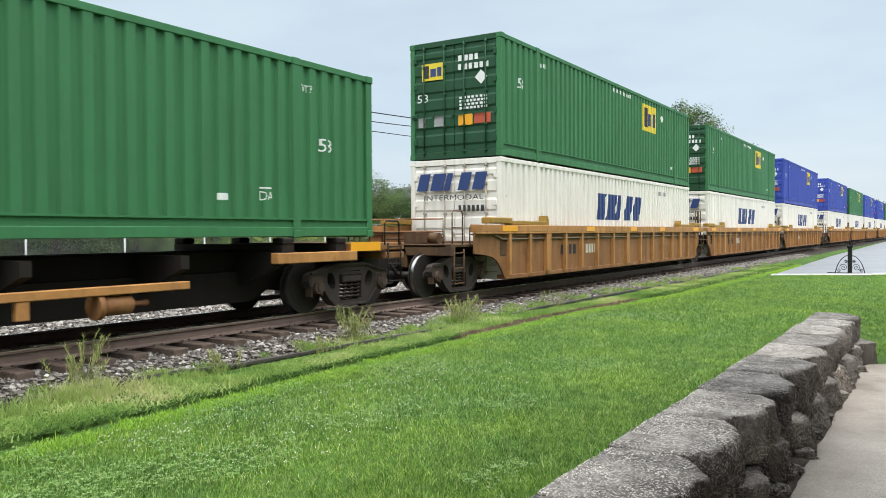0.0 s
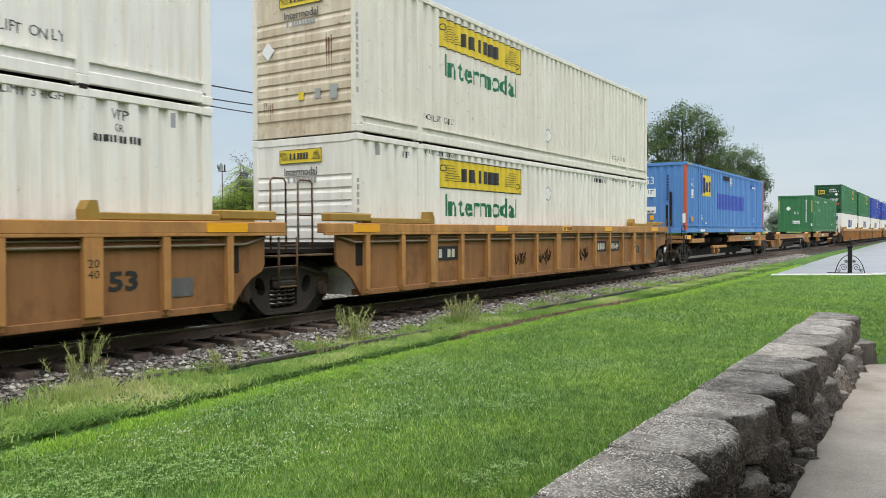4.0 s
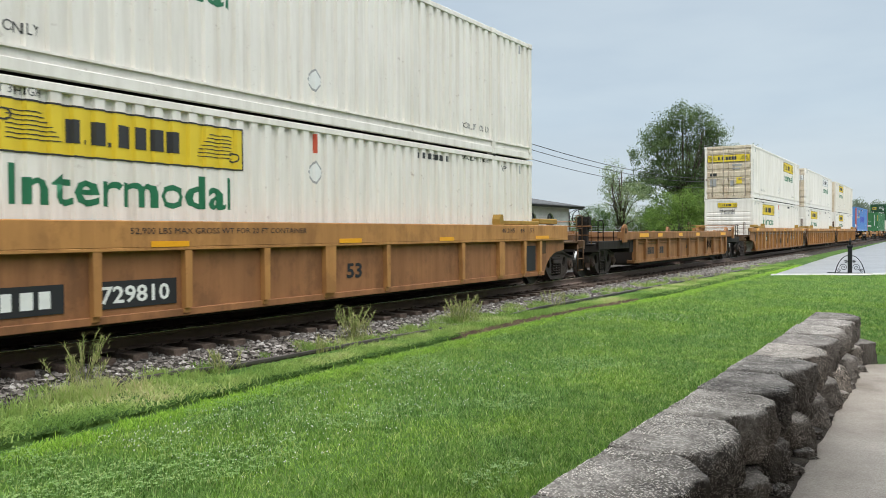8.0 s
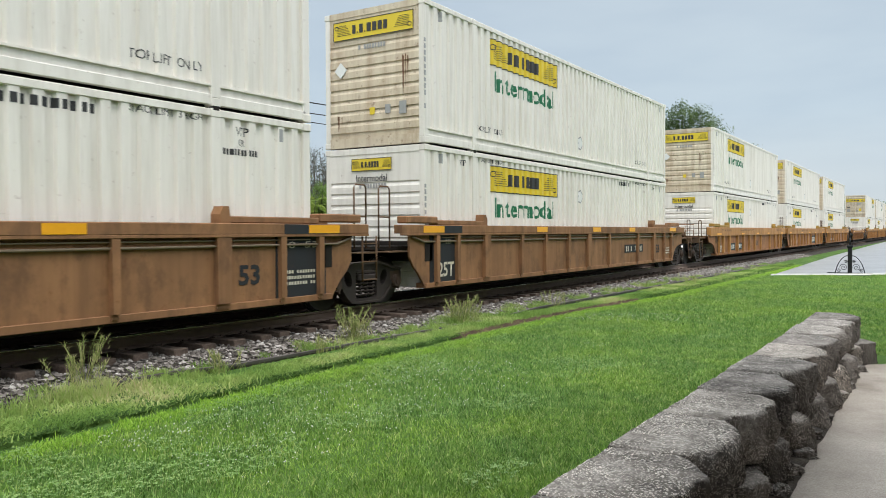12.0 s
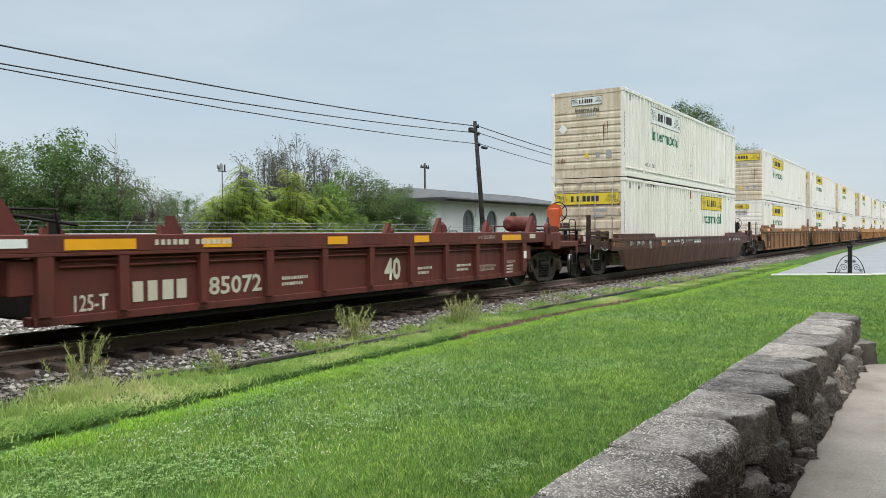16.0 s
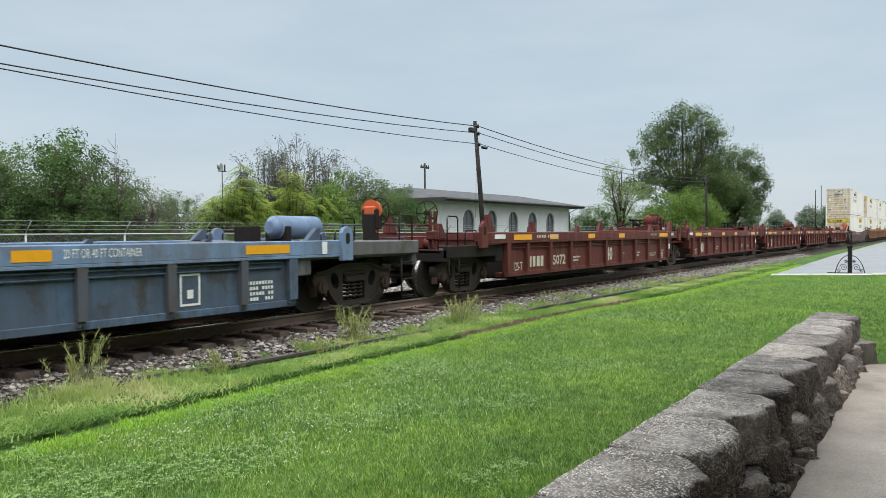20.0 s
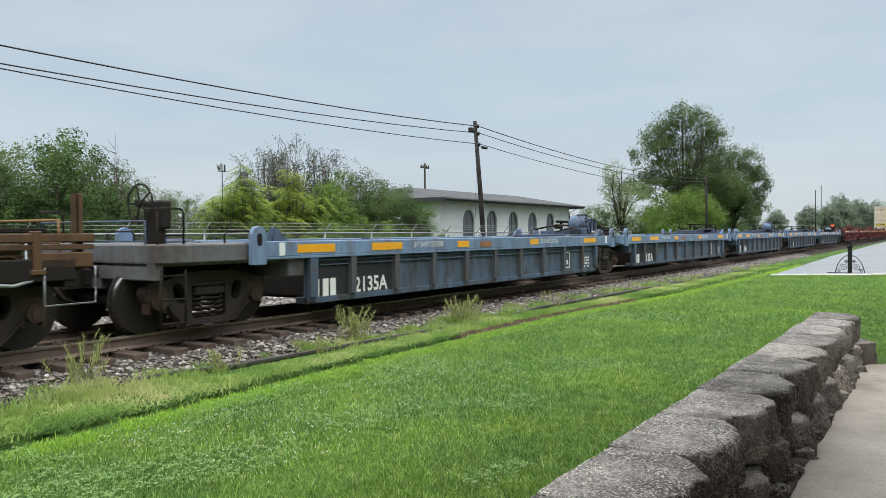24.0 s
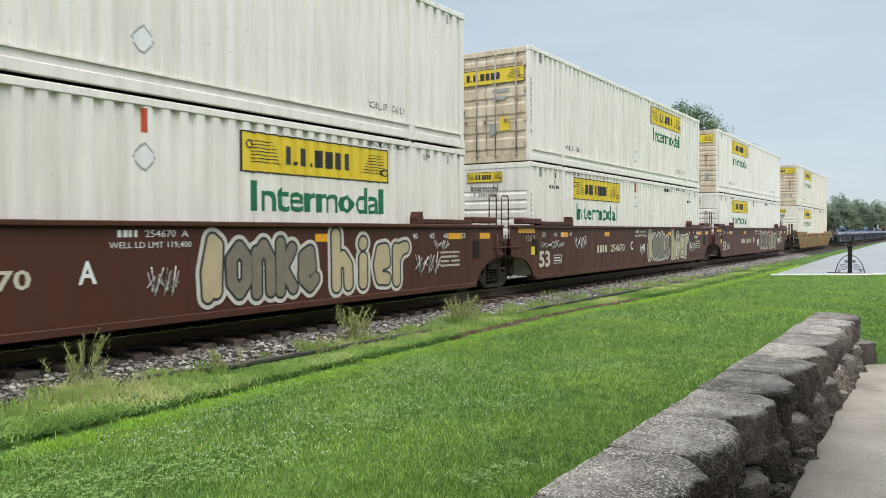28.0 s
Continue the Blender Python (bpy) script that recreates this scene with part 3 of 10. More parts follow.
def end_plain(mat):
    """Front wall with upright corrugation."""
    def make():
        s = Shape()
        s.box(0.0, 0.10, 0.13, CW - 0.13, CH - 0.13, CH, 0.008)
        s.box(0.0, 0.10, 0.13, CW - 0.13, 0.0, 0.20, 0.008)
        n = 8
        p = (CW - 0.26) / n
        pts = [(0.02, 0.13)]
        for i in range(n):
            a = 0.13 + i * p
            pts += [(0.02, a + 0.3 * p), (0.055, a + 0.42 * p), (0.055, a + 0.78 * p), (0.02, a + 0.9 * p)]
        pts.append((0.02, CW - 0.13))
        v = [(x, y, z) for x, y in pts for z in (0.2, CH - 0.13)]
        s.add(v, [(2 * i, 2 * i + 1, 2 * i + 3, 2 * i + 2) for i in range(len(pts) - 1)])
        return s.mesh("end_wall", mat)
    return kept(("endplain", mat.name), make)


def door_leaf(mat):
    def make():
        line = [(0.03, 0.18)]
        for z0, z1 in ((0.30, 0.62), (0.74, 1.06), (1.18, 1.50), (1.62, 1.94), (2.06, 2.38), (2.46, 2.66)):
            line += [(0.031, z0), (0.005, z0 + 0.05), (0.005, z1 - 0.05), (0.031, z1)]
        line += [(0.03, CH - 0.15), (0.08, CH - 0.15), (0.08, 0.18)]
        s = Shape().prism(line[::-1], 0.0, 1.145)
        return s.mesh("door", mat)
    return kept(("door", mat.name), make)


def lock_rod(mat):
    def make():
        s = Shape().cyl((-0.022, 0), 0.017, 0.10, CH - 0.10, "z", 8)
        for z in (0.14, 0.75, 1.55, 2.25, CH - 0.20):
            s.box(-0.042, 0.03, -0.035, 0.035, z, z + 0.05, 0.006)
        s.box(-0.045, -0.028, -0.02, 0.34, 1.05, 1.085)
        s.box(-0.04, 0.02, 0.30, 0.36, 1.02, 1.11)
        return s.mesh("lock_rod", mat)
    return kept(("lockrod", mat.name), make)


def door_end(parent, mat, rod_mat=None):
    hang("door_header", kept(("doorhead", mat.name), lambda: Shape().box(0, 0.1, 0.13, CW - 0.13, CH - 0.14, CH, 0.008).mesh("door_header", mat)), parent)
    hang("door_sill", kept(("doorsill", mat.name), lambda: Shape().box(0, 0.1, 0.13, CW - 0.13, 0.0, 0.17, 0.008).mesh("door_sill", mat)), parent)
    for y in (0.14, 1.305):
        d = hang("door", door_leaf(mat), parent, pose(0, y, 0), "ribbed steel door leaf with lock rods")
        for yy in (0.26, 0.86):
            hang("lock_rod", lock_rod(rod_mat or mat), d, pose(0, yy, 0))
        hinge = kept(("hinge", mat.name), lambda: Shape().box(-0.02, 0.05, 0, 0.09, 0, 0.14, 0.01).mesh("hinge", mat))
        for z in (0.35, 1.0, 1.75, 2.4):
            hang("hinge", hinge, d, pose(0, -0.03 if y < 1 else 1.085, z))


RIBS = {}                 # container -> (pitch, depth) of its side walls


def rib_breaks(pitch):
    """Where the side wall bends, with the share of the rib's depth at each bend."""
    out = []
    for a, b in ((0.09, 1.93), (2.05, CL - 2.05), (CL - 1.93, CL - 0.09)):
        n = max(1, round((b - a) / pitch))
        p = (b - a) / n
        for i in range(n):
            out += [(a + (i + f) * p, d) for f, d in ((0.0, 0), (0.38, 0), (0.45, 1), (0.83, 1), (0.92, 0))]
        out.append((b, 0))
    return out


def on_ribs(me, x, y, pitch, depth):
    """A flat marking bent to the ribs that it is painted on; x: where it begins on the wall."""
    def make():
        bm = bmesh.new()
        bm.from_mesh(me)
        xs = [v.co.x for v in bm.verts]
        breaks = rib_breaks(pitch)
        for bx, d in breaks:
            if min(xs) + 0.002 < bx - x < max(xs) - 0.002:
                bmesh.ops.bisect_plane(bm, geom=list(bm.verts) + list(bm.edges) + list(bm.faces), dist=1e-5, plane_co=(bx - x, 0, 0), plane_no=(1, 0, 0))
        px, pd = [q[0] for q in breaks], [q[1] for q in breaks]
        for v in bm.verts:
            v.co.y = 0.4 * v.co.y + 0.012 + depth * float(np.interp(v.co.x + x, px, pd)) + 0.5 * y
        out = bpy.data.meshes.new(me.name)
        bm.to_mesh(out)
        bm.free()
        out.materials.append(me.materials[0])
        return out
    return kept(("ribbed", me.name, round(x, 3), round(y, 4), pitch), make)


def stuck(parent, me, x, z, y=-0.004, label="", name="marking", on_end=False):
    """Lettering or a sign on the near side, or (on_end) on the end wall, x counted from its far edge."""
    if parent in RIBS and not on_end and name != "patch" and 0.30 <= z < 2.75 and x > 0.2:
        return hang(name, on_ribs(me, x, y, *RIBS[parent]), parent, pose(x, 0, z), label)
    m = pose(y, CW - x, z, 0, 0, -90) if on_end else pose(x, y, z)
    return hang(name, me, parent, m, label)


def panel(w, h, mat, th=0.006):
    return kept(("panel", round(w, 3), round(h, 3), mat.name), lambda: Shape().box(0, w, -th / 2, th / 2, 0, h).mesh("panel", mat))


def diamond(r, mat):
    def make():
        s = Shape().prism([(0, -r), (r, 0), (0, r), (-r, 0)], -0.004, 0.004)
        return s.mesh("placard", mat)
    return kept(("diamond", r, mat.name), make)


def logo_sign(w, h, colour=None):
    """The yellow house panel: black border, block letters as plain bars, scroll lines at its ends."""
    back = colour or LOGO_Y

    def ink():
        s = Shape()
        t = 0.035 * h
        s.box(0, w, -0.008, 0.0, 0, t).box(0, w, -0.008, 0.0, h - t, h).box(0, t, -0.008, 0, 0, h).box(w - t, w, -0.008, 0, 0, h)
        # slanting scroll lines at both ends
        for side in (0, 1):
            for k in range(7):
                z = h * (0.26 + 0.085 * k)
                a, b = 0.05 * w, w * (0.17 + 0.010 * (6 - k))
                xs = (a, b) if side == 0 else (w - b, w - a)
                s.box(xs[0], xs[1], -0.008, 0, z, z + 0.018 * h)
            cx = 0.045 * w if side == 0 else 0.955 * w
            zc = 0.68 * h if side == 0 else 0.30 * h
            for k in range(10):
                a0, a1 = 2 * math.pi * k / 10, 2 * math.pi * (k + 1) / 10
                s.prism([(cx + 0.026 * w * math.cos(a0), zc + 0.12 * h * math.sin(a0)), (cx + 0.026 * w * math.cos(a1), zc + 0.12 * h * math.sin(a1)), (cx + 0.019 * w * math.cos(a1), zc + 0.085 * h * math.sin(a1)), (cx + 0.019 * w * math.cos(a0), zc + 0.085 * h * math.sin(a0))], -0.008, 0)
        return s.mesh("sign_lines", INK_K)

    def blocks():
        s, x = Shape(), 0.25 * w
        for ww in (0.042, -0.014, 0.046, -0.014, 0.052, 0.052, 0.052, 0.046):
            if ww > 0:
                s.box(x, x + ww * w, -0.010, 0.0, 0.27 * h, 0.73 * h)
            else:
                s.box(x, x + 0.012 * w, -0.010, 0.0, 0.27 * h, 0.36 * h)
            x += abs(ww) * w + 0.017 * w
        return s.mesh("block_letters", INK_K)
    key = (round(w, 2), round(h, 2), back.name)
    return panel(w, h, back), kept(("signink",) + key, ink), kept(("signblocks",) + key, blocks)


def put_logo(parent, x, z, w=3.70, h=0.62, on_end=False, word=True, colour=None):
    back, ink, blocks = logo_sign(w, h, colour)
    y = -0.006
    s = stuck(parent, back, x, z, y, "yellow sign with black border and bars" if colour is None else "pale sign with black border and bars", "sign", on_end)
    if parent in RIBS and not on_end:
        ink, blocks = on_ribs(ink, x, y - 0.006, *RIBS[parent]), on_ribs(blocks, x, y - 0.006, *RIBS[parent])
    hang("border", ink, s)
    hang("block_letters", blocks, s)
    if word and not on_end:
        stuck(parent, letters("Intermodal", 3.28, 0.47, INK_G, 0.018), x + 0.21, z - 0.59, y, "green lettering", "lettering")
    elif word:
        stuck(parent, letters("Intermodal", w * 0.78, 0.15, INK_K, 0.012), x + 0.11 * w, z - 0.23, y, "black lettering", "lettering", True)


def container(kind, rear="ribbed", logo=None, top=False, seed=0, label=""):
    """A 53-foot container; x runs from its rear end, y from its near side, z from its bottom."""
    rnd = random.Random(seed)
    mat = {"white": WHITE_C, "cream": CREAM_C, "green": GREEN_C, "blue": BLUE_C, "deep_blue": DKBLUE_C, "lined": WHITE_C}[kind]
    pitch, depth = (0.285, 0.050) if kind in ("white", "cream", "lined") else (0.30, 0.050)
    base = 0.30 if top or kind not in ("white", "cream", "lined") else 0.18
    ob = thing("shipping_container", label, "container", group="containers on the train")
    RIBS[ob] = (pitch, depth)
    for sign in (-1, 1):
        hang("side_wall", side_mesh(mat, pitch, depth, sign, base), ob)
    if base > 0.2:
        skirt = kept(("skirt", mat.name), lambda: Shape().prism([(0.06, 0.16), (0.03, 0.16), (0.03, 0.285), (-0.004, 0.285), (-0.004, 0.315), (0.06, 0.315)], 0.1, CL - 0.1, "x").mesh("side_skirt", mat))
        hang("side_skirt", skirt, ob)
        hang("side_skirt", skirt, ob, pose(CL, CW, 0, 0, 0, 180))
    fm = frame_meshes(mat, RED_POST if kind == "blue" else mat)
    for n in ("roof", "floor_frame"):
        hang(n, fm[n], ob)
    for n in ("top_rail", "bottom_rail"):
        hang(n, fm[n], ob)
        hang(n, fm[n], ob, pose(CL, CW, 0, 0, 0, 180))
    for x in (0, CL - 0.16):
        for y in (0, CW - 0.13):
            hang("corner_post", fm["corner_post"], ob, pose(x, y, 0))
    for x in (1.99, CL - 1.99):
        for y, turn in ((0, 0), (CW, 180)):
            lp = hang("lift_post", fm["lift_post"], ob, pose(x, y, 0, 0, 0, turn))
            for z in (0, CH - 0.12):
                hang("corner_casting", fm["corner_casting"], lp, pose(0, 0, z))
            if kind in ("white", "cream", "lined") and not top:
                hang("twist_lock", kept("twistlock", lambda: Shape().box(-0.06, 0.06, -0.02, 0.06, CH - 0.03, CH + 0.04, 0.006).mesh("twist_lock", GRIME)), lp)
    for x in (0.085, CL - 0.085):
        for y, turn in ((0, 0), (CW, 180)):
            for z in (0, CH - 0.12):
                hang("corner_casting", fm["corner_casting"], ob, pose(x, y, z, 0, 0, turn))
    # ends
    # doors of green containers take a darker green than their walls
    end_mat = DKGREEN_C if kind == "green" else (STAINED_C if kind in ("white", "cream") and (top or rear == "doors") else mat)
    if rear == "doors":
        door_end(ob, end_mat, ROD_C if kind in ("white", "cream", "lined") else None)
    else:
        hang("end_wall", end_ribbed(end_mat) if kind in ("white", "cream", "lined") else end_plain(mat), ob)
    hang("end_wall", end_ribbed(mat) if kind in ("white", "cream", "lined") else end_plain(mat), ob, pose(CL, CW, 0, 0, 0, 180))
    return ob


# ---- bogies ----
def plate_with_holes(outline, holes, y0, y1, name, mat):
    """A flat casting in x and z, drawn out along y, with openings through it."""
    bm = bmesh.new()
    edges = []
    for loop in (outline, *holes):
        vs = [bm.verts.new((x, y0, z)) for x, z in loop]
        edges += [bm.edges.new((p, q)) for p, q in zip(vs, vs[1:] + vs[:1])]
    bmesh.ops.triangle_fill(bm, use_beauty=True, use_dissolve=False, edges=edges, normal=(0, -1, 0))
    out = bmesh.ops.extrude_face_region(bm, geom=list(bm.faces))
    bmesh.ops.translate(bm, vec=(0, y1 - y0, 0), verts=[g for g in out["geom"] if isinstance(g, bmesh.types.BMVert)])
    bmesh.ops.recalc_face_normals(bm, faces=list(bm.faces))
    me = bpy.data.meshes.new(name)
    bm.to_mesh(me)
    bm.free()
    me.materials.append(mat)
    return me


def side_frame_mesh():
    def make():
        half = [(0.0, 0.085), (0.36, 0.09), (0.47, 0.12), (0.60, 0.23), (0.70, 0.35), (0.80, 0.41), (0.90, 0.43), (1.00, 0.43), (1.07, 0.47), (1.10, 0.56), (1.08, 0.66), (0.98, 0.71), (0.80, 0.73), (0.58, 0.79), (0.40, 0.835), (0.0, 0.845)]
        outline = half + [(-x, z) for x, z in half[-2:0:-1]]
        win = [(-0.31, 0.20), (-0.27, 0.175), (0.27, 0.175), (0.31, 0.20), (0.31, 0.64), (0.26, 0.70), (-0.26, 0.70), (-0.31, 0.64)]
        holes = [win]
        for sx in (-1, 1):
            holes.append([(sx * (0.525 + 0.105 * math.cos(q) + 0.035 * math.sin(q)), 0.545 + 0.15 * math.sin(q)) for q in [6.2832 * k / 12 for k in range(12)]])
        return plate_with_holes(outline, holes, -0.085, 0.075, "side_frame", TRUCK)
    return kept("sideframe", make)


def frame_rim_mesh():
    """Raised flange along the frame's upper and lower edges."""
    def make():
        top = [(-1.06, 0.69), (-0.80, 0.715), (-0.58, 0.775), (-0.40, 0.82), (0.40, 0.82), (0.58, 0.775), (0.80, 0.715), (1.06, 0.69)]
        low = [(-0.72, 0.36), (-0.60, 0.225), (-0.47, 0.125), (-0.36, 0.10), (0.36, 0.10), (0.47, 0.125), (0.60, 0.225), (0.72, 0.36)]
        s = Shape()
        line = [(x, z + 0.022) for x, z in top] + [(x, z - 0.022) for x, z in top[::-1]]
        s.prism(line, -0.125, -0.08)
        line = [(x, z + 0.025) for x, z in low] + [(x, z - 0.012) for x, z in low[::-1]]
        s.prism(line, -0.125, -0.08)
        return s.mesh("frame_flange", TRUCK)
    return kept("framerim", make)


def spring_mesh():
    """One coil of the spring nest."""
    def make():
        coil = [(0.072 * math.cos(0.7 * k), 0.072 * math.sin(0.7 * k), 0.20 + 0.0075 * k) for k in range(40)]
        return Shape().tube(coil, 0.019, 5).mesh("spring", TRUCK)
    return kept("spring", make)


def wheelset_mesh():
    def make():
        s = Shape()
        for sy in (-1, 1):
            y = sy * 0.7525
            s.cyl((0, 0), 0.455, y - 0.055, y + 0.065, "y", 32)
            s.cyl((0, 0), 0.485, y - 0.075 if sy > 0 else y + 0.055, y - 0.055 if sy > 0 else y + 0.075, "y", 32)
            s.cyl((0, 0), 0.36, y + sy * 0.06, y + sy * 0.055, "y", 24)
            s.cyl((0, 0), 0.13, y - 0.09, y + 0.09, "y", 14)
        s.cyl((0, 0), 0.085, -1.12, 1.12, "y", 12)
        return s.mesh("wheelset", WHEEL)
    return kept("wheelset", make)


def tread_mesh():
    return kept("tread", lambda: Shape().cyl((0, 0), 0.4565, -0.03, 0.045, "y", 32, caps=False).mesh("tread", TREAD))


def cap_mesh():
    def make():
        s = Shape().cyl((0, 0), 0.115, -1.165, -1.05, "y", 14).cyl((0, 0), 0.07, -1.19, -1.16, "y", 10)
        for k in range(3):
            a = 2.1 * k
            s.cyl((0.075 * math.cos(a), 0.075 * math.sin(a)), 0.018, -1.178, -1.16, "y", 6)
        s.box(-0.17, 0.17, -1.10, -0.96, 0.0, 0.20, 0.02).box(-0.15, -0.11, -1.09, -0.96, -0.16, 0.05).box(0.11, 0.15, -1.09, -0.96, -0.16, 0.05)
        return s.mesh("bearing_cap", CAP)
    return kept("cap", make)


def bogie(car, x, u, name="bogie"):
    """A two-axle bogie under a wagon, centred at x of the wagon."""
    b = hang(name, kept("bolster", lambda: Shape().box(-0.17, 0.17, -1.0, 1.0, 0.55, 0.70, 0.02).box(-0.25, 0.25, -0.4, 0.4, 0.70, 0.82, 0.02).box(-0.75, 0.75, -0.05, 0.05, 0.36, 0.44).mesh("bolster", TRUCK)), car, pose(x, 0, 0))
    for sy, turn in ((-1.0, 0), (1.0, 180)):
        hang("side_frame", side_frame_mesh(), b, pose(0, sy * 1.01, 0, 0, 0, turn))
        hang("frame_flange", frame_rim_mesh(), b, pose(0, sy * 1.01, 0, 0, 0, turn))
        if sy < 0:
            hang("bolster_end", kept("bolsterend", lambda: Shape().box(-0.27, 0.27, -0.13, 0.10, 0.50, 0.62, 0.02).box(-0.29, 0.29, -0.10, 0.10, 0.63, 0.69, 0.01).mesh("bolster_end", TRUCK)), b, pose(0, sy * 1.01, 0))
        for cx in ((-0.18, 0.0, 0.18) if sy < 0 else ()):
            hang("spring", spring_mesh(), b, pose(cx, sy * 1.04, 0, 0, 0, turn))
    for dx in (-0.89, 0.89):
        w = hang("wheelset", wheelset_mesh(), b, pose(dx, 0, 0.4565))
        SPIN.append((w, u + x + dx, dx))
        for y in (-0.7525, 0.7525):
            hang("tread", tread_mesh(), b, pose(dx, y, 0.4568))
        hang("bearing_cap", cap_mesh(), b, pose(dx, 0, 0.4565))
        hang("brake_shoe", kept("shoe", lambda: Shape().box(-0.05, 0.05, -0.80, -0.70, -0.14, 0.14, 0.015).box(-0.05, 0.05, 0.70, 0.80, -0.14, 0.14, 0.015).box(-0.03, 0.03, -0.75, 0.75, -0.03, 0.03).mesh("brake_shoe", GRIME)), b, pose(dx * 0.42, 0, 0.45))
    return b


# ---- markings on the containers ----
def mark_white(ob, top, sign, rear, red=False, seed=0, colour=None):
    rnd = random.Random(seed)
    if sign:
        put_logo(ob, 2.74 if sign == "rear" else 9.74, 2.04, colour=colour)
    pz = 0.72 if top else 2.12
    stuck(ob, diamond(0.20, INK_GREY), 8.06, pz, -0.003, "diamond placard holder", "placard")
    stuck(ob, diamond(0.16, INK_W), 8.06, pz, -0.006, "", "placard")
    if red and not top:
        stuck(ob, panel(0.07, 0.32, INK_R), 8.03, 2.44, -0.004, "red stripe", "stripe")
    if top:
        for x in (2.18, 12.78):
            stuck(ob, letters("TOP LIFT ONLY", 1.18, 0.13, INK_K), x, 0.46, -0.005, "black lettering", "lettering")
    else:
        for x in (2.18, 12.75):
            stuck(ob, letters("STACK LIMIT 3 HIGH", 1.18, 0.10, INK_K), x, 2.70, -0.005, "black lettering", "lettering")
        for x in (1.38, 14.55):
            stuck(ob, letters("VTP", 0.26, 0.13, INK_K), x, 2.56, -0.005, "black lettering", "lettering")
            if seed % 2:
                stuck(ob, letters("OR", 0.16, 0.10, INK_K), x + 0.05, 2.41, -0.005, "", "lettering")
                stuck(ob, bars(13, 0.74, 0.09, INK_K, 1), x - 0.25, 2.27, -0.005, "", "lettering_bar")
        if sign != "front":
            stuck(ob, bars(10, 1.25, 0.12, INK_K, 2), 11.1, 2.60, -0.005, "grey row of bars", "lettering_bar")
    # bare patches, slots and rubbed spots
    for k in range(6):
        x, z = rnd.uniform(0.4, 15.7), rnd.uniform(0.4, 2.7)
        stuck(ob, panel(rnd.choice((0.03, 0.05, 0.08)), rnd.choice((0.05, 0.09, 0.16)), rnd.choice((INK_GREY, GRIME, RUST_M))), x, z, 0.004, "", "scuff")
    for x in (0.62, 15.45):
        stuck(ob, panel(0.08, 0.20, INK_GREY), x, 2.55, -0.002, "", "vent_slot")
    stuck(ob, bars(12, 1.6, 0.06, INK_GREY, 3), 0, 0, 0, "", "lettering_bar").matrix_basis = pose(0.055, -0.004, 0.55, 0, -90, 0)
    if rear == "ribbed":
        if top:
            put_logo(ob, 0.24, 2.30, 2.10, 0.40, True, False, colour) if seed % 3 else put_logo(ob, 0.75, 2.42, 1.08, 0.27, True, True, colour)
        else:
            put_logo(ob, 0.72, 2.42, 1.05, 0.26, True, True, colour)
        stuck(ob, bars(11, 0.8, 0.10, INK_GREY, 4), 0.85, 2.05, -0.008, "grey row of bars", "lettering_bar", True)
        stuck(ob, diamond(0.17, INK_W), 0.44, 1.66 if seed % 2 else 0.62, -0.012, "white placard holder", "placard", True)
        stuck(ob, panel(0.18, 0.26, INK_GREY), 1.98, 0.62, -0.012, "grey document box", "document_box", True)
        stuck(ob, panel(0.13, 0.15, LOGO_Y), 1.22, 0.66, -0.010, "yellow sticker", "sticker", True)
        stuck(ob, panel(0.14, 0.18, INK_GREY), 1.62, 0.66, -0.010, "", "sticker", True)
        if top:
            stuck(ob, rust_run(seed, 0.16, 0.9), 1.86 + 0.1 * (seed % 3), 0.95, 0.0045, "thin brown rust runs", "rust_run", True)
            stuck(ob, rust_run(seed + 5, 0.3, 0.35), 0.25, 0.35, 0.0045, "", "rust_run", True)
    else:
        put_logo(ob, 0.16, 2.02, 2.26, 0.40, True, False, colour)
        for x, z, w, h, m in ((1.72, 0.80, 0.28, 0.34, LOGO_Y), (1.40, 0.70, 0.20, 0.28, INK_GREY), (0.30, 1.25, 0.36, 0.16, INK_K), (0.30, 0.68, 0.34, 0.42, INK_GREY), (1.5, 1.78, 0.5, 0.10, INK_GREY), (1.5, 1.6, 0.4, 0.08, INK_GREY)):
            stuck(ob, panel(w, h, m), x, z, -0.004, "", "sticker", True)


def mark_logo_e(ob, x, z, w, h, on_end=False):
    """Yellow square sign with dark block shapes."""
    stuck(ob, panel(w, h, LOGO_Y), x, z, -0.006, "yellow square sign", "sign", on_end)

    def shapes(mat, boxes):
        def make():
            s = Shape()
            for a, b, c, d in boxes:
                s.box(a * w, b * w, -0.004, 0.004, c * h, d * h)
            return s.mesh("sign_shapes", mat)
        return kept(("eshape", mat.name, round(w, 2), boxes), make)
    stuck(ob, shapes(INK_K, ((0.08, 0.34, 0.15, 0.88),)), x, z, -0.010, "", "sign_shapes", on_end)
    stuck(ob, shapes(INK_B, ((0.41, 0.68, 0.22, 0.68), (0.74, 0.93, 0.22, 0.74))), x, z, -0.010, "", "sign_shapes", on_end)


def rust_run(seed, w, h):
    """A few ragged rust streaks that thin out downwards."""
    def make():
        rnd = random.Random(seed)
        s = Shape()
        for k in range(5):
            x, ln, wd = rnd.uniform(0, w), h * rnd.uniform(0.4, 1.0), rnd.uniform(0.006, 0.022)
            zt = h * rnd.uniform(0.8, 1.0)
            s.prism([(x - wd, zt), (x + 0.1 * wd, max(0, zt - ln)), (x + wd, zt - 0.15 * ln), (x + 0.6 * wd, zt)], -0.0015, 0.0015)
        return s.mesh("rust_run", RUST_M)
    return kept(("rustrun", seed % 7, w, h), make)


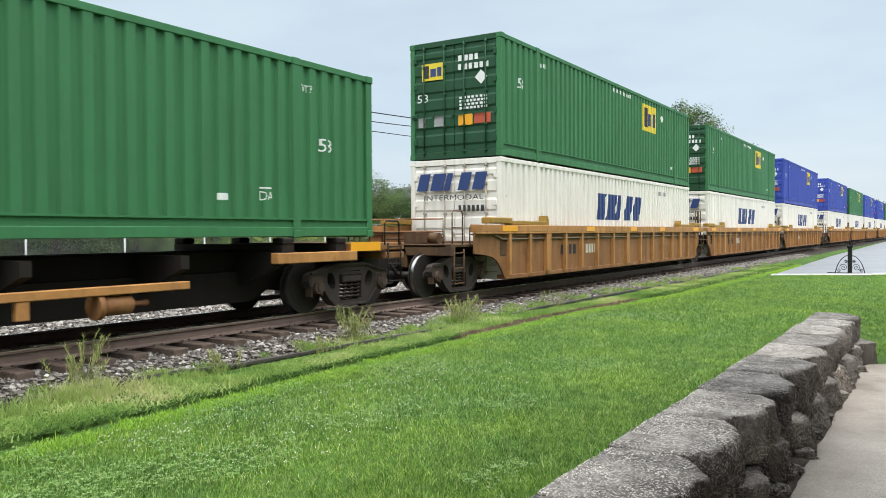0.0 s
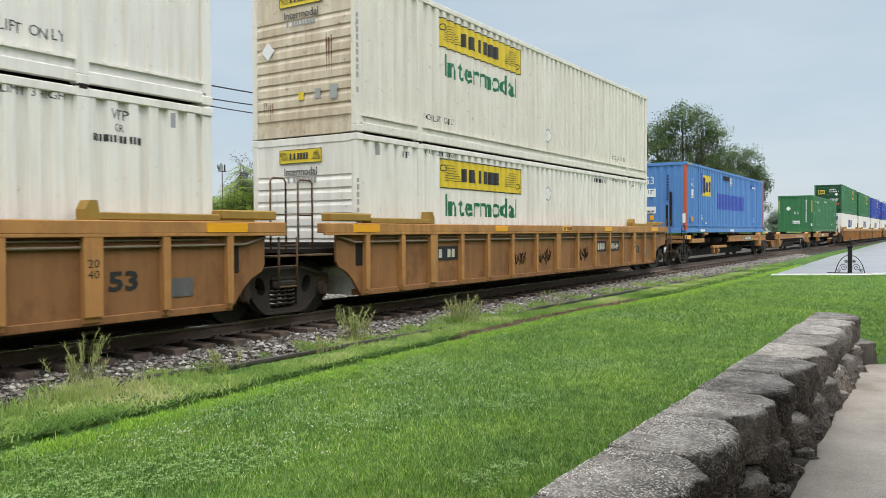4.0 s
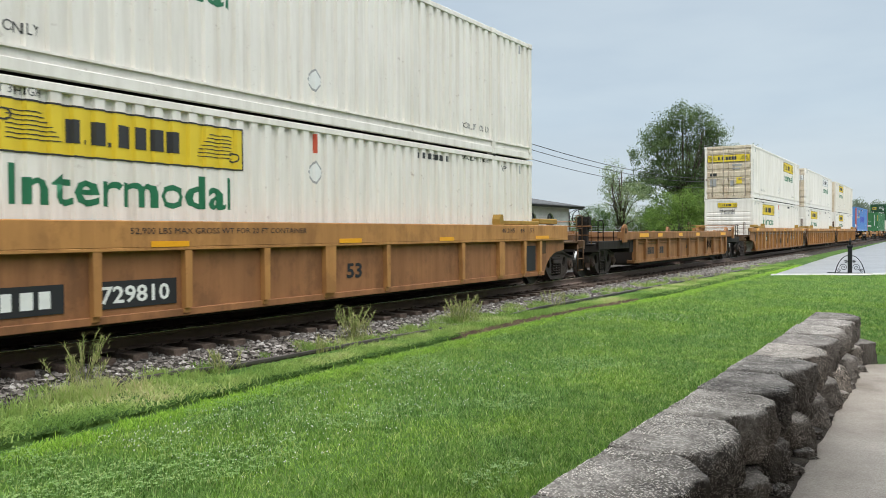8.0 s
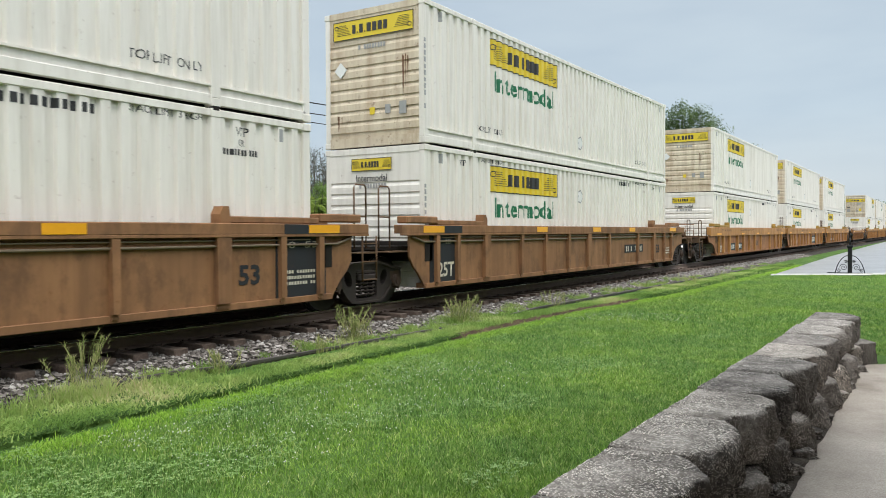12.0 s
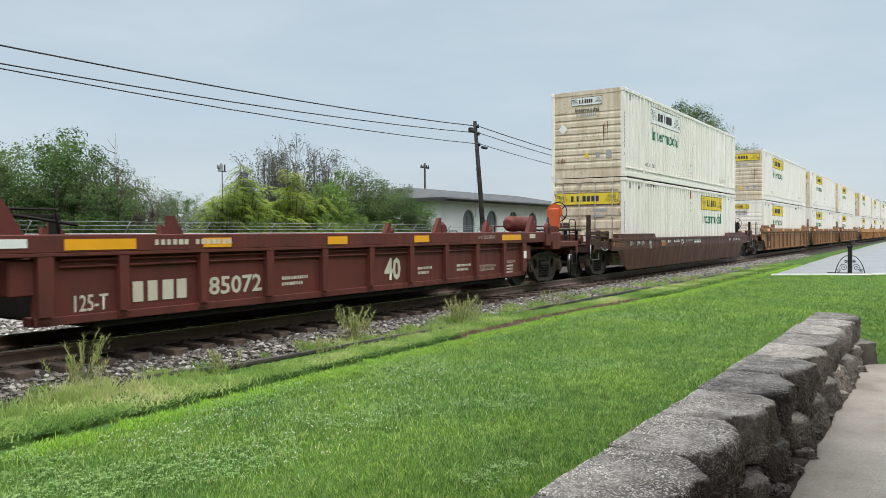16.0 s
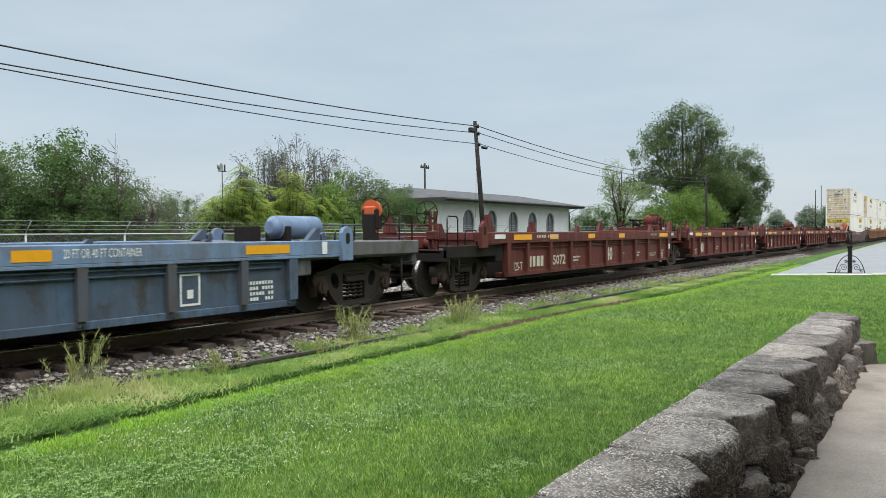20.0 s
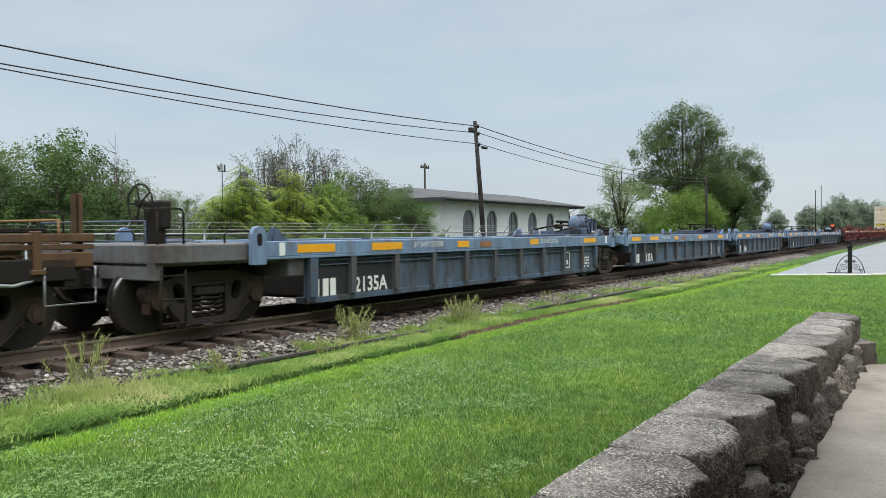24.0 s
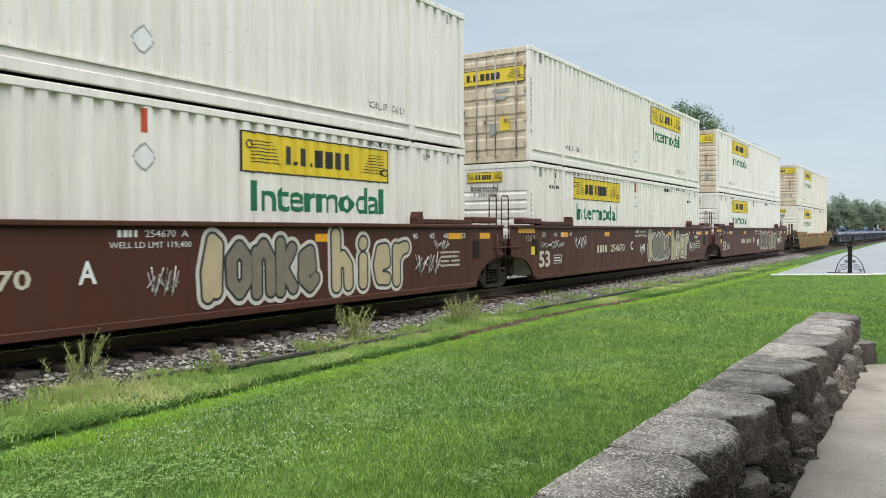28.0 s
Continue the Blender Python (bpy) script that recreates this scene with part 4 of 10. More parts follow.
RUST_M = plain("rust_streak", (0.17, 0.085, 0.045), 0.8, 0, 0.35, 14)
STRIPE_K = plain("stripe_yellow_worn", (0.55, 0.42, 0.05), 0.6, 0, 0.2)


def mark_green_top(ob, blue=False):
    mark_logo_e(ob, 10.39, 1.70, 1.4, 0.93)
    stuck(ob, diamond(0.17, INK_W), 12.5, 2.33, -0.006, "white placard", "placard")
    stuck(ob, letters("53", 0.32, 0.25, INK_W), 0.95, 1.72, -0.004, "white lettering", "lettering")
    stuck(ob, bars(12, 1.85, 0.11, INK_W, 5), 7.3, 2.60, -0.004, "", "lettering_bar")
    stuck(ob, bars(4, 0.35, 0.10, INK_W, 6), 2.25, 2.45, -0.004, "", "lettering_bar")
    stuck(ob, panel(0.22, 0.10, INK_W), 13.6, 0.55, -0.004, "", "sticker")
    # door end
    mark_logo_e(ob, 0.36, 1.95, 0.62, 0.42, True)
    stuck(ob, bars(4, 0.62, 0.14, INK_W, 7), 1.42, 2.33, -0.006, "white bars", "lettering_bar", True)
    stuck(ob, bars(6, 0.90, 0.14, INK_W, 8), 1.42, 2.12, -0.006, "white bars", "lettering_bar", True)
    stuck(ob, diamond(0.17, INK_W), 2.06, 1.90, -0.010, "white placard", "placard", True)
    stuck(ob, letters("53", 0.32, 0.20, INK_W), 0.22, 1.42, -0.006, "white lettering", "lettering", True)
    for k in range(4):
        stuck(ob, bars(7 + k % 2, 0.8, 0.055, INK_W, 9 + k), 1.45, 1.42 - 0.085 * k, -0.006, "", "lettering_bar", True)
    stuck(ob, panel(0.40, 0.26, YELLOW), 1.42, 0.78, -0.006, "orange-yellow sign", "sticker", True)
    stuck(ob, panel(0.46, 0.24, RED_POST), 1.86, 0.80, -0.006, "faded red sign", "sticker", True)
    stuck(ob, panel(0.30, 0.26, INK_GREY), 0.72, 0.80, -0.006, "", "sticker", True)
    stuck(ob, panel(0.20, 0.24, INK_GREY), 0.25, 0.80, -0.006, "", "sticker", True)


def navy_word(w, h):
    def make():
        s, step = Shape(), w / 5
        lean = 0.28 * h
        for i in range(5):
            x, k = i * step, step * (0.78, 0.92, 0.42, 0.74, 0.80)[i]
            s.prism([(x, 0), (x + k, 0), (x + k + lean, h), (x + lean, h)], -0.002, 0.002)
        return s.mesh("block_word", INK_B)
    return kept(("navy", round(w, 2), round(h, 2)), make)


def slab_word(w, h):
    """Three leaning pale slabs, each cut by thin lines."""
    def make():
        s, step = Shape(), w / 3
        for i in range(3):
            for k in range(3):
                x, a, b = i * step, k * h / 3 + 0.008, (k + 1) * h / 3 - 0.008
                s.prism([(x + 0.2 * a, a), (x + 0.82 * step + 0.2 * a, a), (x + 0.82 * step + 0.2 * b, b), (x + 0.2 * b, b)], -0.002, 0.002)
        return s.mesh("bars", INK_CR)
    return kept(("slab", w, h), make)


def mark_lined(ob):
    stuck(ob, navy_word(4.1, 0.80), 6.05, 1.48, -0.004, "navy slanting block shapes", "block_word")
    stuck(ob, bars(7, 1.3, 0.14, INK_GREY, 11), 11.9, 2.42, -0.004, "", "lettering_bar")
    stuck(ob, navy_word(2.0, 0.42), 0.22, 2.14, -0.060, "navy slanting block shapes", "block_word", True)
    stuck(ob, letters("INTERMODAL", 1.7, 0.13, INK_K), 0.45, 1.90, -0.060, "black lettering", "lettering", True)
    stuck(ob, bars(6, 0.75, 0.15, INK_K, 12), 1.45, 1.62, -0.060, "black bars", "lettering_bar", True)


def mark_green_single(ob):
    for x in (0.80, 14.75):
        stuck(ob, letters("53", 0.34, 0.22, INK_W), x, 1.44, -0.004, "white lettering", "lettering")
        stuck(ob, letters("WTP", 0.26, 0.12, INK_W), x + 0.55 if x < 5 else x - 0.45, 2.38, -0.004, "white lettering", "lettering")
    for x in (2.40, 13.4):
        stuck(ob, letters("DA", 0.24, 0.14, INK_W), x, 0.58, -0.004, "white lettering", "lettering")
        stuck(ob, panel(0.20, 0.025, INK_W), x, 0.76, -0.004, "", "arrow")
    stuck(ob, bars(10, 1.2, 0.13, INK_W, 13), 2.25, 2.34, -0.004, "white bars", "lettering_bar")
    stuck(ob, diamond(0.20, INK_W), 3.70, 1.76, -0.005, "white diamond placard", "placard")
    for x in (3.3, 12.55):
        stuck(ob, panel(0.22, 0.10, INK_W), x, 0.56, -0.004, "", "sticker")
    stuck(ob, bars(15, 1.7, 0.10, INK_W, 14), 7.18, 2.52, -0.004, "white bars", "lettering_bar")
    # rear end
    stuck(ob, diamond(0.19, INK_W), 0.78, 1.86, 0.012, "white diamond placard", "placard", True)
    stuck(ob, letters("53", 0.34, 0.20, INK_W), 1.18, 1.40, 0.012, "white lettering", "lettering", True)
    stuck(ob, panel(0.52, 0.26, INK_W), 1.10, 0.62, 0.012, "white printed label", "sticker", True)
    stuck(ob, bars(7, 0.44, 0.08, INK_K, 15), 1.14, 0.66, 0.006, "", "lettering_bar", True)
    for k in range(11):
        stuck(ob, panel(0.09, 0.10, INK_W), 2.05, 2.42 - 0.155 * k - (0.1 if k > 4 else 0), 0.012, "", "lettering_bar", True)
    for x in (0.04, 2.47):
        for k in range(5):
            stuck(ob, panel(0.07, 0.17, STRIPE_K), x, 1.55 + 0.19 * k, -0.006, "", "stripe", True)
    stuck(ob, panel(0.11, 0.20, INK_W), 2.44, 0.45, -0.006, "", "sticker", True)


def mark_blue_single(ob):
    stuck(ob, panel(0.20, 0.92, BLUE_PATCH), 2.36, 1.66, -0.003, "royal blue patch", "patch")
    mark_logo_e(ob, 2.51, 1.61, 1.54, 0.90)
    stuck(ob, wavy_patch(5.11, 5.8, 0.72, BLUE_PATCH), 0, 1.09, 0, "royal blue overpainted band", "patch")
    stuck(ob, wavy_patch(12.3, 1.3, 0.22, BLUE_PATCH), 0, 2.34, 0, "royal blue overpainted patch", "patch")
    stuck(ob, bars(9, 0.9, 0.10, INK_W, 16), 12.9, 2.36, -0.006, "", "lettering_bar")
    stuck(ob, panel(0.26, 0.22, BLUE_PATCH), 0.45, 0.42, -0.003, "", "patch")
    stuck(ob, panel(1.25, 0.20, GRIME), 6.3, 2.48, -0.003, "dark smudge", "patch")
    stuck(ob, letters("53", 0.38, 0.34, INK_W), 0.82, 1.92, -0.004, "white lettering", "lettering")
    for x, z in ((0.77, 1.46), (7.78, 2.28)):
        stuck(ob, panel(0.48, 0.36, INK_W), x, z, -0.004, "white height sign", "sticker")
        stuck(ob, letters("110\"", 0.40, 0.17, INK_B), x + 0.03, z + 0.15, -0.009, "", "lettering")
        stuck(ob, bars(11, 0.42, 0.08, INK_R, 17), x + 0.03, z + 0.03, -0.009, "", "lettering_bar")
    stuck(ob, panel(0.18, 0.19, YELLOW), 0.92, 0.49, -0.004, "yellow sticker", "sticker")
    for x in (2.40, 13.3):
        stuck(ob, letters("DA", 0.26, 0.14, INK_W), x, 0.56, -0.004, "white lettering", "lettering")
        stuck(ob, panel(0.22, 0.025, INK_W), x, 0.74, -0.004, "", "arrow")
    stuck(ob, panel(0.2, 0.06, INK_W), 3.1, 0.40, -0.004, "", "sticker")
    for x in (2.2, 7.8):
        stuck(ob, panel(0.72, 0.10, INK_W), x, 0.05, -0.004, "white patch", "patch")
    # rear end
    stuck(ob, letters("53", 0.36, 0.32, INK_W), 0.90, 2.02, 0.012, "white lettering", "lettering", True)
    stuck(ob, panel(0.50, 0.34, INK_W), 0.84, 1.50, 0.012, "white height sign", "sticker", True)
    stuck(ob, letters("110\"", 0.36, 0.17, INK_B), 0.90, 1.63, 0.005, "", "lettering", True)
    stuck(ob, panel(0.50, 0.28, INK_W), 0.84, 0.82, 0.012, "white printed label", "sticker", True)
    stuck(ob, bars(7, 0.42, 0.08, INK_K, 18), 0.88, 0.86, 0.006, "", "lettering_bar", True)
    stuck(ob, panel(0.17, 0.20, YELLOW), 1.08, 0.54, 0.012, "yellow sticker", "sticker", True)
    for k in range(9):
        stuck(ob, panel(0.09, 0.09, INK_B), 1.78, 2.30 - 0.12 * k, 0.012, "", "lettering_bar", True)
    for x, z, h in ((0.28, 0.25, 1.1), (0.45, 0.25, 0.7), (1.75, 0.25, 0.9), (1.9, 0.3, 1.4)):
        stuck(ob, panel(0.10, h, GRIME), x, z, 0.014, "", "dark_stain", True)
    stuck(ob, panel(0.12, 0.38, INK_W), 2.44, 0.42, -0.006, "", "sticker", True)
    # hazard stripes at the upper corners
    for k in range(5):
        for x in (0.25, 15.4):
            stuck(ob, panel(0.07, 0.06, STRIPE_K), x + 0.11 * k, 2.80, -0.006, "", "stripe")


# ---- markings on the wagons ----
def on_wagon(car, me, x, z, y, label="", name="lettering"):
    return hang(name, me, car, pose(x, y, z), label)


PLATE, SILL = -1.52 + 0.046, -1.52 - 0.053


# fat strokes of sprayed letters, in a unit square
STROKES = {
    "h": [[(0.22, 0.0), (0.20, 1.05)], [(0.22, 0.42), (0.52, 0.58), (0.76, 0.40), (0.78, 0.02)]],
    "i": [[(0.5, 0.02), (0.5, 0.58)], [(0.49, 0.93), (0.51, 0.95)]],
    "e": [[(0.26, 0.36), (0.72, 0.42), (0.66, 0.68), (0.38, 0.66), (0.24, 0.36), (0.36, 0.08), (0.74, 0.06)]],
    "r": [[(0.28, 0.0), (0.26, 0.74)], [(0.28, 0.50), (0.52, 0.74), (0.80, 0.78)]],
    "tall": [[(0.30, 0.04), (0.26, 0.45), (0.48, 0.98), (0.66, 0.90), (0.60, 0.10)], [(0.3, 0.2), (0.58, 0.4)]],
    "ring": [[(0.5, 0.92), (0.18, 0.70), (0.20, 0.26), (0.5, 0.06), (0.80, 0.28), (0.80, 0.70), (0.5, 0.92)]],
    "arch": [[(0.2, 0.02), (0.2, 0.72)], [(0.2, 0.6), (0.5, 0.84), (0.78, 0.60), (0.80, 0.04)]],
    "fork": [[(0.22, 0.02), (0.24, 0.95)], [(0.76, 0.84), (0.34, 0.46), (0.80, 0.06)]],
    "curl": [[(0.24, 0.30), (0.70, 0.42), (0.62, 0.74), (0.28, 0.64), (0.26, 0.22), (0.60, 0.06), (0.86, 0.20)]],
}


def fat_letter(kind, w, h, r, y, mat, name):
    """Rounded strokes laid one over the other, facing -y."""
    def make():
        s = Shape()
        m = 0
        for stroke in STROKES[kind]:
            for (xa, za), (xb, zb) in zip(stroke, stroke[1:]):
                xa2, za2, xb2, zb2 = xa * w, za * h, xb * w, zb * h
                a = math.atan2(zb2 - za2, xb2 - xa2)
                poly = [(xb2 + r * math.cos(a - math.pi / 2 + math.pi * q / 7), zb2 + r * math.sin(a - math.pi / 2 + math.pi * q / 7)) for q in range(8)]
                poly += [(xa2 + r * math.cos(a + math.pi / 2 + math.pi * q / 7), za2 + r * math.sin(a + math.pi / 2 + math.pi * q / 7)) for q in range(8)]
                s.prism(poly, y - 0.00008 * m, y + 0.0008)
                m += 1
        return s.mesh(name, mat)
    return kept(("fat", kind, round(w, 3), round(h, 3), round(r, 3), round(y, 4), mat.name), make)


def sprayed_word(car, kinds, x, z, w, h, y, fills, rim, line):
    """A row of sprayed letters with a pale rim, an outline and a fill each."""
    step = w / len(kinds)
    for k, kind in enumerate(kinds):
        hh = h * (1.0, 0.94, 1.03, 0.97)[k % 4]
        r = 0.105 * step / 0.55
        g = on_wagon(car, fat_letter(kind, step, hh - 0.3, r + 0.10, -0.0010, rim, "sprayed_letter"), x + step * k, z + 0.15, y - 0.0003 * k, "sprayed bubble letter with a pale rim", "sprayed_letter")
        hang("outline", fat_letter(kind, step, hh - 0.3, r + 0.04, -0.0035, line, "outline"), g)
        hang("fill", fat_letter(kind, step, hh - 0.3, r, -0.0060, fills[min(k, len(fills) - 1)], "fill"), g)


def scribble(seed, w, h, mat, n=6):
    """A looping hand-drawn tag of no letters."""
    rnd = random.Random(seed)
    s = Shape()
    for i in range(n):
        x = w * (i + 0.2) / n
        pts = [(x + w / n * (0.5 + 0.55 * math.sin(2.1 * k + i)), 0, h * (0.5 + 0.45 * math.cos(2.9 * k + 2 * i) * rnd.uniform(0.5, 1.0))) for k in range(7)]
        s.tube(pts, 0.0075, 4)
    return s.mesh("scribble", mat)


# ---- wagons; local x along the track, y = 0 on the track's middle, z = 0 on the rail head ----
NEAR = -1.52
GUIDE = paint("olive_ochre_guide_paint", (0.33, 0.20, 0.045), 0.4, (0.12, 0.07, 0.03), 0.3, 0.6, 0.14)


def one_side(build):
    s = Shape()
    build(s)
    return s


def both_sides(build):
    """Draws the near side and its mirror image."""
    s = Shape()
    build(s)
    n = len(s.v)
    s.add([(x, -y, z) for x, y, z in s.v], [tuple(reversed(f)) for f in s.f])
    return s


def side_plate(mat, key, x0, x1, zb, zt, cut0, cut1, skew=0.85, rise=0.75, far0=0.0, far1=0.0):
    """Deep side web; its lower corners are cut away over the bogies."""
    def make():
        def one(s):
            if cut0:
                # the lower corners sweep up over the bogies in a curve
                bow = [(0.0, 0.0), (0.11, 0.14), (0.24, 0.30), (0.40, 0.43), (0.60, 0.52), (0.85, 0.57), (1.15, 0.60)]
                right = [(x1 - skew + a, zb + rise / 0.66 * b) for a, b in bow if a - skew <= far1]
                left = [(x0 + skew - a, zb + rise / 0.66 * b) for a, b in bow if a - skew <= far0]
                poly = right + [(x1 + far1, zb + rise - 0.04), (x1 + far1, zt), (x0 - far0, zt), (x0 - far0, zb + rise - 0.04)] + left[::-1]
            else:
                poly = [(x0, zb), (x1, zb), (x1, zt), (x0, zt)]
            s.prism(poly, NEAR + 0.05, NEAR + 0.10)
        s = Shape()
        one(s)
        return s.mesh("side_plate", mat)
    return kept(("plate", key, mat.name, far0, far1), make)


def bottom_chord(mat, key, x0, x1, zb, cut, skew):
    """Angle along the lower edge of the side web."""
    k = skew if cut else 0
    return kept(("chord", key, mat.name, round(skew, 2)), lambda: Shape().box(x0 + k, x1 - k, NEAR + 0.02, NEAR + 0.28, zb - 0.012, zb + 0.09, 0.008).mesh("bottom_chord", mat))


def stake_mesh(mat, zb, zt, w=0.13):
    def make():
        s = Shape()
        s.prism([(-w / 2, zb + 0.10), (w / 2, zb + 0.10), (w / 2 + 0.01, zt), (-w / 2 - 0.01, zt)], NEAR - 0.045, NEAR + 0.055)
        s.prism([(-w / 2, zb + 0.10), (-w / 2, zb + 0.03), (w / 2, zb + 0.03), (w / 2, zb + 0.10)], NEAR - 0.005, NEAR + 0.05)
        return s.mesh("stake", mat)
    return kept(("stake", mat.name, zb, zt, w), make)


def ladder_mesh(h=0.95, mat=None):
    def make():
        s = Shape()
        for x in (-0.2, 0.2):
            s.tube([(x, 0, 0), (x, 0, -h)], 0.018, 6)
        for k in range(3):
            s.tube([(-0.2, 0, -h + 0.03 + 0.32 * k), (0.2, 0, -h + 0.03 + 0.32 * k)], 0.016, 6)
        return s.mesh("sill_step", mat)
    return kept(("step", h, mat.name), make)


def rail_loop(w, h, mat):
    def make():
        s = Shape()
        s.tube([(-w / 2, 0, 0), (-w / 2, 0, h - 0.05), (-w / 2 + 0.05, 0, h), (w / 2 - 0.05, 0, h), (w / 2, 0, h - 0.05), (w / 2, 0, 0)], 0.017, 6)
        s.tube([(-w / 2, 0, h * 0.5), (w / 2, 0, h * 0.5)], 0.014, 6)
        return s.mesh("handrail", mat)
    return kept(("loop", w, h, mat.name), make)


def hand_wheel(mat):
    def make():
        s = Shape()
        pts = [(0, 0.27 * math.cos(a), 0.27 * math.sin(a)) for a in [2 * math.pi * k / 18 for k in range(19)]]
        s.tube(pts, 0.014, 6)
        for k in range(5):
            a = 2 * math.pi * k / 5
            s.tube([(0, 0, 0), (0.0, 0.26 * math.cos(a), 0.26 * math.sin(a))], 0.014, 5)
        s.cyl((0, 0), 0.05, -0.06, 0.06, "x", 10)
        return s.mesh("hand_wheel", mat)
    return kept(("handwheel", mat.name), make)


def coupler_mesh():
    def make():
        s = Shape()
        s.box(0.35, 1.3, -0.10, 0.10, 0.66, 0.90, 0.02)
        s.prism([(0.0, -0.14), (0.30, -0.18), (0.42, -0.12), (0.42, 0.12), (0.30, 0.18), (0.10, 0.16), (0.06, 0.04), (0.0, 0.02)], 0.64, 0.94, "z")
        s.tube([(0.15, 0.24, 0.75), (0.0, 0.28, 0.52), (-0.18, 0.24, 0.45)], 0.035, 6)
        return s.mesh("coupler", GRIME)
    return kept("coupler", make)


def sill_end(car, x, d, mat):
    """Side beams, brake post, rod steps and valve gear beyond the end of a folded side."""
    dim = MAROON_END if mat is MAROON_W else TAN_END
    for sy in (-1, 1):
        def at(px):
            return pose(x + d * px, sy * 1.42, 0, 0, 0, 0 if d > 0 else 180)
        hang("side_beam", kept(("endbeam", dim.name), lambda: Shape().box(-0.75, 0.75, -0.04, 0.04, 1.29, 1.39, 0.01).mesh("side_beam", dim)), car, at(2.55))
        hang("side_beam", kept(("endbeamlow", dim.name), lambda: Shape().box(-0.75, 0.75, -0.03, 0.03, 1.20, 1.265, 0.008).mesh("side_beam", dim)), car, at(2.55))
        hang("skirt", kept(("endskirt", dim.name), lambda: Shape().box(-0.42, 0.32, -0.05, 0.05, 0.99, 1.17, 0.012).mesh("skirt", dim)), car, at(2.95))
        hang("upright", kept(("endupright", dim.name), lambda: Shape().box(-0.05, 0.05, -0.06, 0.05, 0.92, 1.42, 0.01).box(-0.09, 0.09, -0.07, 0.04, 0.92, 0.98, 0.008).mesh("upright", dim)), car, at(2.58))
        hang("end_bracket", kept(("endbracket", dim.name), lambda: Shape().box(-0.05, 0.05, -0.06, 0.05, 0.82, 1.40, 0.01).mesh("end_bracket", dim)), car, at(1.88))
        hang("rod_step", kept("rodstep", lambda: Shape().tube([(-0.32, 0, 1.0), (-0.32, 0, 0.56), (0.32, 0, 0.56), (0.32, 0, 1.0)], 0.014, 6).mesh("rod_step", STEEL)), car, pose(x + d * 2.98, sy * 1.46, 0), "bare bent rod step")
        hang("valve_box", kept(("valvebox", dim.name), lambda: Shape().box(-0.26, 0.26, -0.16, 0.20, 0.90, 1.18, 0.03).cyl((-0.1, 1.2), 0.08, -0.15, 0.22, "x", 10).tube([(-0.3, -0.14, 1.12), (0.1, -0.18, 1.14), (0.3, -0.14, 1.02)], 0.02, 6).mesh("valve_box", dim)), car, pose(x + d * 2.22, sy * 1.22, 0))
        hang("air_pipe", kept("endpipe", lambda: Shape().tube([(-0.3, 0, 0.92), (-0.2, -0.02, 0.84), (0.1, -0.02, 0.81), (0.32, 0, 0.86)], 0.022, 6).mesh("air_pipe", STEEL)), car, pose(x + d * 2.2, sy * 1.45, 0), "bare metal air pipe")
    hang("brake_post", kept(("brakepost", dim.name), lambda: Shape().box(-0.045, 0.045, -0.03, 0.03, 0.95, 1.87, 0.006).box(-0.045, -0.02, -0.03, 0.08, 0.95, 1.87).mesh("brake_post", dim)), car, pose(x + d * 3.15, -1.36, 0))
    hang("walkway", kept(("endwalk", dim.name), lambda: Shape().box(-0.5, 0.5, -0.9, 0.9, 1.40, 1.46, 0.008).box(-0.45, -0.38, -0.8, -0.72, 1.1, 1.4).box(0.38, 0.45, -0.8, -0.72, 1.1, 1.4).mesh("walkway", GRIME)), car, pose(x + d * 2.65, 0.2, 0), "dark raised walkway")


